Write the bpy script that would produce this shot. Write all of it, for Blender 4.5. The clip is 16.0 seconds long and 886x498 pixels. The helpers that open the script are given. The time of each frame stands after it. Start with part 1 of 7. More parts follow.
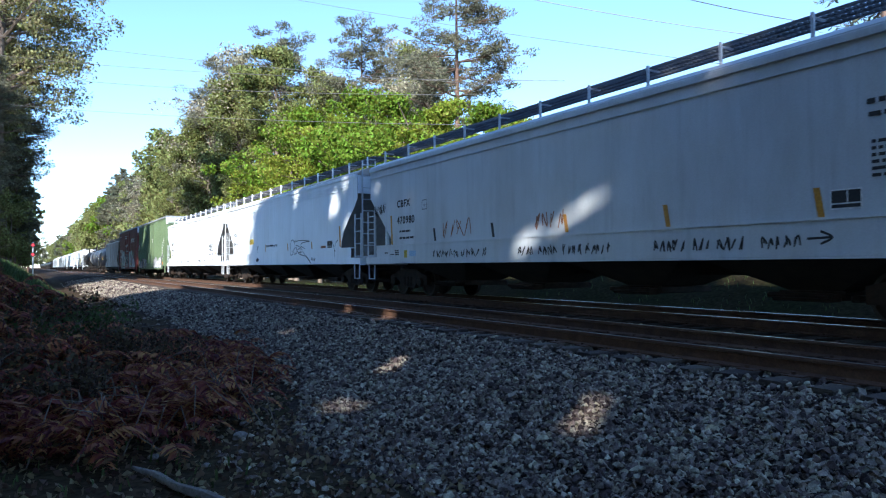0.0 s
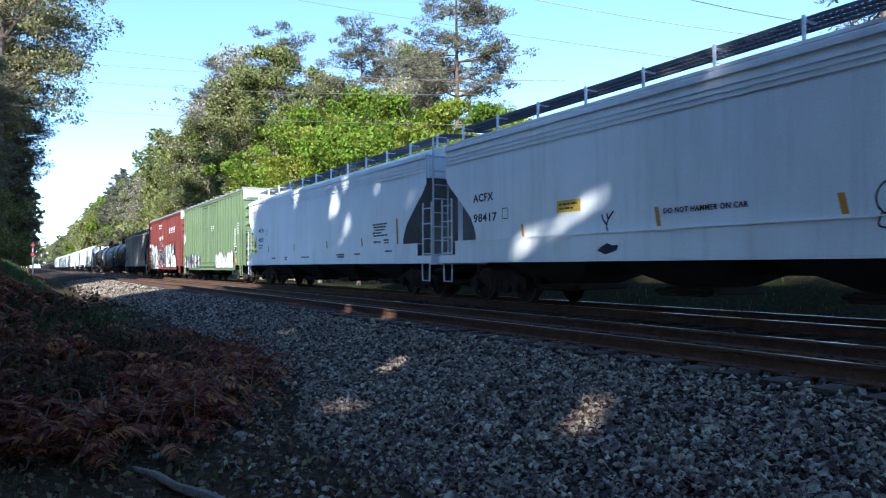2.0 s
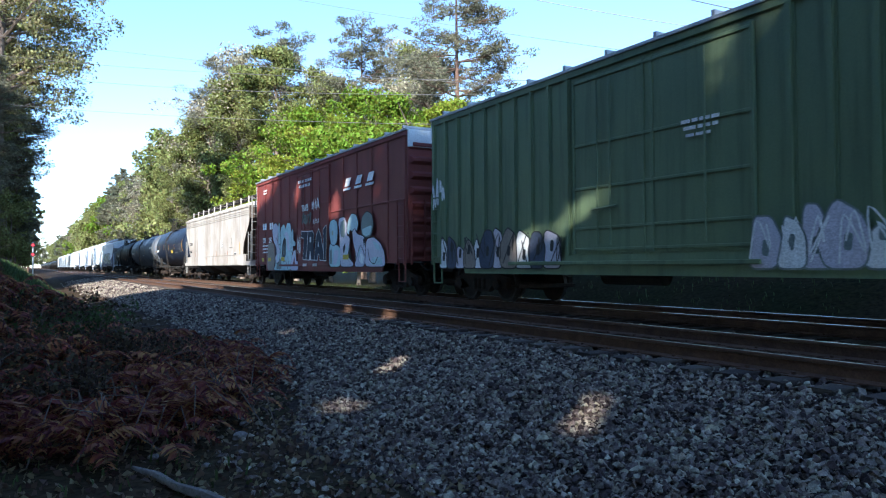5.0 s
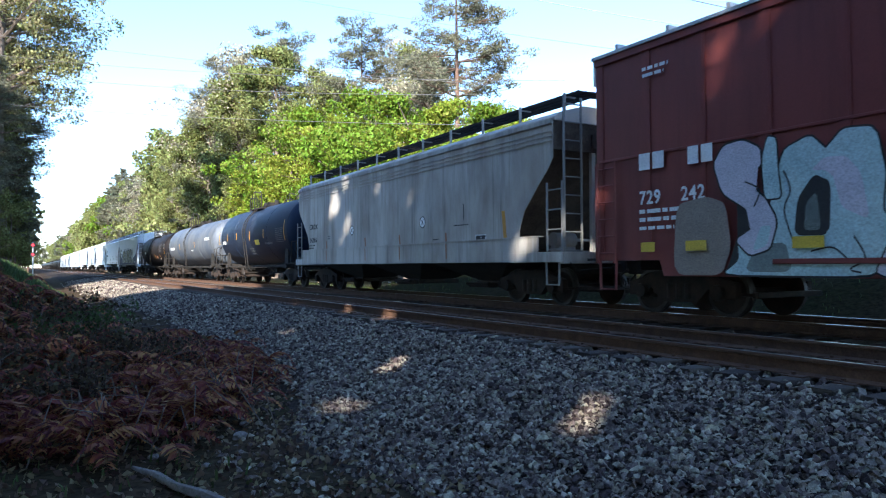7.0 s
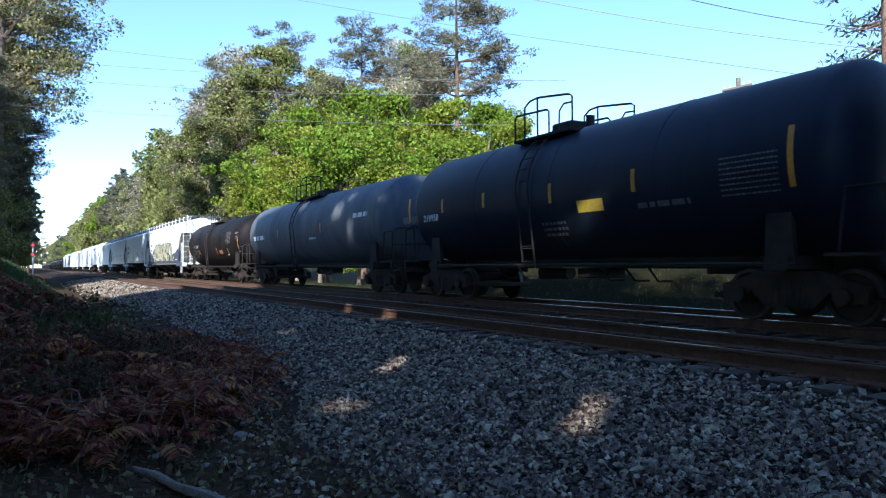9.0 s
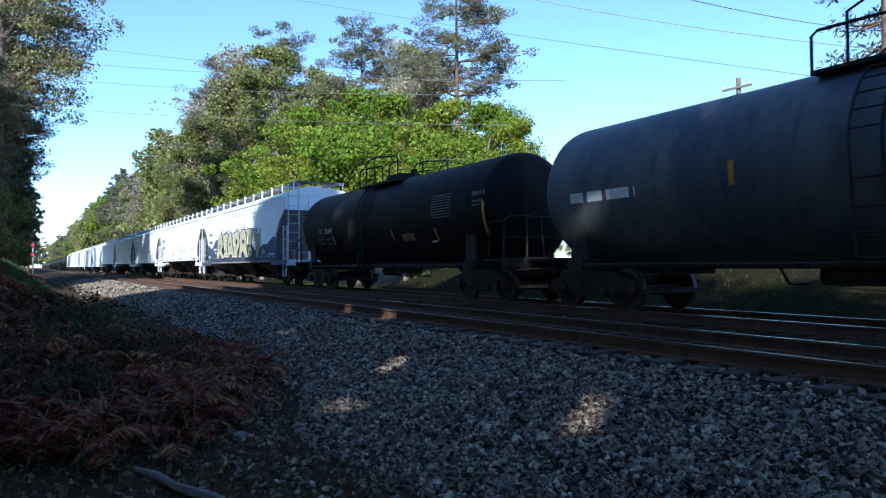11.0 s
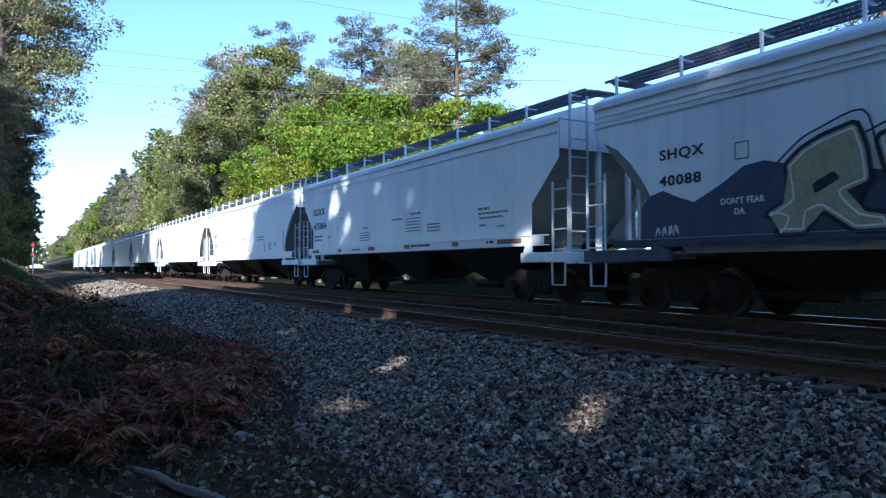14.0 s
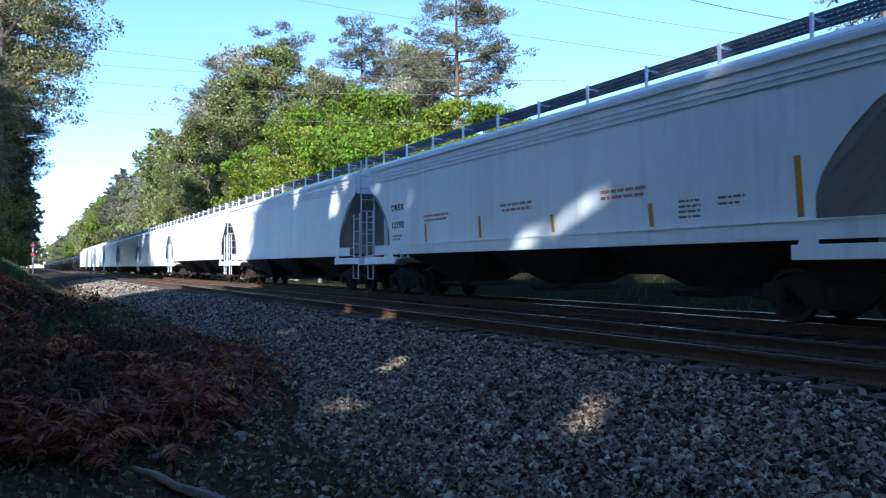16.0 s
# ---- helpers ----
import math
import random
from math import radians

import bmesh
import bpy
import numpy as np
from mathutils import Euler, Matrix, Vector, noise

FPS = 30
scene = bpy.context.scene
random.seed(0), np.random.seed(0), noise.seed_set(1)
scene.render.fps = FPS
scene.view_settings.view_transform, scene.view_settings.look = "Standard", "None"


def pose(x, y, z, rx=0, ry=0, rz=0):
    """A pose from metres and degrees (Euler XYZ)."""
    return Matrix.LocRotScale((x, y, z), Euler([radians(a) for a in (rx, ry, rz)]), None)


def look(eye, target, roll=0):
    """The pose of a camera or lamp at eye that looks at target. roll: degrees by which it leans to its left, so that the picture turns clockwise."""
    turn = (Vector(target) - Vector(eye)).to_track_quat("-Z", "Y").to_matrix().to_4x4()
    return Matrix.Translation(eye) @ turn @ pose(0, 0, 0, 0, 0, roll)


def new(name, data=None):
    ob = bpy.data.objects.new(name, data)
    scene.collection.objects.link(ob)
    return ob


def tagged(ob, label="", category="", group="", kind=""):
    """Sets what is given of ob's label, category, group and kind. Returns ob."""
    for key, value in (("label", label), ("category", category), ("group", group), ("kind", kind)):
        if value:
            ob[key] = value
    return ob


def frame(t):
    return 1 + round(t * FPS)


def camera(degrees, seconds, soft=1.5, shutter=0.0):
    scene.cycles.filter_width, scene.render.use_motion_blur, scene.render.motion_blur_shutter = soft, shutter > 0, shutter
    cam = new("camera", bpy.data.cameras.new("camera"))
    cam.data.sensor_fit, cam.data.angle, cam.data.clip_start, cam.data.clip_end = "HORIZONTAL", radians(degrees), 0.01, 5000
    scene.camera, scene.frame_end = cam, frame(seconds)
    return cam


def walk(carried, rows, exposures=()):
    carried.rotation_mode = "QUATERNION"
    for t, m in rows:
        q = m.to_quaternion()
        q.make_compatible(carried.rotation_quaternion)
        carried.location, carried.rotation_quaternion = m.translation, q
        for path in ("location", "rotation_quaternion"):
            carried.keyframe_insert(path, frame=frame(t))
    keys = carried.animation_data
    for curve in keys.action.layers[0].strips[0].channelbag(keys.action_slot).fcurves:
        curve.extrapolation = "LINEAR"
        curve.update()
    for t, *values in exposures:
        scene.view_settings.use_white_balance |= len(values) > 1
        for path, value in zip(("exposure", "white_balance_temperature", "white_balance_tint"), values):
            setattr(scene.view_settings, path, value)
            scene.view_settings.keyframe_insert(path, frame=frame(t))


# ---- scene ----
# ------------------------------------------------------------ camera
EYE = Vector((0.0, 0.0, 0.926))
AIM = EYE + 10 * Vector((-0.8605, 0.5090, 0.0233))
cam = camera(64.55, 16.0, soft=1.15, shutter=0.07)
walk(cam, [(0.0, look(EYE, AIM, -0.29)), (16.0, look(EYE, AIM, -0.29))], [(0.0, 1.4, 5800, 7), (4.2, 1.43, 5700, 7), (6.3, 2.0, 6150, 8), (7.5, 1.97, 6000, 8), (8.5, 1.56, 6050, 8), (9.0, 1.32, 5750, 7), (11.5, 1.05, 5550, 6), (12.5, 1.09, 5550, 6), (13.5, 1.35, 5550, 6), (16.0, 1.33, 5550, 6)])

# ------------------------------------------------------------ light
SUN_ELEV, SUN_X, SUN_Y = radians(31), 1.0, -1.0
TO_SUN = Vector((SUN_X, SUN_Y, 0)).normalized() * math.cos(SUN_ELEV) + Vector((0, 0, math.sin(SUN_ELEV)))
world = bpy.data.worlds.new("sky")
scene.world = world
world.use_nodes = True
wn = world.node_tree.nodes
sky = wn.new("ShaderNodeTexSky")
sky.sky_type = "NISHITA"
sky.sun_disc = False
sky.sun_elevation = SUN_ELEV
sky.sun_rotation = math.atan2(SUN_X, SUN_Y)
sky.altitude, sky.air_density, sky.dust_density, sky.ozone_density = 1200, 1.0, 0.0, 3.5
wn["Background"].inputs[1].default_value = 0.148
world.node_tree.links.new(sky.outputs[0], wn["Background"].inputs[0])
sun = new("sun", bpy.data.lights.new("sun", "SUN"))
sun.data.energy, sun.data.angle, sun.data.color = 4.6, radians(0.8), (1.0, 0.93, 0.82)
sun.matrix_world = look(TO_SUN * 60, (0, 0, 0))

# ------------------------------------------------------------ plan, metres; z = 0 on the rail heads
TRAIN_Y, NEAR_Y, GAUGE = 11.257, 7.37, 1.435
SPEED = 11.97


# ------------------------------------------------------------ materials
def surface(name, base, other, scale=3.0, grain=60.0, rough=0.6, metal=0.0, bump=0.15, stretch=(1, 1, 1), mix=0.5, per="none",
            spread=0.0, grain_amount=0.25, spec=0.4, low=0.38, high=0.68, streak=0.0):
    """Two colours in large stains, a fine grain over them, and a little relief."""
    m = bpy.data.materials.new(name)
    m.use_nodes = True
    n, l = m.node_tree.nodes, m.node_tree.links
    b = n["Principled BSDF"]
    co = n.new("ShaderNodeTexCoord")
    mp = n.new("ShaderNodeMapping")
    mp.inputs["Scale"].default_value = stretch
    l.new(co.outputs["Object"], mp.inputs[0])
    n1 = n.new("ShaderNodeTexNoise")
    n1.inputs["Scale"].default_value, n1.inputs["Detail"].default_value, n1.inputs["Roughness"].default_value = scale, 6, 0.62
    l.new(mp.outputs[0], n1.inputs["Vector"])
    r = n.new("ShaderNodeMapRange")
    r.inputs[1].default_value, r.inputs[2].default_value, r.inputs[4].default_value = low, high, mix * 2
    r.clamp = True
    l.new(n1.outputs["Fac"], r.inputs[0])
    c1 = n.new("ShaderNodeMixRGB")
    c1.inputs[1].default_value, c1.inputs[2].default_value = (*base, 1), (*other, 1)
    l.new(r.outputs[0], c1.inputs[0])
    n2 = n.new("ShaderNodeTexNoise")
    n2.inputs["Scale"].default_value, n2.inputs["Detail"].default_value = grain, 3
    l.new(co.outputs["Object"], n2.inputs["Vector"])
    g = n.new("ShaderNodeMapRange")
    g.inputs[1].default_value, g.inputs[2].default_value = 0.3, 0.7
    g.inputs[3].default_value, g.inputs[4].default_value = 1 - grain_amount, 1 + grain_amount
    l.new(n2.outputs["Fac"], g.inputs[0])
    hsv = n.new("ShaderNodeHueSaturation")
    l.new(c1.outputs[0], hsv.inputs["Color"])
    value = g.outputs[0]
    if streak:
        ms = n.new("ShaderNodeMapping")
        ms.inputs["Scale"].default_value = (4.5, 4.5, 0.28)
        l.new(co.outputs["Object"], ms.inputs[0])
        n3 = n.new("ShaderNodeTexNoise")
        n3.inputs["Scale"].default_value, n3.inputs["Detail"].default_value, n3.inputs["Roughness"].default_value = 1.0, 5, 0.65
        l.new(ms.outputs[0], n3.inputs["Vector"])
        k = n.new("ShaderNodeMapRange")
        k.inputs[1].default_value, k.inputs[2].default_value, k.inputs[3].default_value, k.inputs[4].default_value = 0.5, 0.74, 1.0, 1 - streak
        l.new(n3.outputs["Fac"], k.inputs[0])
        m3 = n.new("ShaderNodeMath")
        m3.operation = "MULTIPLY"
        l.new(value, m3.inputs[0])
        l.new(k.outputs[0], m3.inputs[1])
        value = m3.outputs[0]
    if per != "none":
        src = n.new("ShaderNodeObjectInfo").outputs["Random"] if per == "object" else n.new("ShaderNodeNewGeometry").outputs["Random Per Island"]
        v = n.new("ShaderNodeMapRange")
        v.inputs[3].default_value, v.inputs[4].default_value = 1 - spread, 1 + spread
        l.new(src, v.inputs[0])
        mul = n.new("ShaderNodeMath")
        mul.operation = "MULTIPLY"
        l.new(value, mul.inputs[0])
        l.new(v.outputs[0], mul.inputs[1])
        value = mul.outputs[0]
        h = n.new("ShaderNodeMapRange")
        h.inputs[3].default_value, h.inputs[4].default_value = 0.5 - spread * 0.06, 0.5 + spread * 0.06
        l.new(src, h.inputs[0])
        l.new(h.outputs[0], hsv.inputs["Hue"])
    l.new(value, hsv.inputs["Value"])
    l.new(hsv.outputs[0], b.inputs["Base Color"])
    b.inputs["Roughness"].default_value, b.inputs["Metallic"].default_value = rough, metal
    b.inputs["Specular IOR Level"].default_value = spec
    if bump:
        bp = n.new("ShaderNodeBump")
        bp.inputs["Strength"].default_value, bp.inputs["Distance"].default_value = bump, 0.02
        l.new(n2.outputs["Fac"], bp.inputs["Height"])
        l.new(bp.outputs[0], b.inputs["Normal"])
    return m


def leaf(name, a, b, spread=0.48):
    """Thin leaves: each island has its own shade, and light comes through."""
    m = surface(name, a, b, 0.22, 8, 0.6, 0, 0, per="island", spread=spread, grain_amount=0.1, spec=0.2)
    n, l = m.node_tree.nodes, m.node_tree.links
    p, out = n["Principled BSDF"], n["Material Output"]
    tr = n.new("ShaderNodeBsdfTranslucent")
    l.new(p.inputs["Base Color"].links[0].from_socket, tr.inputs["Color"])
    mx = n.new("ShaderNodeMixShader")
    mx.inputs[0].default_value = 0.4
    l.new(p.outputs[0], mx.inputs[1])
    l.new(tr.outputs[0], mx.inputs[2])
    l.new(mx.outputs[0], out.inputs["Surface"])
    return m


def car_paint(name, base, dirt, mix=0.3, rough=0.45, streak=0.2, spec=0.3):
    return surface(name, base, dirt, 1.1, 35, rough, 0, 0.04, spec=spec, stretch=(0.8, 0.8, 0.3), mix=mix, grain_amount=0.06, low=0.42, high=0.8, streak=streak)


M = {
    "light_grey": car_paint("light grey car paint", (0.56, 0.58, 0.61), (0.38, 0.37, 0.36), 0.34, 0.36, 0.16, spec=0.5),
    "white_grey": car_paint("white-grey car paint", (0.84, 0.865, 0.9), (0.64, 0.64, 0.63), 0.3, 0.34, 0.14, spec=0.55),
    "old_grey": car_paint("weathered grey car paint", (0.46, 0.42, 0.375), (0.19, 0.14, 0.105), 0.5, 0.65, 0.5),
    "green": car_paint("faded green car paint", (0.15, 0.205, 0.11), (0.085, 0.125, 0.08), 0.4, 0.55, 0.35),
    "maroon": car_paint("maroon car paint", (0.2, 0.048, 0.042), (0.12, 0.033, 0.032), 0.4, 0.55),
    "black_tank": car_paint("black tank paint", (0.006, 0.007, 0.01), (0.013, 0.011, 0.011), 0.3, 0.4, spec=0.15),
    "navy_tank": car_paint("blue-black tank paint", (0.011, 0.018, 0.036), (0.026, 0.03, 0.04), 0.3, 0.45, spec=0.15),
    "grey_tank": car_paint("dusty slate tank paint", (0.065, 0.078, 0.105), (0.18, 0.178, 0.17), 0.45, 0.5, 0.4, spec=0.25),
    "brown_tank": car_paint("grimy brown-black tank paint", (0.009, 0.009, 0.011), (0.045, 0.03, 0.024), 0.3, 0.5, spec=0.05),
    "rust_roof": car_paint("rust-stained roof paint", (0.55, 0.5, 0.45), (0.24, 0.14, 0.085), 0.5, 0.7),
    "slope": car_paint("grimy slope sheet paint darkened for shade", (0.24, 0.23, 0.215), (0.12, 0.11, 0.1), 0.35, 0.7),
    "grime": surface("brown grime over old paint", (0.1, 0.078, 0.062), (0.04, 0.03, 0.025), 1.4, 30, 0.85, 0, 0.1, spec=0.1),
    "galv": surface("galvanised steel", (0.42, 0.43, 0.44), (0.3, 0.3, 0.3), 4, 80, 0.5, 0.5, 0.05),
    "white_metal": surface("white roof metal", (0.7, 0.7, 0.68), (0.5, 0.48, 0.45), 2, 40, 0.5, 0.1, 0.05, mix=0.3),
    "under": surface("grimy underframe and shade-dark bays", (0.012, 0.011, 0.01), (0.03, 0.022, 0.017), 3, 50, 0.85, 0, 0.2),
    "truck": surface("rusty cast truck", (0.016, 0.012, 0.01), (0.045, 0.026, 0.018), 4, 60, 0.8, 0.2, 0.2),
    "wheel_rim": surface("worn wheel steel", (0.07, 0.06, 0.055), (0.04, 0.03, 0.026), 5, 60, 0.5, 0.6, 0.05),
    "rail_side": surface("rusty rail", (0.075, 0.036, 0.022), (0.12, 0.062, 0.036), 5, 60, 0.8, 0.1, 0.2),
    "rail_head": surface("polished rail head", (0.38, 0.36, 0.34), (0.24, 0.2, 0.17), 3, 90, 0.28, 1.0, 0.02),
    "tie": surface("weathered timber tie", (0.07, 0.05, 0.038), (0.035, 0.027, 0.022), 2, 40, 0.9, 0, 0.5, stretch=(6, 1, 6), per="object", spread=0.35),
    "ballast": surface("ballast stone", (0.09, 0.066, 0.055), (0.295, 0.232, 0.192), 9, 110, 0.85, 0, 0.35, per="island", spread=0.92, spec=0.2),
    # much darker than the stones: shade in the gaps between them is coloured in
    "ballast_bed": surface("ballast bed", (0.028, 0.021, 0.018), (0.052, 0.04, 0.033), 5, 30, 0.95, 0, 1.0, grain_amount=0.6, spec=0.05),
    "verge": surface("rough grass verge", (0.012, 0.013, 0.005), (0.02, 0.015, 0.008), 0.5, 9, 0.95, 0, 0.8, grain_amount=0.5, spec=0.03),
    "ground": surface("leaf-strewn earth", (0.052, 0.031, 0.02), (0.034, 0.028, 0.014), 0.6, 14, 0.95, 0, 0.8, grain_amount=0.6, spec=0.05),
    "grass": leaf("grass", (0.06, 0.095, 0.03), (0.1, 0.115, 0.04), 0.5),
    "bracken": leaf("dead bracken", (0.17, 0.045, 0.027), (0.29, 0.093, 0.052), 0.75),
    "twig": surface("dead twig", (0.1, 0.075, 0.06), (0.16, 0.13, 0.11), 3, 40, 0.9, 0, 0.2),
    "bark": surface("grey-brown bark", (0.13, 0.095, 0.075), (0.2, 0.155, 0.125), 2, 16, 0.95, 0, 0.9, stretch=(3, 3, 0.5), grain_amount=0.5),
    "pine_bark": surface("red-brown pine bark", (0.12, 0.07, 0.05), (0.2, 0.13, 0.1), 2, 12, 0.95, 0, 0.9, stretch=(3, 3, 0.7), grain_amount=0.5),
    "log": surface("bleached dead wood", (0.2, 0.17, 0.15), (0.12, 0.1, 0.085), 4, 40, 0.85, 0, 0.5, stretch=(1, 8, 8)),
    "leaf_bright": leaf("fresh green leaves", (0.15, 0.225, 0.022), (0.21, 0.265, 0.035), 0.6),
    "leaf_yellow": leaf("young yellow-green leaves", (0.22, 0.265, 0.03), (0.29, 0.3, 0.045), 0.6),
    "leaf_olive": leaf("olive leaves", (0.19, 0.21, 0.065), (0.27, 0.26, 0.1), 0.6),
    "leaf_bud": leaf("budding grey-brown leaves", (0.34, 0.31, 0.21), (0.44, 0.38, 0.28)),
    "needle": leaf("pine needles", (0.14, 0.145, 0.09), (0.22, 0.195, 0.135)),
    "board": surface("dark walkway steel", (0.15, 0.16, 0.18), (0.1, 0.1, 0.11), 4, 60, 0.6, 0.3, 0.05),
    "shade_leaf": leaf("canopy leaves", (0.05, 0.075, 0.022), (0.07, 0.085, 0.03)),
    "dry_leaf": leaf("withered dark leaves", (0.055, 0.036, 0.022), (0.08, 0.055, 0.03), 0.6),
    "litter": leaf("fallen leaves", (0.12, 0.07, 0.042), (0.2, 0.14, 0.09), 0.7),
    "ink": surface("blue-black spray paint", (0.01, 0.014, 0.032), (0.018, 0.022, 0.045), 2, 40, 0.6, 0, 0),
    "leaf_tall": leaf("olive-brown spring leaves", (0.24, 0.235, 0.1), (0.33, 0.29, 0.15)),
    "dull": surface("dirty worn stencil paint", (0.16, 0.16, 0.16), (0.09, 0.09, 0.09), 5, 40, 0.7, 0, 0),
    "beige": surface("faded beige paint", (0.27, 0.22, 0.18), (0.22, 0.18, 0.15), 3, 40, 0.6, 0, 0),
    "grey_green": surface("grey-green spray paint", (0.16, 0.19, 0.18), (0.2, 0.24, 0.22), 2, 40, 0.6, 0, 0),
    "tan": surface("tan spray paint", (0.4, 0.38, 0.24), (0.31, 0.29, 0.18), 3, 40, 0.6, 0, 0),
    "pale_teal": surface("pale teal spray paint", (0.46, 0.6, 0.6), (0.36, 0.5, 0.51), 2, 40, 0.6, 0, 0),
    "pale_pink": surface("pale lilac spray paint", (0.58, 0.54, 0.6), (0.48, 0.45, 0.52), 2, 40, 0.6, 0, 0),
    "slate": surface("slate blue spray paint", (0.045, 0.06, 0.1), (0.07, 0.085, 0.13), 2, 40, 0.6, 0, 0),
    "rust_paint": surface("rust brown spray paint", (0.3, 0.13, 0.07), (0.22, 0.1, 0.06), 3, 40, 0.6, 0, 0),
    "red_stencil": surface("faded red stencil", (0.5, 0.2, 0.17), (0.45, 0.25, 0.22), 3, 40, 0.6, 0, 0),
    "yellow": surface("yellow sign paint", (0.6, 0.42, 0.05), (0.5, 0.35, 0.05), 3, 40, 0.6, 0, 0),
    "wire": surface("aluminium cable", (0.2, 0.19, 0.18), (0.14, 0.13, 0.125), 3, 40, 0.6, 0.4, 0),
    "concrete": surface("pale painted wall", (0.6, 0.6, 0.58), (0.5, 0.49, 0.47), 1, 20, 0.8, 0, 0.1),
    "glass_dark": surface("dark window glass", (0.03, 0.035, 0.04), (0.04, 0.045, 0.05), 1, 20, 0.1, 0, 0),
    "orange": surface("orange reflector paint", (0.55, 0.26, 0.03), (0.45, 0.2, 0.04), 3, 40, 0.5, 0, 0.05),
    "sticker_blue": surface("pale blue sticker", (0.35, 0.5, 0.68), (0.3, 0.45, 0.6), 3, 40, 0.5, 0, 0),
    "black_paint": surface("black lettering paint", (0.02, 0.02, 0.022), (0.03, 0.03, 0.03), 3, 40, 0.6, 0, 0),
    "white_paint": surface("white lettering paint", (0.78, 0.78, 0.77), (0.66, 0.66, 0.64), 3, 40, 0.6, 0, 0),
}


# ------------------------------------------------------------ mesh helpers
def mesh_of(name, verts, faces, mats=(), smooth=False):
    me = bpy.data.meshes.new(name)
    me.from_pydata([tuple(v) for v in verts], [], [tuple(f) for f in faces])
    for m in mats:
        me.materials.append(m)
    if smooth:
        me.polygons.foreach_set("use_smooth", [True] * len(me.polygons))
    me.update()
    return me


class Shape:
    """Collects vertices and faces for one mesh."""

    def __init__(self):
        self.v, self.f, self.s = [], [], []

    def add(self, verts, faces, slot=0):
        o = len(self.v)
        self.v += [tuple(p) for p in verts]
        self.f += [tuple(i + o for i in f) for f in faces]
        self.s += [slot] * len(faces)
        return self

    def box(self, x0, x1, y0, y1, z0, z1, c=0.0, slot=0, m=None):
        """A box; c chamfers its edges along the longest side."""
        d = (x1 - x0, y1 - y0, z1 - z0)
        if c <= 0:
            vs = [(x, y, z) for x in (x0, x1) for y in (y0, y1) for z in (z0, z1)]
            fs = [(0, 1, 3, 2), (4, 6, 7, 5), (0, 4, 5, 1), (2, 3, 7, 6), (0, 2, 6, 4), (1, 5, 7, 3)]
        else:
            a = d.index(max(d))
            lo, hi = [(x0, x1), (y0, y1), (z0, z1)][a]
            (p0, p1), (q0, q1) = [(x0, x1), (y0, y1), (z0, z1)][(a + 1) % 3], [(x0, x1), (y0, y1), (z0, z1)][(a + 2) % 3]
            ring = [(p0 + c, q0), (p1 - c, q0), (p1, q0 + c), (p1, q1 - c), (p1 - c, q1), (p0 + c, q1), (p0, q1 - c), (p0, q0 + c)]
            vs = []
            for w in (lo, hi):
                for p, q in ring:
                    t = [0, 0, 0]
                    t[a], t[(a + 1) % 3], t[(a + 2) % 3] = w, p, q
                    vs.append(tuple(t))
            fs = [tuple(range(7, -1, -1)), tuple(range(8, 16))] + [(i, (i + 1) % 8, 8 + (i + 1) % 8, 8 + i) for i in range(8)]
        if m is not None:
            vs = [m @ Vector(p) for p in vs]
        return self.add(vs, fs, slot)

    def tube(self, pts, radii, sides=6, slot=0, cap=True):
        """A tube along points; radii is one number or one for each point."""
        pts = [Vector(p) for p in pts]
        if not hasattr(radii, "__len__"):
            radii = [radii] * len(pts)
        o, n = [], len(pts)
        for i, p in enumerate(pts):
            d = (pts[min(i + 1, n - 1)] - pts[max(i - 1, 0)]).normalized()
            a = d.orthogonal().normalized() if i == 0 else (a - d * a.dot(d)).normalized()
            b = d.cross(a)
            for k in range(sides):
                t = 2 * math.pi * k / sides
                o.append(p + (a * math.cos(t) + b * math.sin(t)) * radii[i])
        fs = [(i * sides + k, i * sides + (k + 1) % sides, (i + 1) * sides + (k + 1) % sides, (i + 1) * sides + k)
              for i in range(n - 1) for k in range(sides)]
        if cap:
            fs += [tuple(range(sides - 1, -1, -1)), tuple((n - 1) * sides + k for k in range(sides))]
        return self.add(o, fs, slot)

    def prism(self, poly, y0, y1, slot=0):
        """A polygon in x and z, extruded along y."""
        n = len(poly)
        vs = [(x, y0, z) for x, z in poly] + [(x, y1, z) for x, z in poly]
        fs = [tuple(range(n)), tuple(range(2 * n - 1, n - 1, -1))] + [(i, n + i, n + (i + 1) % n, (i + 1) % n) for i in range(n)]
        return self.add(vs, fs, slot)

    def lathe_x(self, prof, cy, cz, sides=40, slot=0):
        """Turns a profile of (x, radius) about the line y = cy, z = cz."""
        vs, fs, n = [], [], len(prof)
        for x, r in prof:
            for k in range(sides):
                t = 2 * math.pi * k / sides
                vs.append((x, cy + r * math.cos(t), cz + r * math.sin(t)))
        for i in range(n - 1):
            for k in range(sides):
                fs.append((i * sides + k, (i + 1) * sides + k, (i + 1) * sides + (k + 1) % sides, i * sides + (k + 1) % sides))
        fs += [tuple(range(sides)), tuple((n - 1) * sides + k for k in range(sides - 1, -1, -1))]
        return self.add(vs, fs, slot)

    def mesh(self, name, *mats, smooth=False):
        me = mesh_of(name, self.v, self.f, mats, smooth)
        if any(self.s):
            me.polygons.foreach_set("material_index", self.s)
        bm = bmesh.new()
        bm.from_mesh(me)
        bmesh.ops.recalc_face_normals(bm, faces=bm.faces)
        bm.to_mesh(me)
        bm.free()
        if smooth:
            me.set_sharp_from_angle(angle=radians(40))
        return me


MESHES = {}


def shared(key, build):
    if key not in MESHES:
        MESHES[key] = build()
    return MESHES[key]


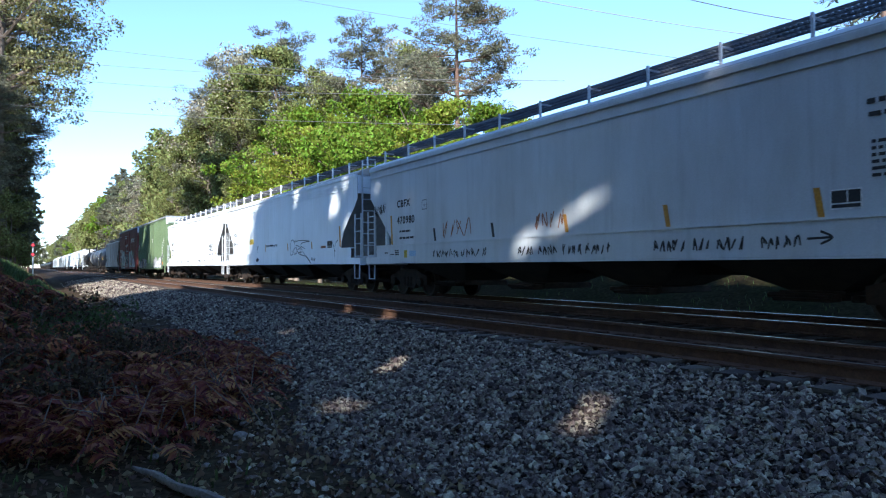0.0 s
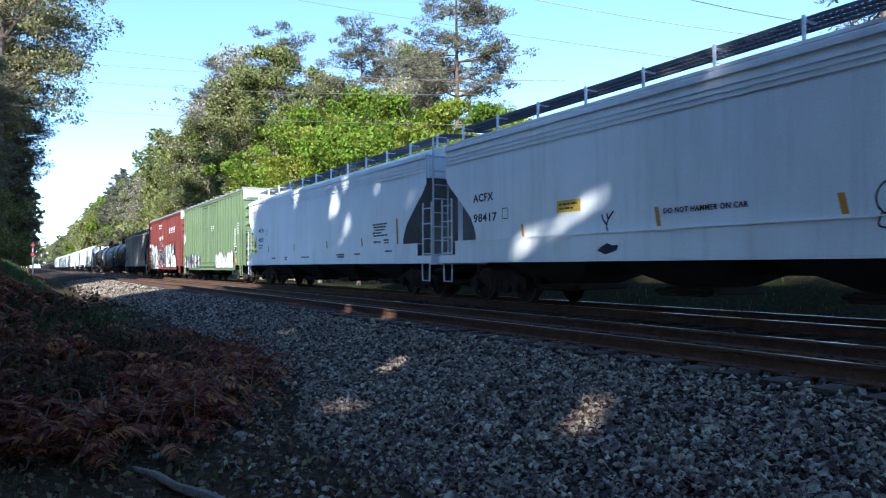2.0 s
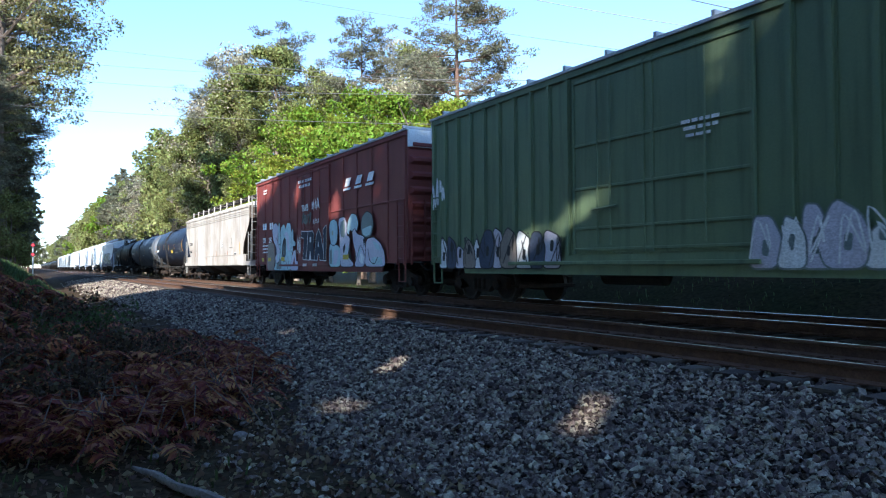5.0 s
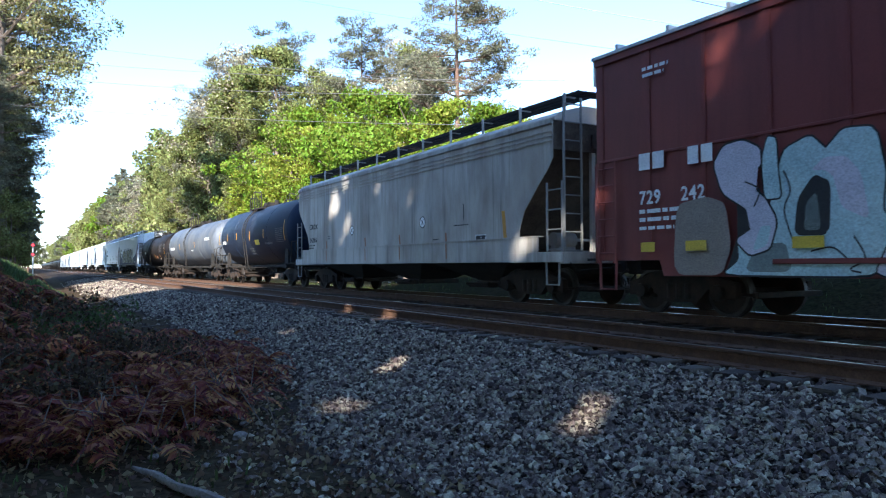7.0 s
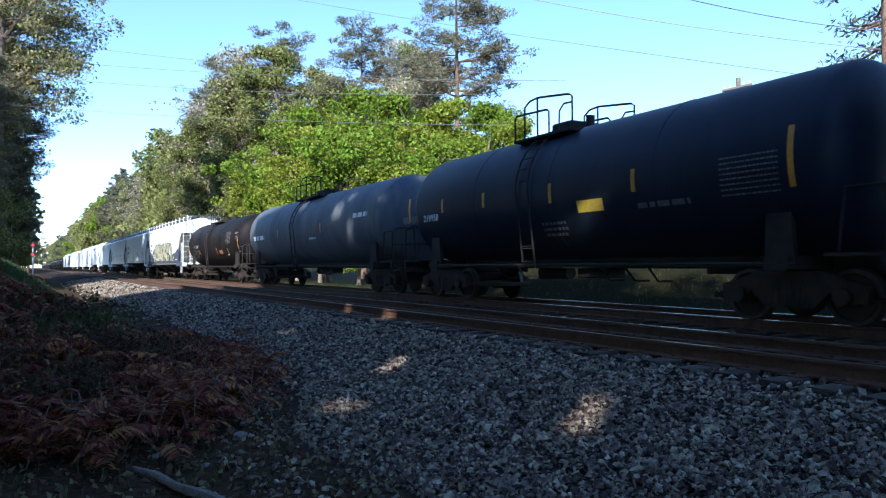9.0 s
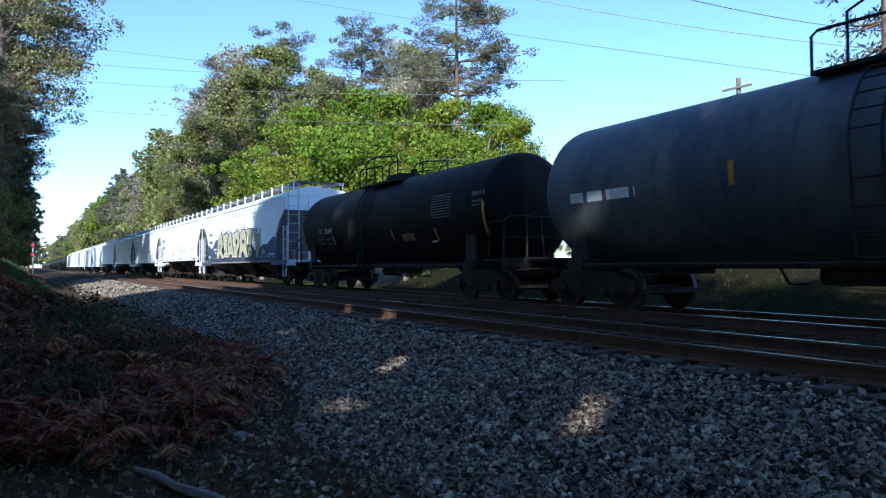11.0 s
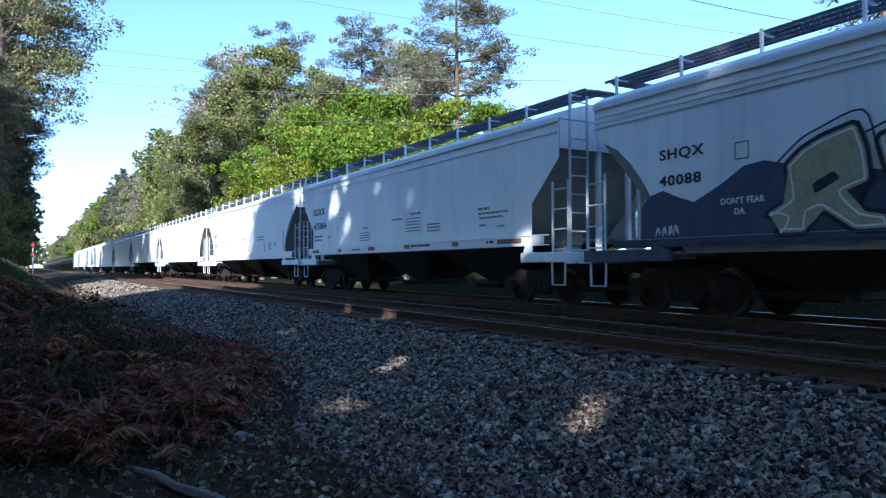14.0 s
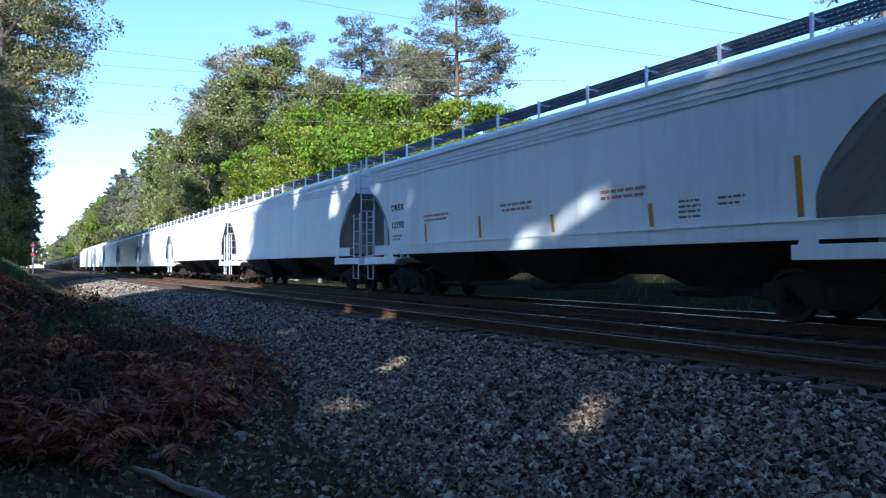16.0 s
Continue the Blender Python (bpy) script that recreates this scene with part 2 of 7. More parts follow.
def part(name, me, parent, at=None, label=""):
    ob = new(name, me)
    ob.parent = parent
    if at is not None:
        ob.matrix_basis = at
    return tagged(ob, label)


def smooth01(a, b, x):
    t = min(1.0, max(0.0, (x - a) / (b - a)))
    return t * t * (3 - 2 * t)


# ------------------------------------------------------------ ground and track
def ground_z(x, y):
    """Height of the land: ballast bed, shoulder, ditch, the bank by the camera and the verge behind the tracks."""
    far = min(1.0, max(0.0, (-x - 6) / 10.0))
    bed = -0.24
    if y > 5.75:
        z = bed + (-0.55 - bed) * smooth01(12.9, 15.0, y) + (1.35 * smooth01(15.2, 19, y) * smooth01(-40, -30, x) if y > 15 else 0) + 0.6 * smooth01(22, 90, y)
    else:
        z = bed + (-0.74 - bed) * min(1.0, (5.75 - y) / 3.3)
    if y < 2.2:
        bank = 1.75 * smooth01(1.9, -1.3, y) * smooth01(-7.5, -16, x) * (1 - 0.55 * smooth01(-60, -110, x))
        z += bank + 0.25 * smooth01(0.4, -6, y)
    if y < -3:
        z += 1.0 * smooth01(-3, -25, y)
    wob = noise.noise(Vector((x * 0.55, y * 0.55, 0.0))) * 0.07 + noise.noise(Vector((x * 1.9, y * 1.9, 3.0))) * 0.025
    calm = smooth01(5.9, 5.2, y) if y < 9 else smooth01(13.0, 15, y)
    return z + wob * calm


def steps(a, b, first, grow):
    out, s = [a], first
    while out[-1] < b:
        out.append(out[-1] + s)
        s *= grow
    return out


def build_ground():
    xs = [-v for v in reversed(steps(0, 30, 0.22, 1.0)[1:])]
    xs = [-v for v in reversed(steps(30, 2600, 0.35, 1.09)[1:])] + xs + steps(0, 900, 0.4, 1.12)
    ys = [-v for v in reversed(steps(3, 1500, 0.4, 1.15)[1:])] + [-3 + 0.2 * i for i in range(96)] + steps(16.2, 1600, 0.5, 1.15)
    vs = [(x, y, ground_z(x, y)) for x in xs for y in ys]
    n = len(ys)
    fs, slot = [], []
    for i in range(len(xs) - 1):
        for j in range(n - 1):
            fs.append((i * n + j, (i + 1) * n + j, (i + 1) * n + j + 1, i * n + j + 1))
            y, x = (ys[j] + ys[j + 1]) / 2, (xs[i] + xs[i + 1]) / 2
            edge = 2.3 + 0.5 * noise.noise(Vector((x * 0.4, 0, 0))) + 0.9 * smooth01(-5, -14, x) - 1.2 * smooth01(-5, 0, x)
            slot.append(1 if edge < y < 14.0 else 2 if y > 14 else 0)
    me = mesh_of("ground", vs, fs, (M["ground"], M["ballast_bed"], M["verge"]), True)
    me.polygons.foreach_set("material_index", slot)
    return tagged(new("ground", me), "dark leaf-strewn earth with a grey ballast bed under the tracks", "ground", kind="structure")


GROUND = build_ground()


def scatter_stones(name, x0, x1, y0, y1, count, size, seed, label):
    """Broken stones, half sunk, joined into one object."""
    rng = np.random.default_rng(seed)
    base = np.array([(1, 0, 0), (-0.9, 0.1, 0), (0, 1, 0.1), (0.1, -1, 0), (0.15, 0.1, 0.95), (0.4, -0.65, 0.7), (-0.55, 0.5, 0.75)])
    fac = [(0, 2, 4), (0, 4, 5), (0, 5, 3), (4, 2, 6), (6, 2, 1), (4, 6, 1), (4, 1, 5), (5, 1, 3)]
    vs, fs = np.empty((count, 7, 3)), []
    k = 0
    while k < count:
        x, y = rng.uniform(x0, x1), rng.uniform(y0, y1)
        if y < 2.4 + 0.5 * noise.noise(Vector((x * 0.4, 0, 0))) + 0.9 * smooth01(-5, -14, x) - 1.2 * smooth01(-5, 0, x) and rng.random() < 0.93:
            count -= 1
            continue
        s = size * rng.uniform(0.55, 1.45)
        a, tilt = rng.uniform(0, 6.283), rng.normal(0, 0.8)
        p = base * (s * rng.uniform(0.7, 1.3), s * rng.uniform(0.5, 1.0), s * rng.uniform(0.6, 1.1)) + rng.normal(0, s * 0.12, base.shape)
        c, sn, ct, st = math.cos(a), math.sin(a), math.cos(tilt), math.sin(tilt)
        q = p @ np.array([(1, 0, 0), (0, ct, st), (0, -st, ct)]) @ np.array([(c, sn, 0), (-sn, c, 0), (0, 0, 1)])
        vs[k] = q + (x, y, ground_z(x, y) + rng.uniform(-0.15, 0.6) * s)
        fs += [tuple(7 * k + i for i in f) for f in fac]
        k += 1
    me = mesh_of(name, vs[:k].reshape(-1, 3), fs, (M["ballast"],))
    return tagged(new(name, me), label, "gravel", kind="stuff")


BALLAST_LABEL = "loose grey crushed-stone railway ballast on the shoulder"
scatter_stones("ballast", -9, -1.5, 1.4, 5.95, 34000, 0.026, 3, BALLAST_LABEL)
scatter_stones("ballast", -9, -1.5, 1.4, 5.9, 5000, 0.037, 13, BALLAST_LABEL)
scatter_stones("ballast", -19, -9, 1.8, 5.95, 24000, 0.031, 4, BALLAST_LABEL)
scatter_stones("ballast", -1.5, 9, 1.6, 5.95, 9000, 0.045, 14, BALLAST_LABEL)
scatter_stones("ballast", -42, -19, 2.2, 5.95, 15000, 0.042, 5, BALLAST_LABEL)
scatter_stones("ballast", -80, -42, 2.6, 5.95, 11000, 0.075, 15, BALLAST_LABEL)
scatter_stones("ballast", -30, 0, 5.95, 9.9, 16000, 0.04, 6, "rust-tinged ballast stones between the rails")


def rail_shape(x0, x1):
    prof = [(-0.07, -0.18), (0.07, -0.18), (0.07, -0.168), (0.012, -0.145), (0.01, -0.045), (0.036, -0.034), (0.036, -0.008), (0.028, 0.0),
            (-0.028, 0.0), (-0.036, -0.008), (-0.036, -0.034), (-0.01, -0.045), (-0.012, -0.145), (-0.07, -0.168)]
    n, s = len(prof), Shape()
    vs = [(x, y, z) for x in (x0, x1) for y, z in prof]
    for i in range(n):
        s.add([], [], 0)
    s.add(vs, [(i, (i + 1) % n, n + (i + 1) % n, n + i) for i in range(n)] + [tuple(range(n - 1, -1, -1)), tuple(range(n, 2 * n))])
    s.s = [1 if i == 7 else 0 for i in range(n)] + [0, 0]
    return s.mesh("rail", M["rail_side"], M["rail_head"])


def build_track(y, label):
    track = tagged(new("railway_track"), label, "railway track", "parallel railway tracks")
    track.location = (0, y, 0)
    rail = shared("rail", lambda: rail_shape(-1400, 300))
    for side in (-1, 1):
        part("rail", rail, track, pose(0, side * (GAUGE / 2 + 0.036), 0), "rusty steel rail with a bright worn head")
    tie = shared("tie", lambda: Shape().box(-0.115, 0.115, -1.3, 1.3, -0.36, -0.18, 0.012).mesh("tie", M["tie"]))
    plate = shared("plate", lambda: Shape().box(-0.1, 0.1, -0.19, 0.19, -0.182, -0.168).box(-0.06, -0.03, -0.11, -0.075, -0.17, -0.14)
                   .box(0.03, 0.06, 0.075, 0.11, -0.17, -0.14).mesh("tie_plate", M["rail_side"]))
    rng = random.Random(int(y * 10))
    for i in range(104):
        x = 6 - 0.51 * i
        t = part("tie", tie, track, pose(x + rng.uniform(-0.03, 0.03), rng.uniform(-0.05, 0.05), rng.uniform(-0.012, 0.006), 0, 0, rng.uniform(-1.2, 1.2)))
        if i < 60:
            for side in (-1, 1):
                part("tie_plate", plate, t, pose(0, side * (GAUGE / 2 + 0.036), 0))
    far = Shape()
    for i in range(600):
        x = -47.3 - 0.51 * i
        far.box(x - 0.115, x + 0.115, -1.3, 1.3, -0.36, -0.18)
    tagged(part("far_ties", far.mesh("far_ties", M["tie"]), track), kind="stuff")
    return track


build_track(NEAR_Y, "empty rusty railway track on timber ties in grey ballast")
build_track(TRAIN_Y, "railway track on timber ties under the passing freight train")


# ------------------------------------------------------------ trees
def leaf_cards(centres, spread, per, size, rng, aspect=0.6, flat=0.75, outward=None):
    """Leaves as small bent diamonds round the clump centres."""
    c = np.repeat(np.asarray(centres, float), per, axis=0)
    n = len(c)
    off = rng.normal(0, 1, (n, 3))
    off *= (np.repeat(np.asarray(spread, float), per) * rng.uniform(0.25, 1.0, n) ** 0.6 / np.linalg.norm(off, axis=1))[:, None]
    off[:, 2] *= flat
    p = c + off
    a = rng.normal(0, 1, (n, 3))
    if outward is not None:
        a = off / (np.linalg.norm(off, axis=1)[:, None] + 1e-6) + rng.normal(0, outward, (n, 3))
    a /= np.linalg.norm(a, axis=1)[:, None]
    b = np.cross(a, rng.normal(0, 1, (n, 3)))
    b /= np.linalg.norm(b, axis=1)[:, None]
    s = (size * rng.uniform(0.6, 1.4, n))[:, None]
    up = np.cross(a, b) * s * 0.15
    v = np.stack([p - a * s * 0.5, p + b * s * aspect * 0.5 + up, p + a * s * 0.5, p - b * s * aspect * 0.5 + up], axis=1).reshape(-1, 3)
    return v, np.arange(4 * n).reshape(-1, 4)


def cloud_mesh(name, v, f, mat):
    me = bpy.data.meshes.new(name)
    me.vertices.add(len(v))
    me.vertices.foreach_set("co", np.ascontiguousarray(v, dtype=np.float32).ravel())
    me.loops.add(f.size)
    me.loops.foreach_set("vertex_index", np.ascontiguousarray(f, dtype=np.int32).ravel())
    me.polygons.add(len(f))
    me.polygons.foreach_set("loop_start", np.arange(0, f.size, 4, dtype=np.int32))
    me.materials.append(mat)
    me.update(calc_edges=True)
    return me


def broadleaf(seed, h, crown_from, width, clumps, per, size, mat, bark, lean=0.4, spread=(0.8, 1.5)):
    """Trunk and limbs, and a crown of leaf clumps that follows them: two meshes."""
    rng, r = np.random.default_rng(seed), random.Random(seed)
    w = Shape()
    pts = [Vector((0, 0, -0.6))]
    for i in range(1, 9):
        pts.append(Vector((r.uniform(-lean, lean) * i / 6, r.uniform(-lean, lean) * i / 6, h * 0.92 * i / 8)))
    rad = [h * 0.017 * (1 - 0.88 * i / 8) for i in range(9)]
    rad[0] *= 1.35
    w.tube(pts, rad, 9)
    cs, sp = [], []
    limbs = max(10, clumps // 7)
    for k in range(limbs):
        u = crown_from + (1 - crown_from) * (k + 0.5) / limbs
        base = pts[0].lerp(pts[8], 0) + (pts[min(8, int(u * 8))] + (pts[min(8, int(u * 8) + 1)] - pts[min(8, int(u * 8))]) * (u * 8 % 1)) - pts[0]
        a = r.uniform(0, 6.283)
        q = (u - crown_from) / (1 - crown_from)
        reach = width * (math.sin(math.pi * min(1, 0.18 + 0.78 * q)) ** 0.7) * r.uniform(0.6, 1.12)
        tip = base + Vector((math.cos(a) * reach, math.sin(a) * reach, reach * r.uniform(0.15, 0.6)))
        mid = base.lerp(tip, 0.5) + Vector((0, 0, reach * r.uniform(-0.02, 0.14)))
        w.tube([base, mid, tip], [h * 0.0052 * (1.15 - q), h * 0.0032 * (1.15 - q), 0.012], 5, cap=False)
        for j in range(max(3, clumps // limbs)):
            t = r.uniform(0.35, 1.05)
            p = base.lerp(mid, t * 2) if t < 0.5 else mid.lerp(tip, t * 2 - 1)
            p = p + Vector((r.gauss(0, 0.16 * reach), r.gauss(0, 0.16 * reach), r.gauss(0, 0.12 * reach)))
            cs.append(p)
            sp.append(r.uniform(*spread))
            if j % 2 == 0:
                w.tube([mid, p], [h * 0.0016, 0.008], 4, cap=False)
    v, f = leaf_cards(cs, sp, per, size, rng)
    return w.mesh("trunk", bark, smooth=True), cloud_mesh("crown", v, f, mat)


def pine(seed, h, crown_from, width, whorls, per, size, mat, bark):
    """A straight pine: whorls of limbs with tufts of needles."""
    rng, r = np.random.default_rng(seed), random.Random(seed)
    w = Shape()
    lean = (r.uniform(-0.02, 0.02) * h, r.uniform(-0.02, 0.02) * h)
    axis = [Vector((lean[0] * i / 8, lean[1] * i / 8, h * i / 8 - (0.6 if i == 0 else 0))) for i in range(9)]
    w.tube(axis, [h * 0.013 * (1 - 0.93 * i / 8) for i in range(9)], 9)
    cs, sp = [], []
    for k in range(whorls):
        u = crown_from + (0.985 - crown_from) * k / (whorls - 1)
        base = Vector((lean[0] * u, lean[1] * u, h * u))
        q = (u - crown_from) / (1 - crown_from)
        for _ in range(r.choice((2, 3, 3, 4))):
            a = r.uniform(0, 6.283)
            reach = width * (0.3 + 0.7 * math.sin(math.pi * min(1, 0.2 + q * 0.66))) * r.uniform(0.45, 1.1) * (1 - 0.3 * q)
            tip = base + Vector((math.cos(a) * reach, math.sin(a) * reach, reach * r.uniform(-0.12, 0.35)))
            mid = base.lerp(tip, 0.55) - Vector((0, 0, reach * 0.07))
            w.tube([base, mid, tip], [h * 0.0034 * (1.1 - q), h * 0.002 * (1.1 - q), 0.012], 5, cap=False)
            for j in range(2 + int(reach * 1.15)):
                t = r.uniform(0.4, 1.08)
                p = mid.lerp(tip, max(0, t * 2 - 1)) if t > 0.5 else base.lerp(mid, t * 2)
                p = p + Vector((r.gauss(0, 0.15 * reach), r.gauss(0, 0.15 * reach), r.gauss(0.05, 0.06 * reach)))
                w.tube([mid, p], [0.02, 0.008], 4, cap=False)
                cs.append(p)
                sp.append(r.uniform(0.4, 0.95))
    v, f = leaf_cards(cs, sp, per, size, rng, aspect=0.22, flat=0.55, outward=0.55)
    return w.mesh("trunk", bark, smooth=True), cloud_mesh("crown", v, f, mat)


TREES = {
    "bright_a": (broadleaf(11, 13, 0.18, 4.6, 190, 105, 0.22, M["leaf_bright"], M["bark"], spread=(0.5, 1.0)), "tree with fresh bright green spring leaves", "tree"),
    "bright_b": (broadleaf(12, 13, 0.12, 3.9, 170, 100, 0.22, M["leaf_yellow"], M["bark"], spread=(0.5, 1.0)), "bushy tree with fresh yellow-green leaves", "tree"),
    "olive_a": (broadleaf(13, 24, 0.25, 4.8, 300, 85, 0.28, M["leaf_olive"], M["bark"], spread=(0.6, 1.15)), "tall forest tree with thin olive leaves", "tree"),
    "olive_b": (broadleaf(14, 24, 0.3, 4.4, 260, 85, 0.28, M["leaf_olive"], M["bark"], spread=(0.6, 1.15)), "tall forest tree with olive-green crown", "tree"),
    "bud": (broadleaf(15, 22, 0.35, 4.6, 240, 26, 0.24, M["leaf_bud"], M["bark"], spread=(0.7, 1.3)), "nearly bare tree with brownish buds", "tree"),
    "pine_a": (pine(16, 26, 0.34, 5.4, 32, 80, 0.3, M["needle"], M["pine_bark"]), "tall pine with a bare lower trunk and dark tufts", "pine tree"),
    "pine_b": (pine(17, 24, 0.36, 5.2, 28, 80, 0.3, M["needle"], M["pine_bark"]), "tall dark green pine with spreading limbs", "pine tree"),
    "far_a": (broadleaf(18, 24, 0.15, 5.6, 130, 46, 0.6, M["leaf_olive"], M["bark"], spread=(1.2, 2.0)), "distant olive-green forest tree beside the line", "tree"),
    "far_b": (broadleaf(19, 22, 0.12, 5.2, 130, 46, 0.6, M["leaf_bright"], M["bark"], spread=(1.2, 2.0)), "distant yellow-green forest tree beside the line", "tree"),
    "far_p": (pine(20, 25, 0.25, 4.6, 22, 34, 0.8, M["needle"], M["pine_bark"]), "distant dark pine beside the line", "pine tree"),
}
TREES["left"] = (broadleaf(23, 36, 0.4, 8.6, 400, 120, 0.26, M["leaf_tall"], M["bark"], spread=(0.9, 1.7)), "very tall trackside tree with loose olive-brown foliage", "tree")
HEIGHT = {"left": 36, "bright_a": 13, "bright_b": 13, "olive_a": 24, "olive_b": 24, "bud": 22, "pine_a": 26, "pine_b": 24, "far_a": 24, "far_b": 22, "far_p": 25}


def plant(kind, x, y, h, turn=0.0, group="woods behind the tracks"):
    (trunk, crown), label, cat = TREES[kind]
    t = tagged(new("pine_tree" if cat == "pine tree" else "tree"), label, cat, group)
    t.matrix_basis = pose(x, y, ground_z(x, y), 0, 0, turn)
    t.scale = (h / HEIGHT[kind],) * 3
    part("trunk", trunk, t)
    part("crown", crown, t)
    return t


WOOD = random.Random(5)
# fresh green trees close behind the tracks, rising away from the camera
for kind, x, y, h in [("bright_b", -33, 24.5, 9), ("bright_a", -37, 25, 12), ("bright_b", -42, 24, 13.2), ("bright_a", -47, 24.5, 15), ("bright_b", -50, 22, 9),
                      ("bright_a", -54, 25, 17), ("bright_b", -60, 23.5, 16), ("bright_a", -57, 21.5, 10), ("bright_b", -66, 22.5, 14), ("bright_a", -72, 24, 19),
                      ("bright_b", -76, 22, 14), ("bright_b", -44, 29, 12), ("olive_b", -84, 22, 16)]:
    plant(kind, x, y, h, WOOD.uniform(0, 360))
# the pines and thin trees that stand over them
for kind, x, y, h in [("pine_a", -49, 30.5, 28), ("pine_b", -69, 31, 27.5), ("bud", -60, 33, 24), ("bud", -55, 30, 19), ("olive_a", -76, 29, 25), ("bud", -82, 31, 27),
                      ("olive_b", -84, 26, 30), ("pine_b", -92, 29, 33), ("bud", -98, 26, 34), ("olive_a", -93, 24, 29), ("pine_b", -106, 25, 33), ("bud", -112, 25, 33),
                      ("bud", -122, 27, 31), ("olive_b", -116, 22.5, 24), ("olive_a", -126, 22, 22), ("olive_a", -66, 36, 26), ("bud", -72, 37, 29), ("pine_b", -118, 23.5, 26), ("olive_a", -104, 22.5, 25)]:
    plant(kind, x, y, h, WOOD.uniform(0, 360))
# the wood along the far line
x = -130.0
while x > -900:
    for row in range(2):
        plant(WOOD.choice(("far_a", "far_a", "far_a", "far_b", "far_p", "far_p", "bud")), x + WOOD.uniform(-4, 4), 22.5 + row * 7 + WOOD.uniform(-1.5, 2.5), WOOD.uniform(19, 28) + row * 4, WOOD.uniform(0, 360))
    x -= 8.5 if x > -330 else 22
# trees on the camera's side of the line
SIDE = "woods on the near side"
for kind, x, y, h in [("left", -72, -2.3, 37), ("left", -79, -3.8, 33), ("pine_b", -82, -2.4, 25), ("olive_b", -95, -5, 30), ("pine_b", -66, -3.0, 17), ("far_a", -79, -4.2, 17), ("far_a", -87, -5.0, 20), ("far_p", -93, -4.6, 18), ("far_a", -99, -5.5, 18), ("far_p", -75, -3.0, 14), ("pine_b", -71, -4.4, 17), ("far_p", -118, -4.0, 16),
                      ("far_a", -135, -5.5, 17), ("far_p", -160, -4, 17), ("far_a", -200, -6, 20), ("far_p", -250, -8, 22), ("far_a", -320, -12, 24)]:
    plant(kind, x, y, h, WOOD.uniform(0, 360), SIDE)

for kind, x, y, h in [("far_a", -14.5, 41, 8), ("far_a", -10, 38, 7.5), ("far_a", -19, 47, 8)]:
    plant(kind, x, y, h, WOOD.uniform(0, 360))
# low growth under the trees behind the tracks
for i in range(11):
    plant("far_a", -50 + 2.5 * i + WOOD.uniform(-0.6, 0.6), 27 + WOOD.uniform(-1, 1.5), WOOD.uniform(4, 5.2), WOOD.uniform(0, 360))
for i in range(20):
    plant("far_a", -47 + 1.85 * i + WOOD.uniform(-0.4, 0.4), 24.6 + WOOD.uniform(-0.6, 0.9), WOOD.uniform(2.3, 3.1), WOOD.uniform(0, 360))
# two unseen stands back from the line, added to shade the far track and the trees by it
x = -48.5
while x > -98:
    for y in (-13.0, -18.5):
        plant(WOOD.choice(("far_a", "far_a", "olive_b")), x + WOOD.uniform(-1.2, 1.2), y + WOOD.uniform(-1, 1), WOOD.uniform(20, 25), WOOD.uniform(0, 360), SIDE)
    x -= 4.6
x = -190.0
while x > -545:
    plant("far_a", x + WOOD.uniform(-2, 2), WOOD.uniform(-19, -14) - (x < -400) * 6, WOOD.uniform(21, 27), WOOD.uniform(0, 360), SIDE)
    x -= 6.5
# the wood that closes the line where it bends away
for i in range(16):
    plant(WOOD.choice(("far_a", "far_p")), -900 - 9 * (i % 3), -45 + 4.2 * i, WOOD.uniform(24, 33), WOOD.uniform(0, 360))
# low dark growth at the foot of the near trees
for kind, x, y, h in [("far_a", -88, -0.9, 5.5), ("far_p", -93, -0.8, 12), ("far_a", -97, -1.0, 6), ("far_a", -106, -0.6, 7), ("far_a", -122, -0.4, 8), ("far_p", -128, 0.0, 12.5), ("far_a", -145, -0.5, 10), ("far_a", -175, -0.5, 12), ("far_p", -62, -2.7, 9), ("far_a", -66, -2.4, 7), ("far_a", -70, -1.6, 6), ("far_a", -76, -1.4, 7.5), ("far_p", -84, -1.2, 11), ("far_a", -90, -1.4, 9), ("far_a", -100, -1.2, 9), ("far_p", -110, -1.6, 12)]:
    plant(kind, x, y, h, WOOD.uniform(0, 360), SIDE)

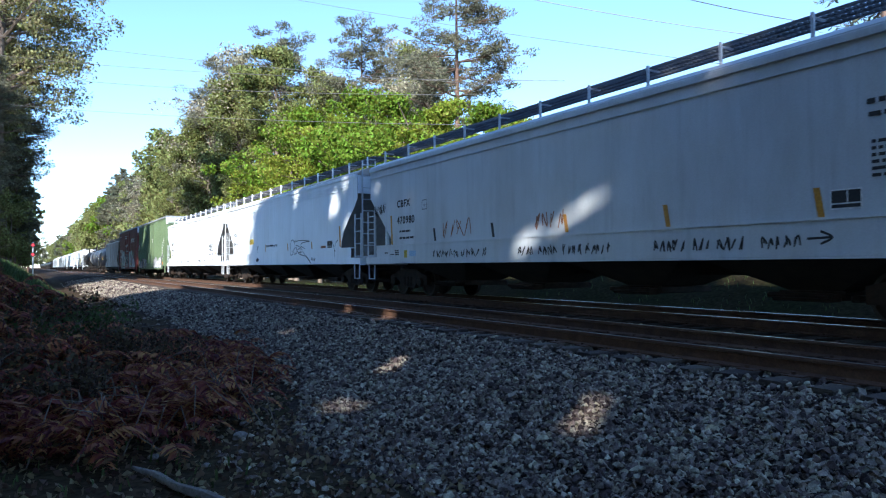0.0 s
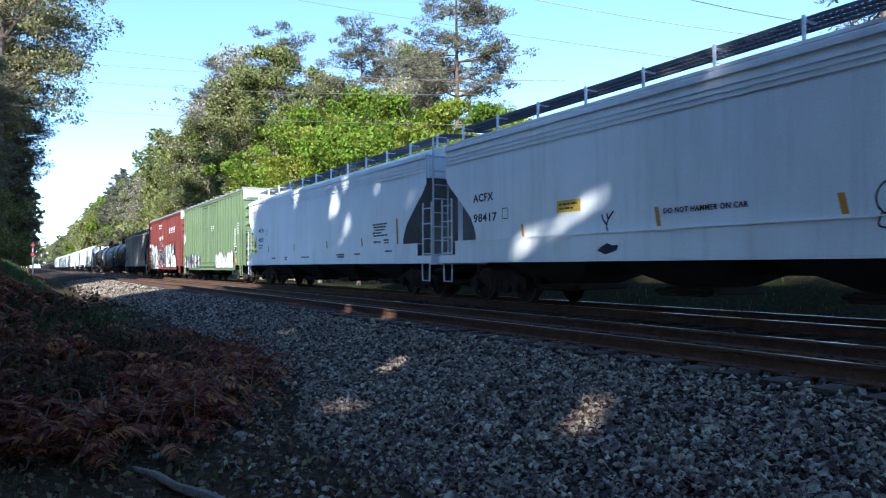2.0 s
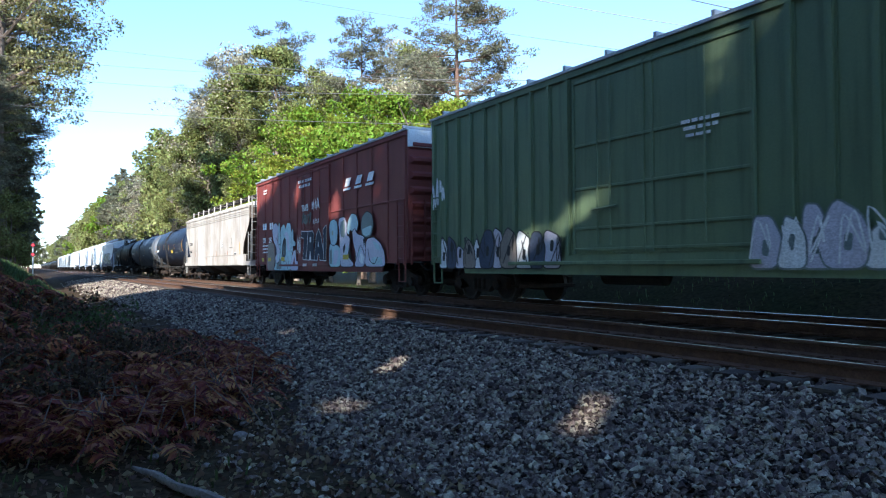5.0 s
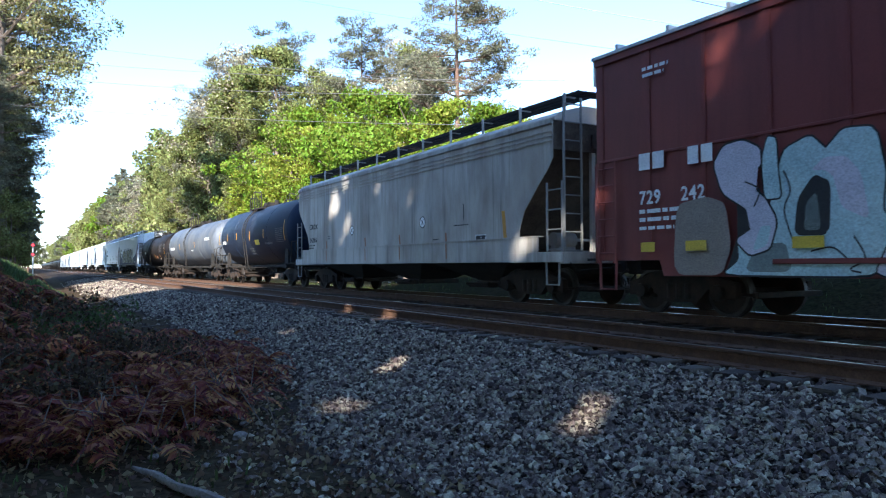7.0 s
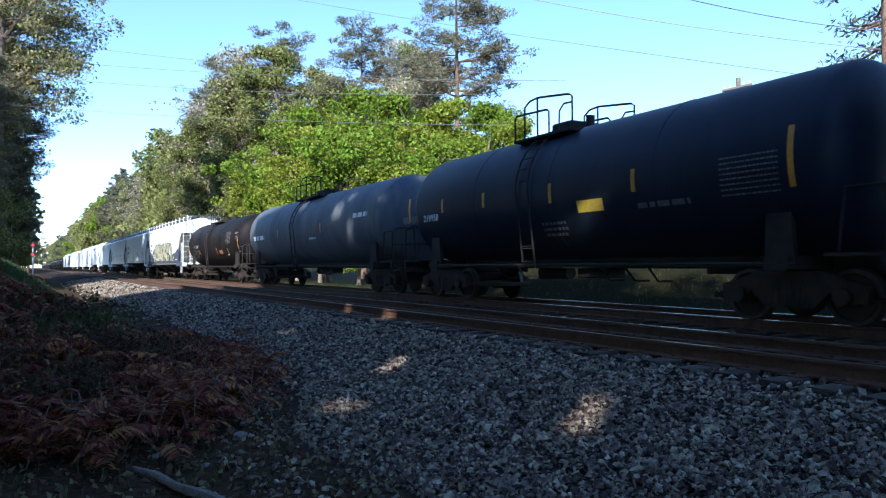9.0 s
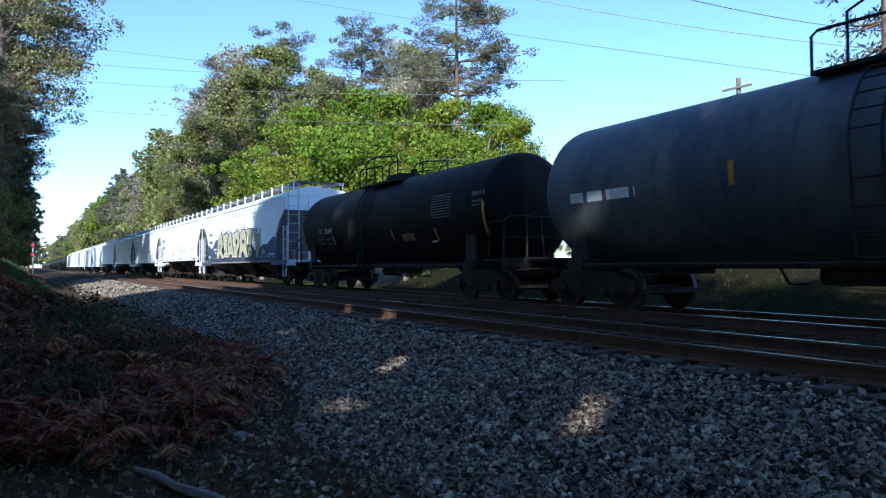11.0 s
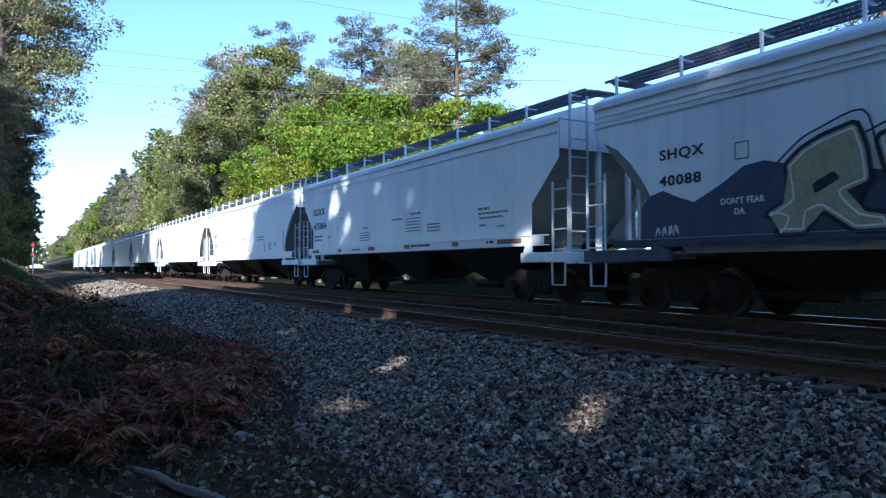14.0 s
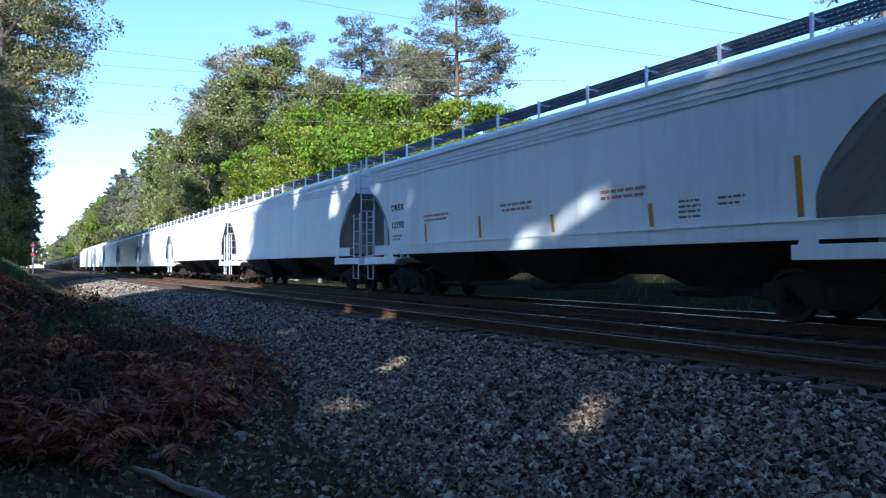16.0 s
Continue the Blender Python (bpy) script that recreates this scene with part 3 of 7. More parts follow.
# dense unseen trees added for shade, with openings cut for sun patches: place on the sunlit side and width of each
# opening
OPENINGS = [(-12.9, 9.63, 1.35, 0.29), (-12.4, 9.63, 1.5, 0.27), (-11.9, 9.63, 1.65, 0.25), (-11.4, 9.63, 1.8, 0.22), (-10.9, 9.63, 1.98, 0.2), (-10.5, 9.63, 2.15, 0.18), (-10.1, 9.63, 2.3, 0.16), (-12.84, 9.63, 3.5, 0.14),
            (-9.2, 9.63, 3.57, 0.1), (-6.9, 9.63, 3.42, 0.1), (-5.2, 9.63, 3.2, 0.11), (-18.1, 9.63, 2.9, 0.18), (-28.3, 9.63, 3.9, 0.42), (-24.2, 9.63, 3.3, 0.3), (-24.0, 9.63, 3.0, 0.26), (-23.1, 9.63, 2.2, 0.26),
            (-23.0, 9.63, 3.75, 0.22), (-20.5, 9.63, 3.4, 0.2), (-7.6, 2.95, -0.65, 0.22), (-8.5, 4.1, -0.5, 0.2), (-8.9, 4.45, -0.43, 0.22), (-7.2, 3.1, -0.62, 0.14), (-4.85, 4.45, -0.45, 0.24), (-5.05, 4.75, -0.36, 0.22),
            (-4.6, 3.95, -0.5, 0.2), (-5.6, 4.0, -0.5, 0.13), (-13.4, 6.6, -0.1, 0.32), (-15.6, 6.6, -0.1, 0.32), (-19.5, 6.6, -0.1, 0.34), (-10.0, 0.2, 0.1, 0.17), (-9.0, 0.9, -0.1, 0.13), (-9.4, 3.6, -0.55, 0.2), (-14.0, 4.6, -0.4, 0.22)]


def shade_tree(x, y, h, low, width, cards, seed):
    t = tagged(new("tree"), "unseen dense leafy tree that shades the line", "tree", SIDE)
    g = ground_z(x, y)
    t.location = (x, y, g)
    rng, r = np.random.default_rng(seed), random.Random(seed)
    w = Shape()
    w.tube([(0, 0, -0.6), (0.1, 0.1, h * 0.4), (0.2, -0.1, h * 0.9)], [0.34, 0.24, 0.05], 9)
    cs, sp = [], []
    for k in range(cards // 60):
        u = r.random()
        a, rad = r.uniform(0, 6.283), width * math.sqrt(r.random()) * (0.75 + 0.35 * math.sin(math.pi * min(1, u * 0.85 + 0.12)))
        c = (rad * math.cos(a), rad * math.sin(a), low + (h - low - 0.8) * u)
        cs.append(c)
        sp.append(r.uniform(0.9, 1.5))
        if k % 9 == 0 and min((Vector(c) + Vector((x - ox, y - oy, g - oz))).cross(TO_SUN).length for ox, oy, oz, _ in OPENINGS) > 1.5:
            w.tube([(0.1, 0, c[2] * 0.8), (c[0] * 0.5, c[1] * 0.5, c[2] * 0.92), c], [0.09, 0.06, 0.02], 5, cap=False)
    v, f = leaf_cards(cs, sp, 60, 0.5, rng, aspect=0.8)
    mid = v.reshape(-1, 4, 3).mean(axis=1) + np.array((x, y, g))
    keep = np.ones(len(mid), bool)
    ray = np.array(TO_SUN)
    for ox, oy, oz, width_of in OPENINGS:
        d = mid - np.array((ox, oy, oz))
        along = d @ ray
        off_axis = np.linalg.norm(d - along[:, None] * ray, axis=1) / width_of
        keep &= (rng.random(len(mid)) < np.clip((off_axis - 0.6) / 1.1, 0, 1) ** 1.6) | (along < 0)
    v = v.reshape(-1, 4, 3)[keep].reshape(-1, 3)
    part("trunk", w.mesh("trunk", M["bark"], smooth=True), t)
    part("crown", cloud_mesh("crown", v, np.arange(len(v)).reshape(-1, 4), M["shade_leaf"]), t)


for i, (x, y, h, low, width) in enumerate([(-4.5, -9, 20.5, 6.5, 5.0), (-10.8, -9.5, 21, 6.5, 3.9), (2.5, -8.5, 20.8, 6, 5.4), (9.5, -9, 21, 6.5, 5.4), (16.5, -8.5, 20.5, 7.5, 5.6), (24, -9, 19.5, 7.5, 5.6), (31.5, -8.5, 18, 7, 5.6),
                                           (-13.2, -8.5, 12.6, 1.5, 4.6), (-19.8, -8.5, 10.6, 1.5, 4.4), (-1, -14, 16, 6, 4.5), (-21, -20, 11, 1, 6), (-11, -21, 11, 1, 6), (6, -24, 8, 1, 6), (18, -25, 8, 1, 6),
                                           # unseen trees to the right, added to keep sky light off the car ends
                                           (34, 1, 9, 0.5, 6), (36, 20, 9, 0.5, 6), (40, -5, 12, 0.5, 6), (33, 27, 9, 0.5, 6)]):
    shade_tree(x, y, h, low, width, 20000 if i < 9 else 8000, 100 + i)

# the tall thin pine that stands over the train by the road
THIN = pine(31, 24, 0.28, 2.9, 20, 26, 0.32, M["needle"], M["pine_bark"])
thin = tagged(new("pine_tree"), "tall thin pine with short broken lower limbs", "pine tree", "pines by the road")
thin.matrix_basis = pose(-14.35, 28.5, ground_z(-14.35, 28.5), 0, 0, 70)
part("trunk", THIN[0], thin)
part("crown", THIN[1], thin)


# ------------------------------------------------------------ undergrowth on the bank
def fronds(name, spots, length, mat, seed, label, cat, pairs=19, up=1.35):
    """Arching fronds with leaflets on both sides, in one mesh."""
    r, vs, fs = random.Random(seed), [], []
    for x, y, n in spots:
        z = ground_z(x, y) - 0.02
        for _ in range(n):
            a, le = r.uniform(0, 6.283), length * r.uniform(0.55, 1.2)
            lift = up * r.uniform(0.4, 1.1)
            bx, by = x + r.gauss(0, 0.14), y + r.gauss(0, 0.14)
            d, e = (math.cos(a), math.sin(a)), (-math.sin(a), math.cos(a))
            for i in range(pairs):
                t = 0.2 + 0.8 * i / pairs
                q = (bx + d[0] * le * t * 0.8, by + d[1] * le * t * 0.8, z + le * lift * (t * 1.5 - 1.35 * t * t))
                w = le * 0.15 * math.sin(math.pi * (0.15 + 0.8 * i / pairs)) * r.uniform(0.7, 1.25)
                for sgn in (-1, 1):
                    o = len(vs)
                    tip = (q[0] + e[0] * w * sgn + d[0] * w * 0.5, q[1] + e[1] * w * sgn + d[1] * w * 0.5, q[2] - w * r.uniform(0.1, 0.7))
                    vs += [q, (q[0] + d[0] * 0.022 * le, q[1] + d[1] * 0.022 * le, q[2] + 0.004), tip, (q[0] + e[0] * w * 0.5 * sgn - d[0] * 0.012 * le, q[1] + e[1] * w * 0.5 * sgn - d[1] * 0.012 * le, q[2] - 0.01)]
                    fs.append((o, o + 1, o + 2, o + 3))
                if i:
                    o = len(vs)
                    vs += [(last[0], last[1], last[2]), (q[0], q[1], q[2]), (q[0], q[1], q[2] + 0.008), (last[0], last[1], last[2] + 0.008)]
                    fs.append((o, o + 1, o + 2, o + 3))
                last = q
    return tagged(new(name, mesh_of(name, vs, fs, (mat,))), label, cat, kind="stuff")


BR = random.Random(9)
spots = []
for _ in range(300):
    x, y = BR.uniform(-14.5, -6.4), BR.uniform(-1.6, 3.0)
    if y < 2.95 - 0.14 * (x + 10.5) ** 2 * (1 if x > -10.5 else 0.1) and y > -1.2 + 0.25 * (x + 6.6):
        spots.append((x, y, BR.randint(5, 9)))
fronds("dead_bracken", spots, 0.74, M["bracken"], 21, "heap of dead red-brown bracken fronds on the bank", "dead fern", up=1.42)


def blades(name, count, region, height, mat, seed, label, cat):
    r, vs, fs = random.Random(seed), [], []
    while len(fs) < count * 2:
        x, y = r.uniform(region[0], region[1]), r.uniform(region[2], region[3])
        if noise.noise(Vector((x * 0.7, y * 0.7, 5))) < -0.15:
            continue
        z, a, h = ground_z(x, y), r.uniform(0, 6.283), height * r.uniform(0.5, 1.3)
        c, s_, b = math.cos(a), math.sin(a), h * r.uniform(0.15, 0.7)
        w = 0.012 + h * 0.012
        o = len(vs)
        vs += [(x - s_ * w, y + c * w, z - 0.02), (x + s_ * w, y - c * w, z - 0.02), (x + c * b * 0.4 + s_ * w * 0.7, y + s_ * b * 0.4 - c * w * 0.7, z + h * 0.6),
               (x + c * b * 0.4 - s_ * w * 0.7, y + s_ * b * 0.4 + c * w * 0.7, z + h * 0.6), (x + c * b, y + s_ * b, z + h * 0.9)]
        fs += [(o, o + 1, o + 2, o + 3), (o + 3, o + 2, o + 4)]
    return tagged(new(name, mesh_of(name, vs, fs, (mat,))), label, cat, kind="stuff")


blades("grass", 15000, (-44, -9.5, -2.4, 1.7), 0.3, M["grass"], 31, "rough dark green grass on the trackside bank", "grass")
blades("grass", 3000, (-60, -8, 14.4, 21), 0.14, M["shade_leaf"], 32, "rough green grass on the verge behind the tracks", "grass")
blades("weeds", 260, (-7.5, -3, -1.5, 1.6), 0.1, M["grass"], 33, "short sparse weeds on trodden earth", "weeds")
rng = np.random.default_rng(41)
lit = [(x, y, ground_z(x, y) + 0.015) for x, y in zip(rng.uniform(-14, -2.5, 6500), rng.uniform(-1.5, 2.9, 6500))]
v, f = leaf_cards(lit, [0.03] * len(lit), 1, 0.075, rng, flat=0.4)
tagged(new("leaf_litter", cloud_mesh("leaf_litter", v, f, M["litter"])), "scattered dry brown leaves on the ground", "fallen leaves", kind="stuff")


TW, tangle = random.Random(52), Shape()
for _ in range(130):
    x, y = TW.uniform(-12.5, -6.6), TW.uniform(-1.0, 2.3)
    z, a, le = ground_z(x, y), TW.uniform(0, 6.283), TW.uniform(0.35, 0.95)
    tip = (x + le * math.cos(a), y + le * math.sin(a) * 0.7, z + TW.uniform(0.12, 0.75))
    mid = (x + le * 0.5 * math.cos(a + 0.4), y + le * 0.4 * math.sin(a + 0.4), z + TW.uniform(0.2, 0.6))
    tangle.tube([(x, y, z - 0.02), mid, tip], [0.008, 0.006, 0.003], 4, cap=False)
tagged(new("dead_stems", tangle.mesh("dead_stems", M["twig"])), "tangle of thin bare dead stems over the bracken", "dead stems", kind="stuff")


def bush(x, y, h, width, seed, mat, per, label):
    """A twiggy shrub: thin stems from one root and small leaves."""
    r, w, cs = random.Random(seed), Shape(), []
    t = tagged(new("shrub"), label, "shrub", "shrubs on the bank")
    t.location = (x, y, ground_z(x, y))
    for _ in range(26):
        a, q = r.uniform(0, 6.283), width * math.sqrt(r.random())
        tip = Vector((q * math.cos(a), q * math.sin(a), h * r.uniform(0.5, 1.05)))
        mid = tip * 0.55 + Vector((r.gauss(0, 0.06), r.gauss(0, 0.06), h * 0.08))
        w.tube([(0, 0, -0.05), mid, tip], [0.012, 0.008, 0.003], 5, cap=False)
        for _ in range(4):
            p = mid.lerp(tip, r.random()) + Vector((r.gauss(0, 0.13), r.gauss(0, 0.13), r.gauss(0.06, 0.1)))
            w.tube([mid.lerp(tip, 0.4), p], [0.005, 0.002], 4, cap=False)
            cs.append(p)
    part("stem", w.mesh("stem", M["twig"]), t)
    v, f = leaf_cards(cs, [0.16] * len(cs), per, 0.06, np.random.default_rng(seed))
    part("foliage", cloud_mesh("foliage", v, f, mat), t)


for i, (x, y, h, wd) in enumerate([(-12, 0.2, 0.9, 0.9), (-9.8, -0.4, 0.7, 0.7), (-10.6, 1.2, 0.95, 0.9), (-11.4, 0.6, 1.1, 1.0), (-8.6, 0.4, 0.8, 0.8)]):
    bush(x, y, h * 0.62, wd, 60 + i, M["shade_leaf"] if i % 4 == 3 else M["dry_leaf"], 14, "dark twiggy shrub on the trackside bank")


def fallen(name, pts, radii, mat, label, cat):
    return tagged(new(name, Shape().tube([(x, y, ground_z(x, y) + dz) for x, y, dz in pts], radii, 9).mesh(name, mat, smooth=True)), label, cat)


fallen("log", [(-6.2, 0.74, 0.05), (-5.9, 0.88, 0.03), (-5.55, 0.95, 0.045), (-5.2, 1.1, 0.03), (-4.8, 1.2, 0.04), (-4.3, 1.4, 0.03)], [0.014, 0.036, 0.03, 0.042, 0.036, 0.045], M["log"], "bleached bare dead branch lying on the earth", "log")
for pts in ([(-24, 2.6, 0.02), (-23, 2.9, 0.35), (-22.5, 3.3, 0.75)], [(-20, 2.6, 0.05), (-18.6, 3.1, 0.12), (-17.5, 3.3, 0.1)]):
    fallen("stick", pts, [0.02, 0.016, 0.008], M["twig"], "thin dead stick lying on the slope", "stick")
for i, (x, y, sz) in enumerate([(-6.9, 1.78, 0.075), (-7.4, 1.95, 0.05), (-6.6, 0.95, 0.05), (-6.1, 1.3, 0.035), (-8.2, 2.2, 0.04)]):
    r = random.Random(80 + i)
    bm = bmesh.new()
    bmesh.ops.create_icosphere(bm, subdivisions=2, radius=sz)
    for p in bm.verts:
        p.co *= r.uniform(0.8, 1.15)
        p.co.z *= 0.6
    me = bpy.data.meshes.new("rock")
    bm.to_mesh(me)
    bm.free()
    me.materials.append(M["log"])
    tagged(new("rock", me), "pale stone lying on dark earth", "rock").location = (x, y, ground_z(x, y) + sz * 0.3)


# ------------------------------------------------------------ wires, pole, signal, building
def cable(a, b, sag, label="thin overhead cable across the tracks"):
    a, b = Vector(a), Vector(b)
    pts = [a.lerp(b, i / 24) - Vector((0, 0, sag * 4 * (i / 24) * (1 - i / 24))) for i in range(25)]
    return tagged(new("overhead_cable", Shape().tube(pts, 0.013, 5).mesh("overhead_cable", M["wire"])), label, "cable", "overhead cables")


cable((-62.0, -3.36, 18.4), (-28.21, 19.5, 9.78), 0.35)
cable((-62.0, -3.35, 16.89), (-22.75, 19.5, 8.71), 0.5)
cable((-62.0, -3.34, 15.58), (-28.7, 19.5, 9.38), 0.5)
cable((-62.0, -3.32, 13.23), (-26.82, 19.5, 7.53), 0.35)
cable((-57.36, 15.0, 23.61), (-12.84, 25.0, 6.99), 0.25)
cable((-21.29, 15.0, 11.12), (-12.82, 25.0, 8.21), 0.2)
cable((-13.86, 15.0, 8.65), (-12.81, 25.0, 8.83), 0.15)
utility_pole = tagged(new("utility_pole"), "weathered wooden utility pole with crossarm and transformer", "utility pole")
utility_pole.location = (-26.6, 36.1, ground_z(-26.6, 36.1) - 0.95)
part("pole", Shape().tube([(0, 0, -0.5), (0, 0, 12.0)], [0.19, 0.13], 10).mesh("pole", M["bark"]), utility_pole)
arm = part("crossarm", Shape().box(-0.95, 0.95, -0.06, 0.06, 11.35, 11.48, 0.01).mesh("crossarm", M["log"]), utility_pole, pose(0, -0.15, 0, 0, 0, 4))
for dx in (-0.85, -0.45, 0.45, 0.85):
    part("insulator", shared("insul", lambda: Shape().tube([(0, 0, 11.48), (0, 0, 11.62), (0, 0, 11.66)], [0.04, 0.06, 0.02], 8).mesh("insulator", M["concrete"])), arm, pose(dx, 0, 0))
part("transformer", Shape().tube([(0.42, 0, 9.6), (0.42, 0, 10.3)], 0.2, 14).mesh("transformer", M["galv"]), utility_pole)

lamp_red = bpy.data.materials.new("lit red signal lens")
lamp_red.use_nodes = True
lb = lamp_red.node_tree.nodes["Principled BSDF"]
lb.inputs["Base Color"].default_value, lb.inputs["Emission Color"].default_value, lb.inputs["Emission Strength"].default_value = (0.3, 0.01, 0.01, 1), (1, 0.01, 0.02, 1), 1.6
signal = tagged(new("railway_signal"), "two-headed railway signal showing red lights", "railway signal")
SX, SY = -60.0, 0.3
signal.location = (SX, SY, ground_z(SX, SY))
part("mast", Shape().tube([(0, 0, -0.3), (0, 0, 2.8 - ground_z(SX, SY))], 0.05, 8).mesh("mast", M["galv"]), signal)
for z in (1.87, 2.58):
    zl = z - ground_z(SX, SY)
    head = part("signal_head", Shape().tube([(0.06, 0, zl), (0.1, 0, zl)], 0.17, 16).mesh("signal_head", M["black_paint"]), signal)
    part("lens", Shape().tube([(0.1, 0, zl), (0.14, 0, zl)], 0.08, 14).mesh("lens", lamp_red), head)

building = tagged(new("building"), "pale flat-roofed building beyond the tracks", "building")
building.matrix_basis = pose(-45, 74, ground_z(-45, 74), 0, 0, 12)
part("wall", Shape().box(-9, 9, -5, 5, -0.5, 5.2).mesh("wall", M["concrete"]), building)
part("roof", Shape().box(-9.3, 9.3, -5.3, 5.3, 5.2, 5.5, 0.05).mesh("roof", M["galv"]), building)
for i in range(6):
    w_ = part("window", Shape().box(-0.6, 0.6, -0.03, 0.05, 1.2, 2.9).mesh("window", M["glass_dark"]), building, pose(-7.4 + 2.9 * i, -5.02, 0))
    part("window_frame", Shape().box(-0.68, 0.68, -0.05, 0.0, 1.1, 1.2).box(-0.68, 0.68, -0.05, 0.0, 2.9, 3.0).mesh("window_frame", M["white_metal"]), w_)
box_ = tagged(new("container"), "orange steel container beside the building", "container")
box_.matrix_basis = pose(-39.8, 61, ground_z(-39.8, 61), 0, 0, 10)
part("body", Shape().box(-1.6, 1.6, -0.9, 0.9, 0.1, 1.9, 0.05).mesh("body", M["orange"]), box_)
for i in range(6):
    part("rib", shared("crib", lambda: Shape().box(-0.05, 0.05, -0.96, -0.9, 0.2, 1.8).mesh("rib", M["orange"])), box_, pose(-1.5 + 0.6 * i, 0, 0))


# ------------------------------------------------------------ the train
CARS, WHEELS = [], []


def wheelset_mesh():
    s = Shape()
    for side in (-1, 1):
        y0 = side * (GAUGE / 2)
        prof = [(-0.03, 0.445), (0.0, 0.445), (0.02, 0.425), (0.1, 0.42), (0.1, 0.36), (0.055, 0.33), (0.05, 0.14), (0.11, 0.12), (0.11, 0.0)]
        n = 28
        vs = [(r * math.cos(2 * math.pi * k / n), y0 + side * d, r * math.sin(2 * math.pi * k / n)) for d, r in prof for k in range(n)]
        fs = [(i * n + k, i * n + (k + 1) % n, (i + 1) * n + (k + 1) % n, (i + 1) * n + k) for i in range(len(prof) - 1) for k in range(n)]
        s.add(vs, fs)
        s.s[-len(fs):] = [1 if 0 <= i // n <= 3 else 0 for i in range(len(fs))]
        s.add(vs[:n], [tuple(range(n))])
    s.tube([(0, -1.12, 0), (0, 1.12, 0)], 0.085, 12)
    return s.mesh("wheelset", M["truck"], M["wheel_rim"])


def truck_mesh():
    s = Shape()
    for side in (-1, 1):
        y = side * 1.0
        poly = [(-1.2, 0.34), (-1.2, 0.6), (-0.95, 0.66), (-0.55, 0.8), (0.55, 0.8), (0.95, 0.66), (1.2, 0.6), (1.2, 0.34), (0.8, 0.34), (0.66, 0.5), (0.4, 0.24), (-0.4, 0.24), (-0.66, 0.5), (-0.8, 0.34)]
        s.prism(poly, y - 0.07, y + 0.07)
        for x in (-0.86, 0.86):
            s.tube([(x, y - 0.02, 0.43), (x, y + side * 0.16, 0.43)], [0.15, 0.13], 12)
        for x in (-0.2, 0, 0.2):
            s.tube([(x, y + side * 0.03, 0.3), (x, y + side * 0.03, 0.58)], 0.085, 10)
    s.box(-0.22, 0.22, -1.05, 1.05, 0.5, 0.72, 0.03)
    s.box(-1.5, -1.38, -0.9, 0.9, 0.35, 0.45, 0.01)
    s.box(1.38, 1.5, -0.9, 0.9, 0.35, 0.45, 0.01)
    s.tube([(-1.44, -0.9, 0.4), (1.44, -0.9, 0.4)], 0.03, 6)
    s.tube([(-1.44, 0.9, 0.4), (1.44, 0.9, 0.4)], 0.03, 6)
    return s.mesh("truck", M["truck"])


def coupler_mesh():
    s = Shape()
    s.box(-0.5, 0.22, -0.09, 0.09, 0.78, 0.98, 0.03)
    s.prism([(0.2, 0.74), (0.46, 0.76), (0.46, 1.0), (0.2, 1.02)], -0.2, 0.16)
    s.tube([(0.3, 0.3, 0.72), (0.1, 0.32, 0.55), (0.36, 0.1, 0.42)], 0.022, 6)
    return s.mesh("coupler", M["under"])


def add_running_gear(car, length, near, inset=2.1):
    wheel = shared("wheelset", wheelset_mesh)
    truck = shared("truck", truck_mesh)
    for side in (-1, 1):
        t = part("truck", truck, car, pose(side * (length / 2 - inset), 0, 0), "rusty four-wheel freight truck")
        for x in (-0.86, 0.86):
            w = part("wheelset", wheel, t, pose(x, 0, 0.42))
            if near:
                WHEELS.append((w, x))
    lever = shared("lever", lambda: Shape().tube([(0.05, -1.45, 1.0), (0.12, -1.3, 0.8), (0.2, -0.4, 0.86), (0.3, -0.1, 0.98)], 0.018, 5).mesh("cut_lever", M["under"]))
    hose = shared("hose", lambda: Shape().tube([(0.0, 0.36, 0.82), (0.22, 0.36, 0.7), (0.36, 0.2, 0.46), (0.4, 0.04, 0.44)], 0.028, 7).mesh("brake_hose", M["under"]))
    for turn in (0, 180):
        e = 1 if turn == 0 else -1
        part("cut_lever", lever, car, pose(e * (length / 2 - 0.3), 0, 0, 0, 0, turn))
        part("brake_hose", hose, car, pose(e * (length / 2 - 0.36), 0, 0, 0, 0, turn))
    c = shared("coupler", coupler_mesh)
    part("coupler", c, car, pose(length / 2 - 0.36, 0, 0))
    part("coupler", c, car, pose(-length / 2 + 0.36, 0, 0, 0, 0, 180))


def ladder_mesh(z0, z1, width, rungs, mat):
    """A ladder in the xz plane, from its foot at the origin's height z0."""
    s = Shape()
    for x in (-width / 2, width / 2):
        s.box(x - 0.024, x + 0.024, -0.02, 0.02, z0, z1, 0.006)
    for i in range(rungs):
        z = z0 + (z1 - z0) * (i + 0.6) / rungs
        s.tube([(-width / 2, 0, z), (width / 2, 0, z)], 0.017, 5, cap=False)
    return s.mesh("ladder", mat)


def bars(s, x, z, widths, h, y, gap=0.02):
    """A row of short bars on the car's side that stand for small writing."""
    for w in widths:
        s.box(x, x + w, y - 0.004, y, z, z + h)
        x += w + gap


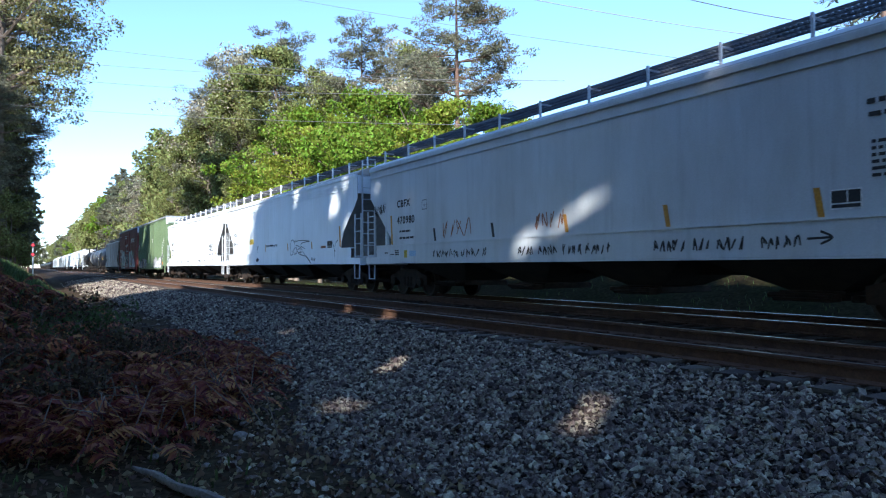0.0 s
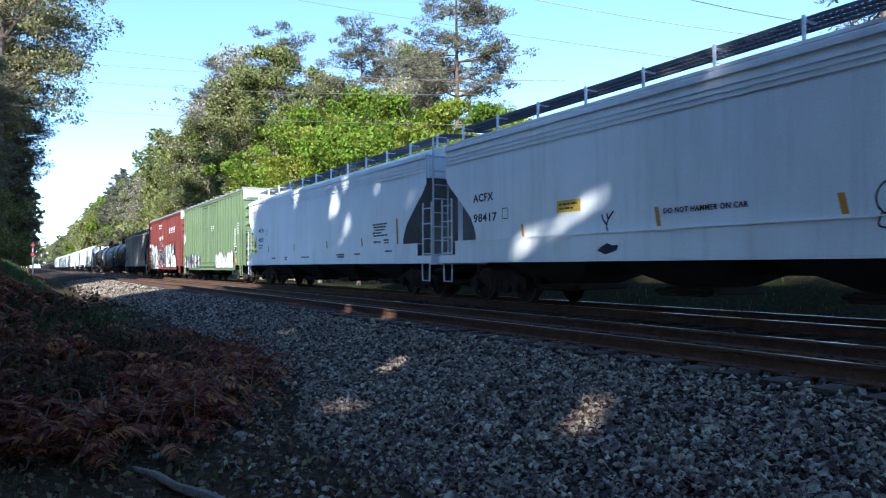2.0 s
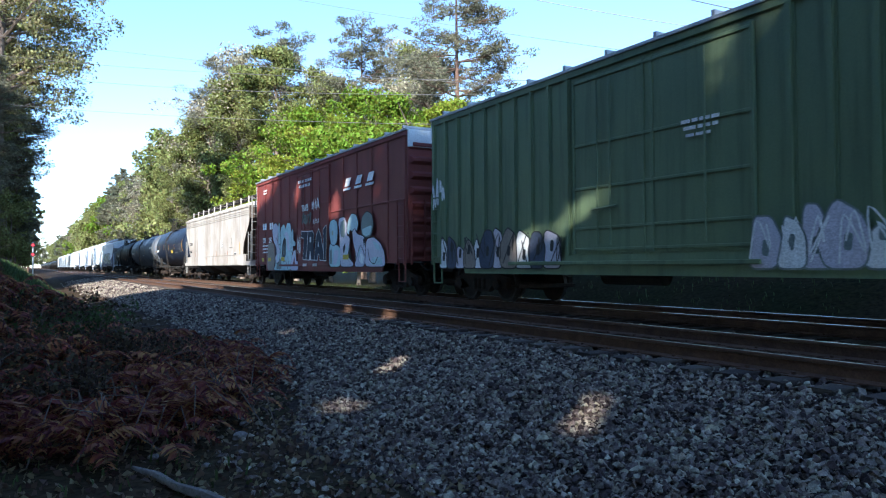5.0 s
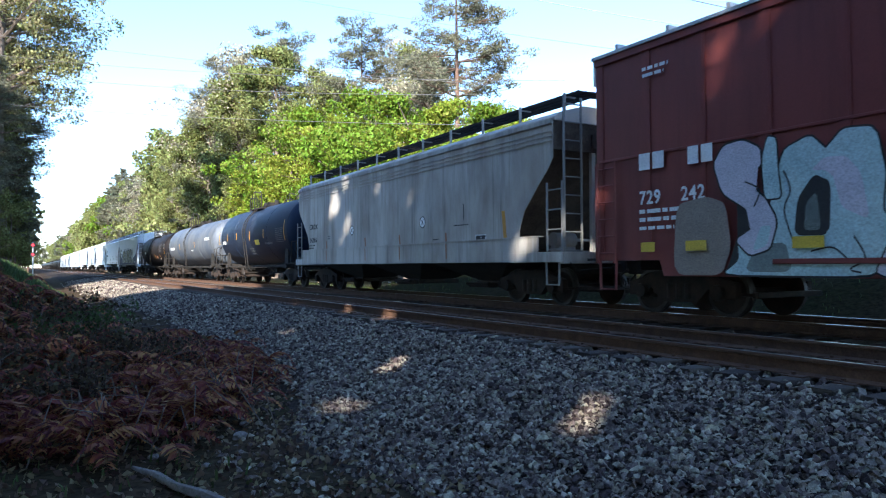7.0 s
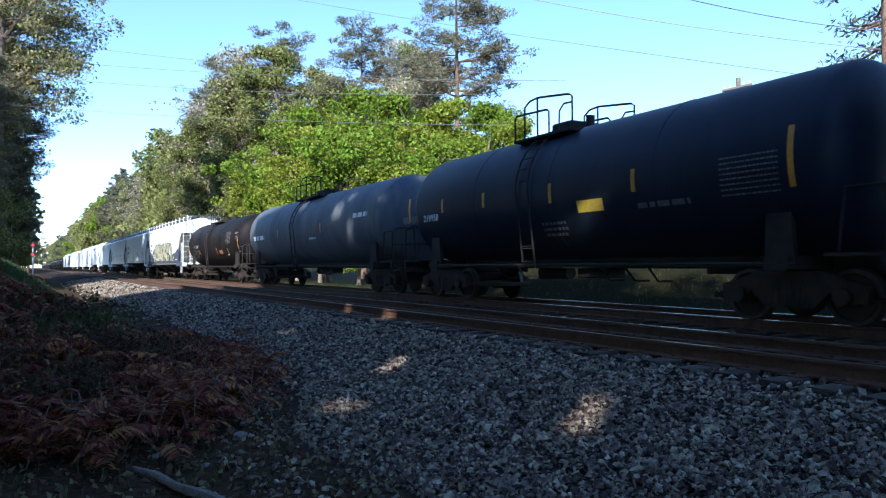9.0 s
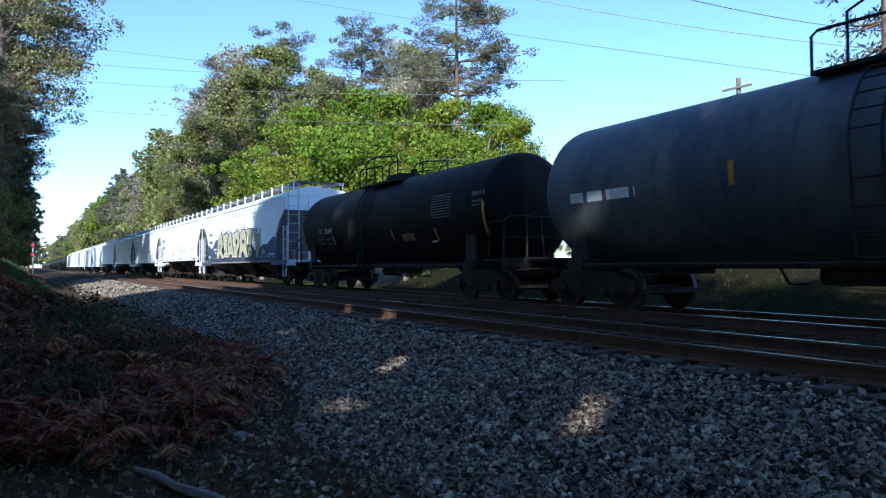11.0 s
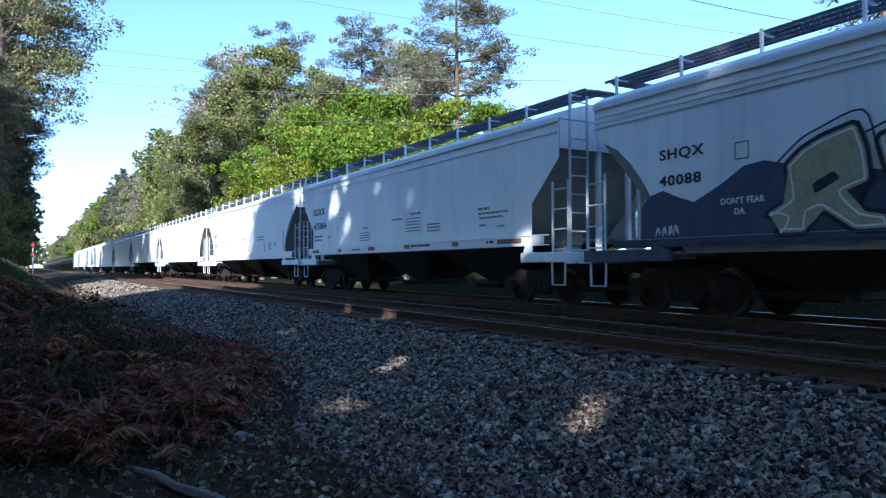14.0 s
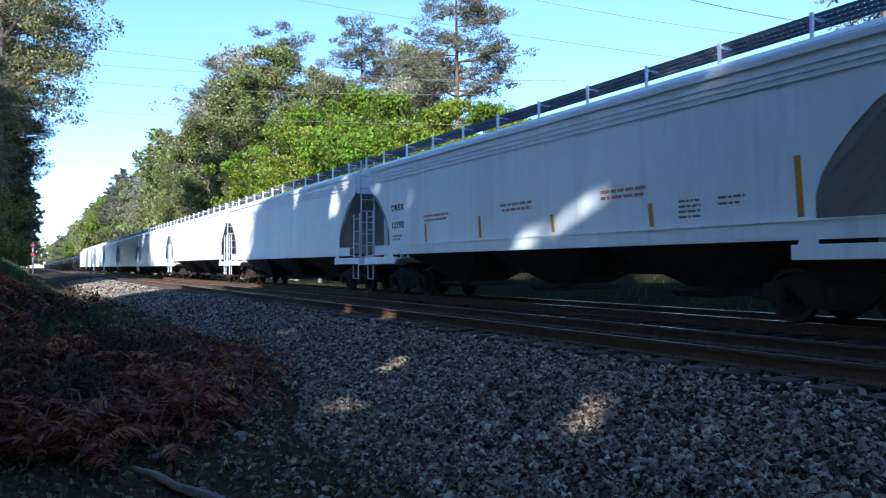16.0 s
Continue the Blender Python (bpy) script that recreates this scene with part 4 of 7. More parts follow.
def writing(text, car, x, z, size, y, mat, label, squeeze=1.0):
    cu = bpy.data.curves.new("lettering", "FONT")
    cu.body, cu.size, cu.extrude, cu.offset, cu.resolution_u = text, size, 0.003, size * 0.02, 3
    cu.space_character = 1.12
    cu.materials.append(mat)
    ob = new("lettering", cu)
    ob.parent = car
    ob.matrix_basis = pose(x, y, z, 90, 0, 0)
    ob.scale = (squeeze, 1, 1)
    return tagged(ob, label)


def small_print(car, rows, y, mat, seed, label="small unreadable stencilled writing"):
    """rows of (x, z, length, bar height)."""
    s, r = Shape(), random.Random(seed)
    for x, z, length, h in rows:
        end = x + length
        while x < end:
            w = min(end - x, r.uniform(1.2, 4.5) * h)
            bars(s, x, z, [w], h, y)
            x += w + h * 0.7
    return tagged(part("lettering", s.mesh("lettering", mat), car), label, kind="stuff")


def strokes(car, lines, y, width, mat, label, name="graffiti"):
    """Sprayed lines: flat ribbons along smooth paths in x and z."""
    s = Shape()
    for k, pts in enumerate(lines):
        p = [Vector((a, 0, b)) for a, b in pts]
        q = []
        for i in range(len(p) - 1):
            p0, p1, p2, p3 = p[max(i - 1, 0)], p[i], p[i + 1], p[min(i + 2, len(p) - 1)]
            for t in (0, 0.25, 0.5, 0.75):
                q.append(0.5 * ((2 * p1) + (p2 - p0) * t + (2 * p0 - 5 * p1 + 4 * p2 - p3) * t * t + (3 * p1 - p0 - 3 * p2 + p3) * t ** 3))
        q.append(p[-1])
        vs, n = [], len(q)
        for i, c in enumerate(q):
            d = (q[min(i + 1, n - 1)] - q[max(i - 1, 0)]).normalized()
            o = Vector((-d.z, 0, d.x)) * width * 0.5
            vs += [(c.x + o.x, y - 0.0004 * k, c.z + o.z), (c.x - o.x, y - 0.0004 * k, c.z - o.z)]
        s.add(vs, [(2 * i, 2 * i + 1, 2 * i + 3, 2 * i + 2) for i in range(n - 1)])
    return part(name, s.mesh(name, mat), car, None, label)


def blob(car, pts, y, mat, label, name="graffiti"):
    """A filled sprayed shape, thin as paint."""
    s = Shape()
    s.prism(pts, y - 0.003, y)
    return part(name, s.mesh(name, mat), car, None, label)


HALF = 1.625


def hopper(length, s, paint, label, near=True, style="straight", bays=3, sill=(1.02, 1.55), eave=4.05, gap=0.55, lean=0.0, cut=0.95, roof_paint="", boards="galv", sill_paint=""):
    """A covered hopper car: body with sloped ends, bays, sill, ladders, roof boards and running gear."""
    car = tagged(new("hopper_car"), label, "freight car", "cars of the passing freight train")
    a = length / 2 - gap
    key = (round(length, 2), paint, style, bays, sill, eave, gap, cut, boards)

    def sheet():
        sh = Shape()
        if style == "straight":
            end = [(a, eave), (a, 3.2), (a - cut, 2.28), (a - cut, sill[1])]
        elif style == "wedge":
            end = [(a, eave), (a, 3.1), (a - cut, 1.75), (a - cut, sill[1])]
        elif style == "step":
            end = [(a, eave), (a, 3.22), (a - 0.15 * cut, 2.98), (a - 0.43 * cut, 2.66), (a - 0.84 * cut, 2.14), (a - 0.96 * cut, 1.85), (a - cut, 1.7), (a - cut, sill[1])]
        else:
            end = [(a, eave), (a, 3.5), (a - 0.1, 3.35), (a - 0.38, 3.22), (a - 0.62, 3.1), (a - 0.95, 2.8), (a - 1.2, 2.5), (a - 1.4, 2.2), (a - cut, 1.9), (a - cut, sill[1])]
        poly = end + [(-x, z) for x, z in reversed(end)]
        return sh.prism(poly, -HALF, -HALF + 0.02).mesh("side_sheet", M[paint])

    for turn in (0, 180):
        part("side_sheet", shared(("sheet",) + key, sheet), car, pose(0, 0, 0, 0, 0, turn))

    # end slopes coloured darker than the sides, for grime and for the recess's shade
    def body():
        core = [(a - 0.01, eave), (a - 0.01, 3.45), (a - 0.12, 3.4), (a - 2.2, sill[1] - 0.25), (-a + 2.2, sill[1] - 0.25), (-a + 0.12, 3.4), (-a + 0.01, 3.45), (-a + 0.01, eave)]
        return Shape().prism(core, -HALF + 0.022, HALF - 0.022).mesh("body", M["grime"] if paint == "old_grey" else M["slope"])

    def roof_me():
        sh = Shape()
        roof = [(-HALF + 0.02, eave - 0.02), (-HALF + 0.02, eave + 0.06), (-1.35, eave + 0.2), (-0.75, eave + 0.36), (0.75, eave + 0.36), (1.35, eave + 0.2), (HALF - 0.02, eave + 0.06), (HALF - 0.02, eave - 0.02)]
        m = len(roof)
        sh.add([(x, y, z) for x in (-a - 0.04, a + 0.04) for y, z in roof], [tuple(range(m)), tuple(range(2 * m - 1, m - 1, -1))] + [(i, i + 1, m + i + 1, m + i) for i in range(m - 1)] + [(m - 1, 0, m, 2 * m - 1)])
        return sh.mesh("roof", M[roof_paint or paint])

    part("roof", shared(("hroof", roof_paint) + key, roof_me), car)
    end_me = shared(("endsheet",) + key, lambda: Shape().box(0.0, 0.018, -HALF + 0.03, HALF - 0.03, 3.4, eave - 0.03).box(0.0, 0.07, -0.55, -0.35, eave - 0.55, eave - 0.25, 0.02).mesh("end_sheet", M["grime" if paint == "old_grey" else paint]))
    part("end_sheet", end_me, car, pose(a, 0, 0))
    part("end_sheet", end_me, car, pose(-a, 0, 0, 0, 0, 180))
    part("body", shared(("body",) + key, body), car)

    chord = shared(("chord",) + key, lambda: Shape().box(-a, a, -HALF - 0.045, -HALF - 0.002, eave - 0.1, eave + 0.02, 0.01).mesh("top_chord", M[paint]))
    bead = shared(("bead",) + key, lambda: Shape().box(-a, a, -HALF - 0.025, -HALF - 0.002, 0.0, 0.022).mesh("side_bead", M[paint]))
    for turn in (0, 180):
        part("top_chord", chord, car, pose(0, 0, 0, 0, 0, turn))
        for z in (0.26, 0.36, 0.46) if style in ("curved", "step") else (0.31,):
            part("side_bead", bead, car, pose(0, 0, eave - z, 0, 0, turn))

    def sills():
        sh = Shape().box(-a + 0.5, a - 0.5, -HALF - 0.03, -HALF - 0.002, sill[0], sill[1], 0.008)
        sh.box(-a + 0.5, a - 0.5, -HALF - 0.05, -HALF + 0.14, sill[1] - 0.012, sill[1] + 0.012)
        sh.box(-a + 0.5, a - 0.5, -HALF - 0.03, -HALF + 0.14, sill[0] - 0.03, sill[0])
        for e in (-1, 1):
            x0, x1 = sorted((e * (a - cut - 0.35), e * (a + 0.3)))
            sh.box(x0, x1, -HALF - 0.035, -HALF + 0.08, 0.98, 1.2, 0.01)
            sh.prism([(e * (a - cut - 0.35), 0.98), (e * (a - cut + 0.05), 0.98), (e * (a - cut + 0.05), sill[1]), (e * (a - cut - 0.1), sill[1])], -HALF - 0.034, -HALF - 0.004)
        return sh.mesh("side_sill", M[sill_paint or paint])

    for turn in (0, 180):
        part("side_sill", shared(("sill", sill_paint) + key, sills), car, pose(0, 0, 0, 0, 0, turn))
    platform = shared(("plat",) + key, lambda: Shape().box(-0.06, 0.06, -HALF, HALF, 0.95, 1.2, 0.01).box(-cut - 0.7, 0.0, -HALF + 0.1, HALF - 0.1, 1.1, 1.16).mesh("end_sill", M[paint]))
    part("end_sill", platform, car, pose(a + 0.26, 0, 0))
    part("end_sill", platform, car, pose(-a - 0.26, 0, 0, 0, 0, 180))
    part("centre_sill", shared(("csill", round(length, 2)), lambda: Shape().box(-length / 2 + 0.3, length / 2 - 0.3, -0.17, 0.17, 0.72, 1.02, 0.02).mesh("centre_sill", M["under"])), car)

    # bays, near black: the shade under the car is put into their colour
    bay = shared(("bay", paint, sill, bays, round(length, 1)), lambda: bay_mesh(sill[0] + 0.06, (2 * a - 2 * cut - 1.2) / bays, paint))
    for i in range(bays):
        b_ = part("bay", bay, car, pose((i - (bays - 1) / 2) * (2 * a - 2 * cut - 1.0) / bays, 0, 0), "sloped discharge bay coloured near black for shade")
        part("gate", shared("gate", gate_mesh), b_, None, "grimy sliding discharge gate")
    # roof
    part("hatch_trough", shared(("hatch",) + key, lambda: Shape().box(-a + 0.6, a - 0.6, -0.32, 0.32, eave + 0.3, eave + 0.52, 0.06).mesh("hatch_trough", M[paint])), car)

    def board():
        sh = Shape()
        for side in (-1, 1):
            c = side * 0.78
            z = eave + 0.58
            for y in (c - 0.3, c - 0.1, c + 0.1, c + 0.3):
                sh.box(-a - 0.25, a + 0.25, y - 0.02, y + 0.02, z, z + 0.05)
            x = -a - 0.2
            while x < a + 0.25:
                sh.box(x, x + 0.035, c - 0.3, c + 0.3, z + 0.012, z + 0.042)
                x += 0.095
        for e in (-1, 1):
            for y in (-0.55, 0.0, 0.55):
                x0, x1 = sorted((e * (a - 0.1), e * (a + 0.3)))
                sh.box(x0, x1, y - 0.26, y + 0.26, eave + 0.59, eave + 0.62)
        return sh.mesh("running_board", M["under"] if boards == "under" else M["board"])

    part("running_board", shared(("board",) + key, board), car, None, "dark open-grid roof walkway")
    post = shared(("post", paint, eave), lambda: Shape().box(-0.025, 0.025, -1.19, -1.13, eave + 0.14, eave + 0.64, 0.01).box(-0.02, 0.02, -1.2, -0.85, eave + 0.55, eave + 0.58).mesh("board_post", M[paint]))
    n = int(2 * a / 1.55)
    for i in range(n + 1):
        for turn in (0, 180):
            part("board_post", post, car, pose(-a + 0.15 + (2 * a - 0.3) * i / n, 0, 0, 0, 0, turn))
    # ladders at the corners
    # pale cars' ladders a tone darker than the sides: shade put into the colour
    ladder_tone = {"white_grey": "light_grey", "old_grey": "slope"}.get(paint, paint)
    side_l = shared(("ladder_s", paint), lambda: ladder_mesh(1.0, 2.7, 0.5, 4, M[ladder_tone]))
    end_l = shared(("ladder_e", paint, eave), lambda: ladder_mesh(1.0, eave + 0.45, 0.48, 9, M[ladder_tone]))
    step = shared(("step", paint), lambda: Shape().tube([(-0.22, 0, 1.05), (-0.2, 0, 0.5), (0.2, 0, 0.5), (0.22, 0, 1.05)], 0.025, 6).mesh("sill_step", M[ladder_tone]))
    for e in (-1, 1):
        for side in (-1, 1):
            if e * side < 0:
                part("ladder", end_l, car, pose(e * (a + 0.27), side * (HALF - 0.32), 0, 0, 0, 90))
            part("ladder", side_l, car, pose(e * (a + 0.01), side * (HALF - 0.03), 0))
            part("sill_step", step, car, pose(e * (a - 0.05), side * (HALF - 0.02), 0))
    part("brake_wheel", shared(("brake", paint), lambda: brake_wheel_mesh()), car, pose(length / 2 - gap + 0.3, 0.75, 2.3))
    part("brake_cylinder", shared("bcyl", lambda: Shape().tube([(0, -0.9, 1.5), (0, -0.3, 1.5)], 0.17, 14).tube([(0, -0.3, 1.5), (0, 0.2, 1.5)], 0.04, 6).box(-0.15, 0.15, -0.85, -0.35, 1.15, 1.34).mesh("brake_cylinder", M["slope"])), car, pose(a - 0.9, 0, 0))
    part("air_tank", shared("atank", lambda: Shape().tube([(0, -0.6, 1.42), (0, -0.55, 1.42), (0, 0.55, 1.42), (0, 0.6, 1.42)], [0.1, 0.24, 0.24, 0.1], 14).box(-0.12, 0.12, -0.4, 0.4, 1.15, 1.2).mesh("air_tank", M["under"])), car, pose(-a + 0.9, 0, 0))
    part("end_brace", shared(("brace", paint), lambda: Shape().box(-0.05, 0.05, -0.06, 0.06, 1.15, 3.45, 0.012).mesh("end_brace", M[paint])), car, pose(a - 0.06, 0.45, 0))
    part("end_brace", shared(("brace", paint), None), car, pose(a - 0.06, -0.45, 0))
    part("end_brace", shared(("brace", paint), None), car, pose(-a + 0.06, 0.45, 0))
    part("end_brace", shared(("brace", paint), None), car, pose(-a + 0.06, -0.45, 0))
    add_running_gear(car, length, near)
    CARS.append((car, s))
    return car


def brake_wheel_mesh():
    s = Shape()
    ring = [(0, 0.26 * math.cos(2 * math.pi * k / 16), 0.26 * math.sin(2 * math.pi * k / 16)) for k in range(17)]
    s.tube(ring, 0.02, 5, cap=False)
    for k in range(4):
        s.tube([(0, 0, 0), ring[4 * k]], 0.014, 4)
    s.box(-0.2, -0.02, -0.14, 0.14, -0.2, 0.12, 0.02)
    return s.mesh("brake_wheel", M["galv"])


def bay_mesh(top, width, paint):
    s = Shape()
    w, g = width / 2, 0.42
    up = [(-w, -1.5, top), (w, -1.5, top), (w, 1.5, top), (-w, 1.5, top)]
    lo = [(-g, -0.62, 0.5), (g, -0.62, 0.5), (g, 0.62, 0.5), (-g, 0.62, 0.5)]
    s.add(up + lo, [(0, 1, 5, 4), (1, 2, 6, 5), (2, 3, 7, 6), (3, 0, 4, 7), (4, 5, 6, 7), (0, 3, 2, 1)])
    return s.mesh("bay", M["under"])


def gate_mesh():
    s, g = Shape(), 0.42
    s.box(-g - 0.12, g + 0.12, -0.72, 0.72, 0.36, 0.5, 0.02)
    s.box(-g - 0.05, g + 0.05, -1.0, -0.72, 0.34, 0.46, 0.02)
    s.tube([(-g - 0.1, -1.02, 0.44), (g + 0.1, -1.02, 0.44)], 0.045, 8)
    return s.mesh("gate", M["truck"])


def boxcar(length, s, paint, label, top, near=True, door=(-0.2, 1.9), rib=0.62, depth=0.06, end_cap="white_metal", lowest=0.72):
    """A box car: ribbed sides, plug door, ribbed ends, overhanging roof."""
    car = tagged(new("box_car"), label, "freight car", "cars of the passing freight train")
    a = length / 2 - 0.75
    key = (round(length, 2), paint, top)

    part("body", shared(("box",) + key, lambda: Shape().box(-a, a, -HALF + 0.06, HALF - 0.06, 1.0, top - 0.12).mesh("body", M[paint])), car)
    rail_me = shared(("boxrail",) + key, lambda: Shape().box(-a, a, -HALF + 0.01, -HALF + 0.059, top - 0.26, top - 0.1, 0.01).mesh("top_rail", M[paint]))
    sill_me = shared(("boxsill",) + key, lambda: Shape().prism([(-a, 1.12), (-a, 1.0), (-a + 1.6, 1.0), (-a + 1.7, lowest), (a - 1.7, lowest), (a - 1.6, 1.0), (a, 1.0), (a, 1.12)], -HALF + 0.012, -HALF + 0.059).mesh("side_sill", M[paint]))
    for turn in (0, 180):
        part("top_rail", rail_me, car, pose(0, 0, 0, 0, 0, turn))
        part("side_sill", sill_me, car, pose(0, 0, 0, 0, 0, turn))

    def end_rib():
        vs = [(0, -1.5, -0.13), (0, 1.5, -0.13), (0, 1.5, 0.13), (0, -1.5, 0.13), (0.09, -1.42, -0.03), (0.09, 1.42, -0.03), (0.09, 1.42, 0.05), (0.09, -1.42, 0.05)]
        return Shape().add(vs, [(3, 2, 1, 0), (4, 5, 6, 7), (0, 1, 5, 4), (1, 2, 6, 5), (2, 3, 7, 6), (3, 0, 4, 7)]).mesh("end_rib", M[paint])

    for e in (0, 180):
        for i in range(8):
            part("end_rib", shared(("endrib",) + key, end_rib), car, pose(a if e == 0 else -a, 0, 1.35 + (top - 1.9) * i / 7, 0, 0, e))
    rib_me = shared(("rib",) + key, lambda: Shape().prism([(-0.09, 1.1), (0.09, 1.1), (0.09, top - 0.24), (-0.09, top - 0.24)], -min(0.02, depth - 0.005), 0.0).prism([(-0.045, 1.1), (0.045, 1.1), (0.045, top - 0.24), (-0.045, top - 0.24)], -depth, -0.01).mesh("side_post", M[paint]))
    x = -a + 0.1
    while x < a:
        if not door[0] - 0.05 < x < door[1] + 0.05:
            part("side_post", rib_me, car, pose(x, -HALF + 0.055, 0))
        part("side_post", rib_me, car, pose(x, HALF - 0.055, 0, 0, 0, 180))
        x += rib

    x0, x1 = door
    d = part("door", Shape().box(x0, x1, -0.035, 0.0, 1.15, top - 0.35).mesh("door", M[paint]), car, pose(0, -HALF + 0.05, 0), "closed sliding door with lock rods")
    for z in (1.2, 1.62, 2.42, 3.3, top - 0.45):
        part("door_rail", Shape().box(x0, x1, -0.062, -0.03, z, z + 0.06, 0.01).mesh("door_rail", M[paint]), d)
    for x in (x0, x0 * 0.55 + x1 * 0.45, x0 * 0.5 + x1 * 0.5, x1 - 0.06):
        part("door_post", Shape().box(x, x + 0.06, -0.068, -0.03, 1.15, top - 0.35, 0.01).mesh("door_post", M[paint]), d)
    for x in (x0 + 0.75, x0 + 1.1, x1 - 0.9):
        part("lock_rod", Shape().tube([(x, -0.09, 1.3), (x, -0.09, top - 0.5)], 0.02, 6).mesh("lock_rod", M[paint]), d)
    part("door_handle", Shape().tube([(x0 + 0.6, -0.1, 2.0), (x0 + 1.3, -0.1, 2.05)], 0.025, 6).mesh("door_handle", M[paint]), d)
    part("door_track", Shape().box(door[0] - 2.2, door[1] + 0.1, -0.12, -0.04, 0.92, 1.0, 0.01).mesh("door_track", M[paint]), d)

    def roof():
        sh = Shape()
        prof = [(-HALF - 0.02, top - 0.12), (-HALF - 0.02, top - 0.06), (0, top + 0.06), (HALF + 0.02, top - 0.06), (HALF + 0.02, top - 0.12)]
        m = len(prof)
        sh.add([(x, y, z) for x in (-a - 0.06, a + 0.06) for y, z in prof], [tuple(range(m)), tuple(range(2 * m - 1, m - 1, -1))] + [(i, (i + 1) % m, m + (i + 1) % m, m + i) for i in range(m)])
        return sh.mesh("roof", M["galv"])

    part("roof", shared(("roof",) + key, roof), car)
    roof_rib = shared(("roofrib", top), lambda: Shape().prism([(0, top - 0.1), (0.07, top - 0.1), (0.07, top + 0.08), (0, top + 0.08)], -1.55, 1.55).mesh("roof_rib", M["galv"]))
    x = -a + 0.5
    while x < a:
        part("roof_rib", roof_rib, car, pose(x, 0, 0))
        x += 1.25
    for e in (-1, 1):
        part("end_cap", shared(("cap", end_cap) + key, lambda: Shape().box(-0.03, 0.03, -HALF + 0.04, HALF - 0.04, top - 0.62, top - 0.1, 0.01).mesh("end_cap", M[end_cap])), car, pose(e * (a + 0.04), 0, 0), "pale painted top end panel")
        lad = shared(("boxlad", paint), lambda: ladder_mesh(0.95, 2.9, 0.46, 6, M[paint]))
        part("ladder", lad, car, pose(e * (a - 0.32), -HALF - 0.03, 0))
        part("ladder", lad, car, pose(e * (a + 0.1), -HALF + 0.35, 0, 0, 0, 90))
        part("ladder", lad, car, pose(e * (a + 0.1), HALF - 0.35, 0, 0, 0, 90))
        part("end_platform", shared(("boxplat",), lambda: Shape().box(-0.25, 0.25, -1.4, 1.4, 1.0, 1.05).mesh("end_platform", M["under"])), car, pose(e * (a + 0.25), 0, 0))
        part("sill_step", shared(("boxstep", paint), lambda: Shape().tube([(-0.22, 0, 1.05), (-0.2, 0, 0.45), (0.2, 0, 0.45), (0.22, 0, 1.05)], 0.028, 6).mesh("sill_step", M[paint])), car, pose(e * (a - 0.32), -HALF + 0.02, 0))
    under = Shape().box(-length / 2 + 0.3, length / 2 - 0.3, -0.3, 0.3, 0.72, 1.0, 0.02)
    for i in range(9):
        xx = -a + 1.0 + (2 * a - 2) * i / 8
        under.box(xx - 0.06, xx + 0.06, -1.5, 1.5, 0.82, 1.0)
    under.tube([(-2.2, -0.6, 0.7), (-0.6, -0.6, 0.7)], 0.2, 12)
    part("underframe", under.mesh("underframe", M["under"]), car)
    part("brake_wheel", shared(("brake", paint), lambda: brake_wheel_mesh()), car, pose(a + 0.22, 0.6, 2.6))
    add_running_gear(car, length, near, 2.3)
    CARS.append((car, s))
    return car


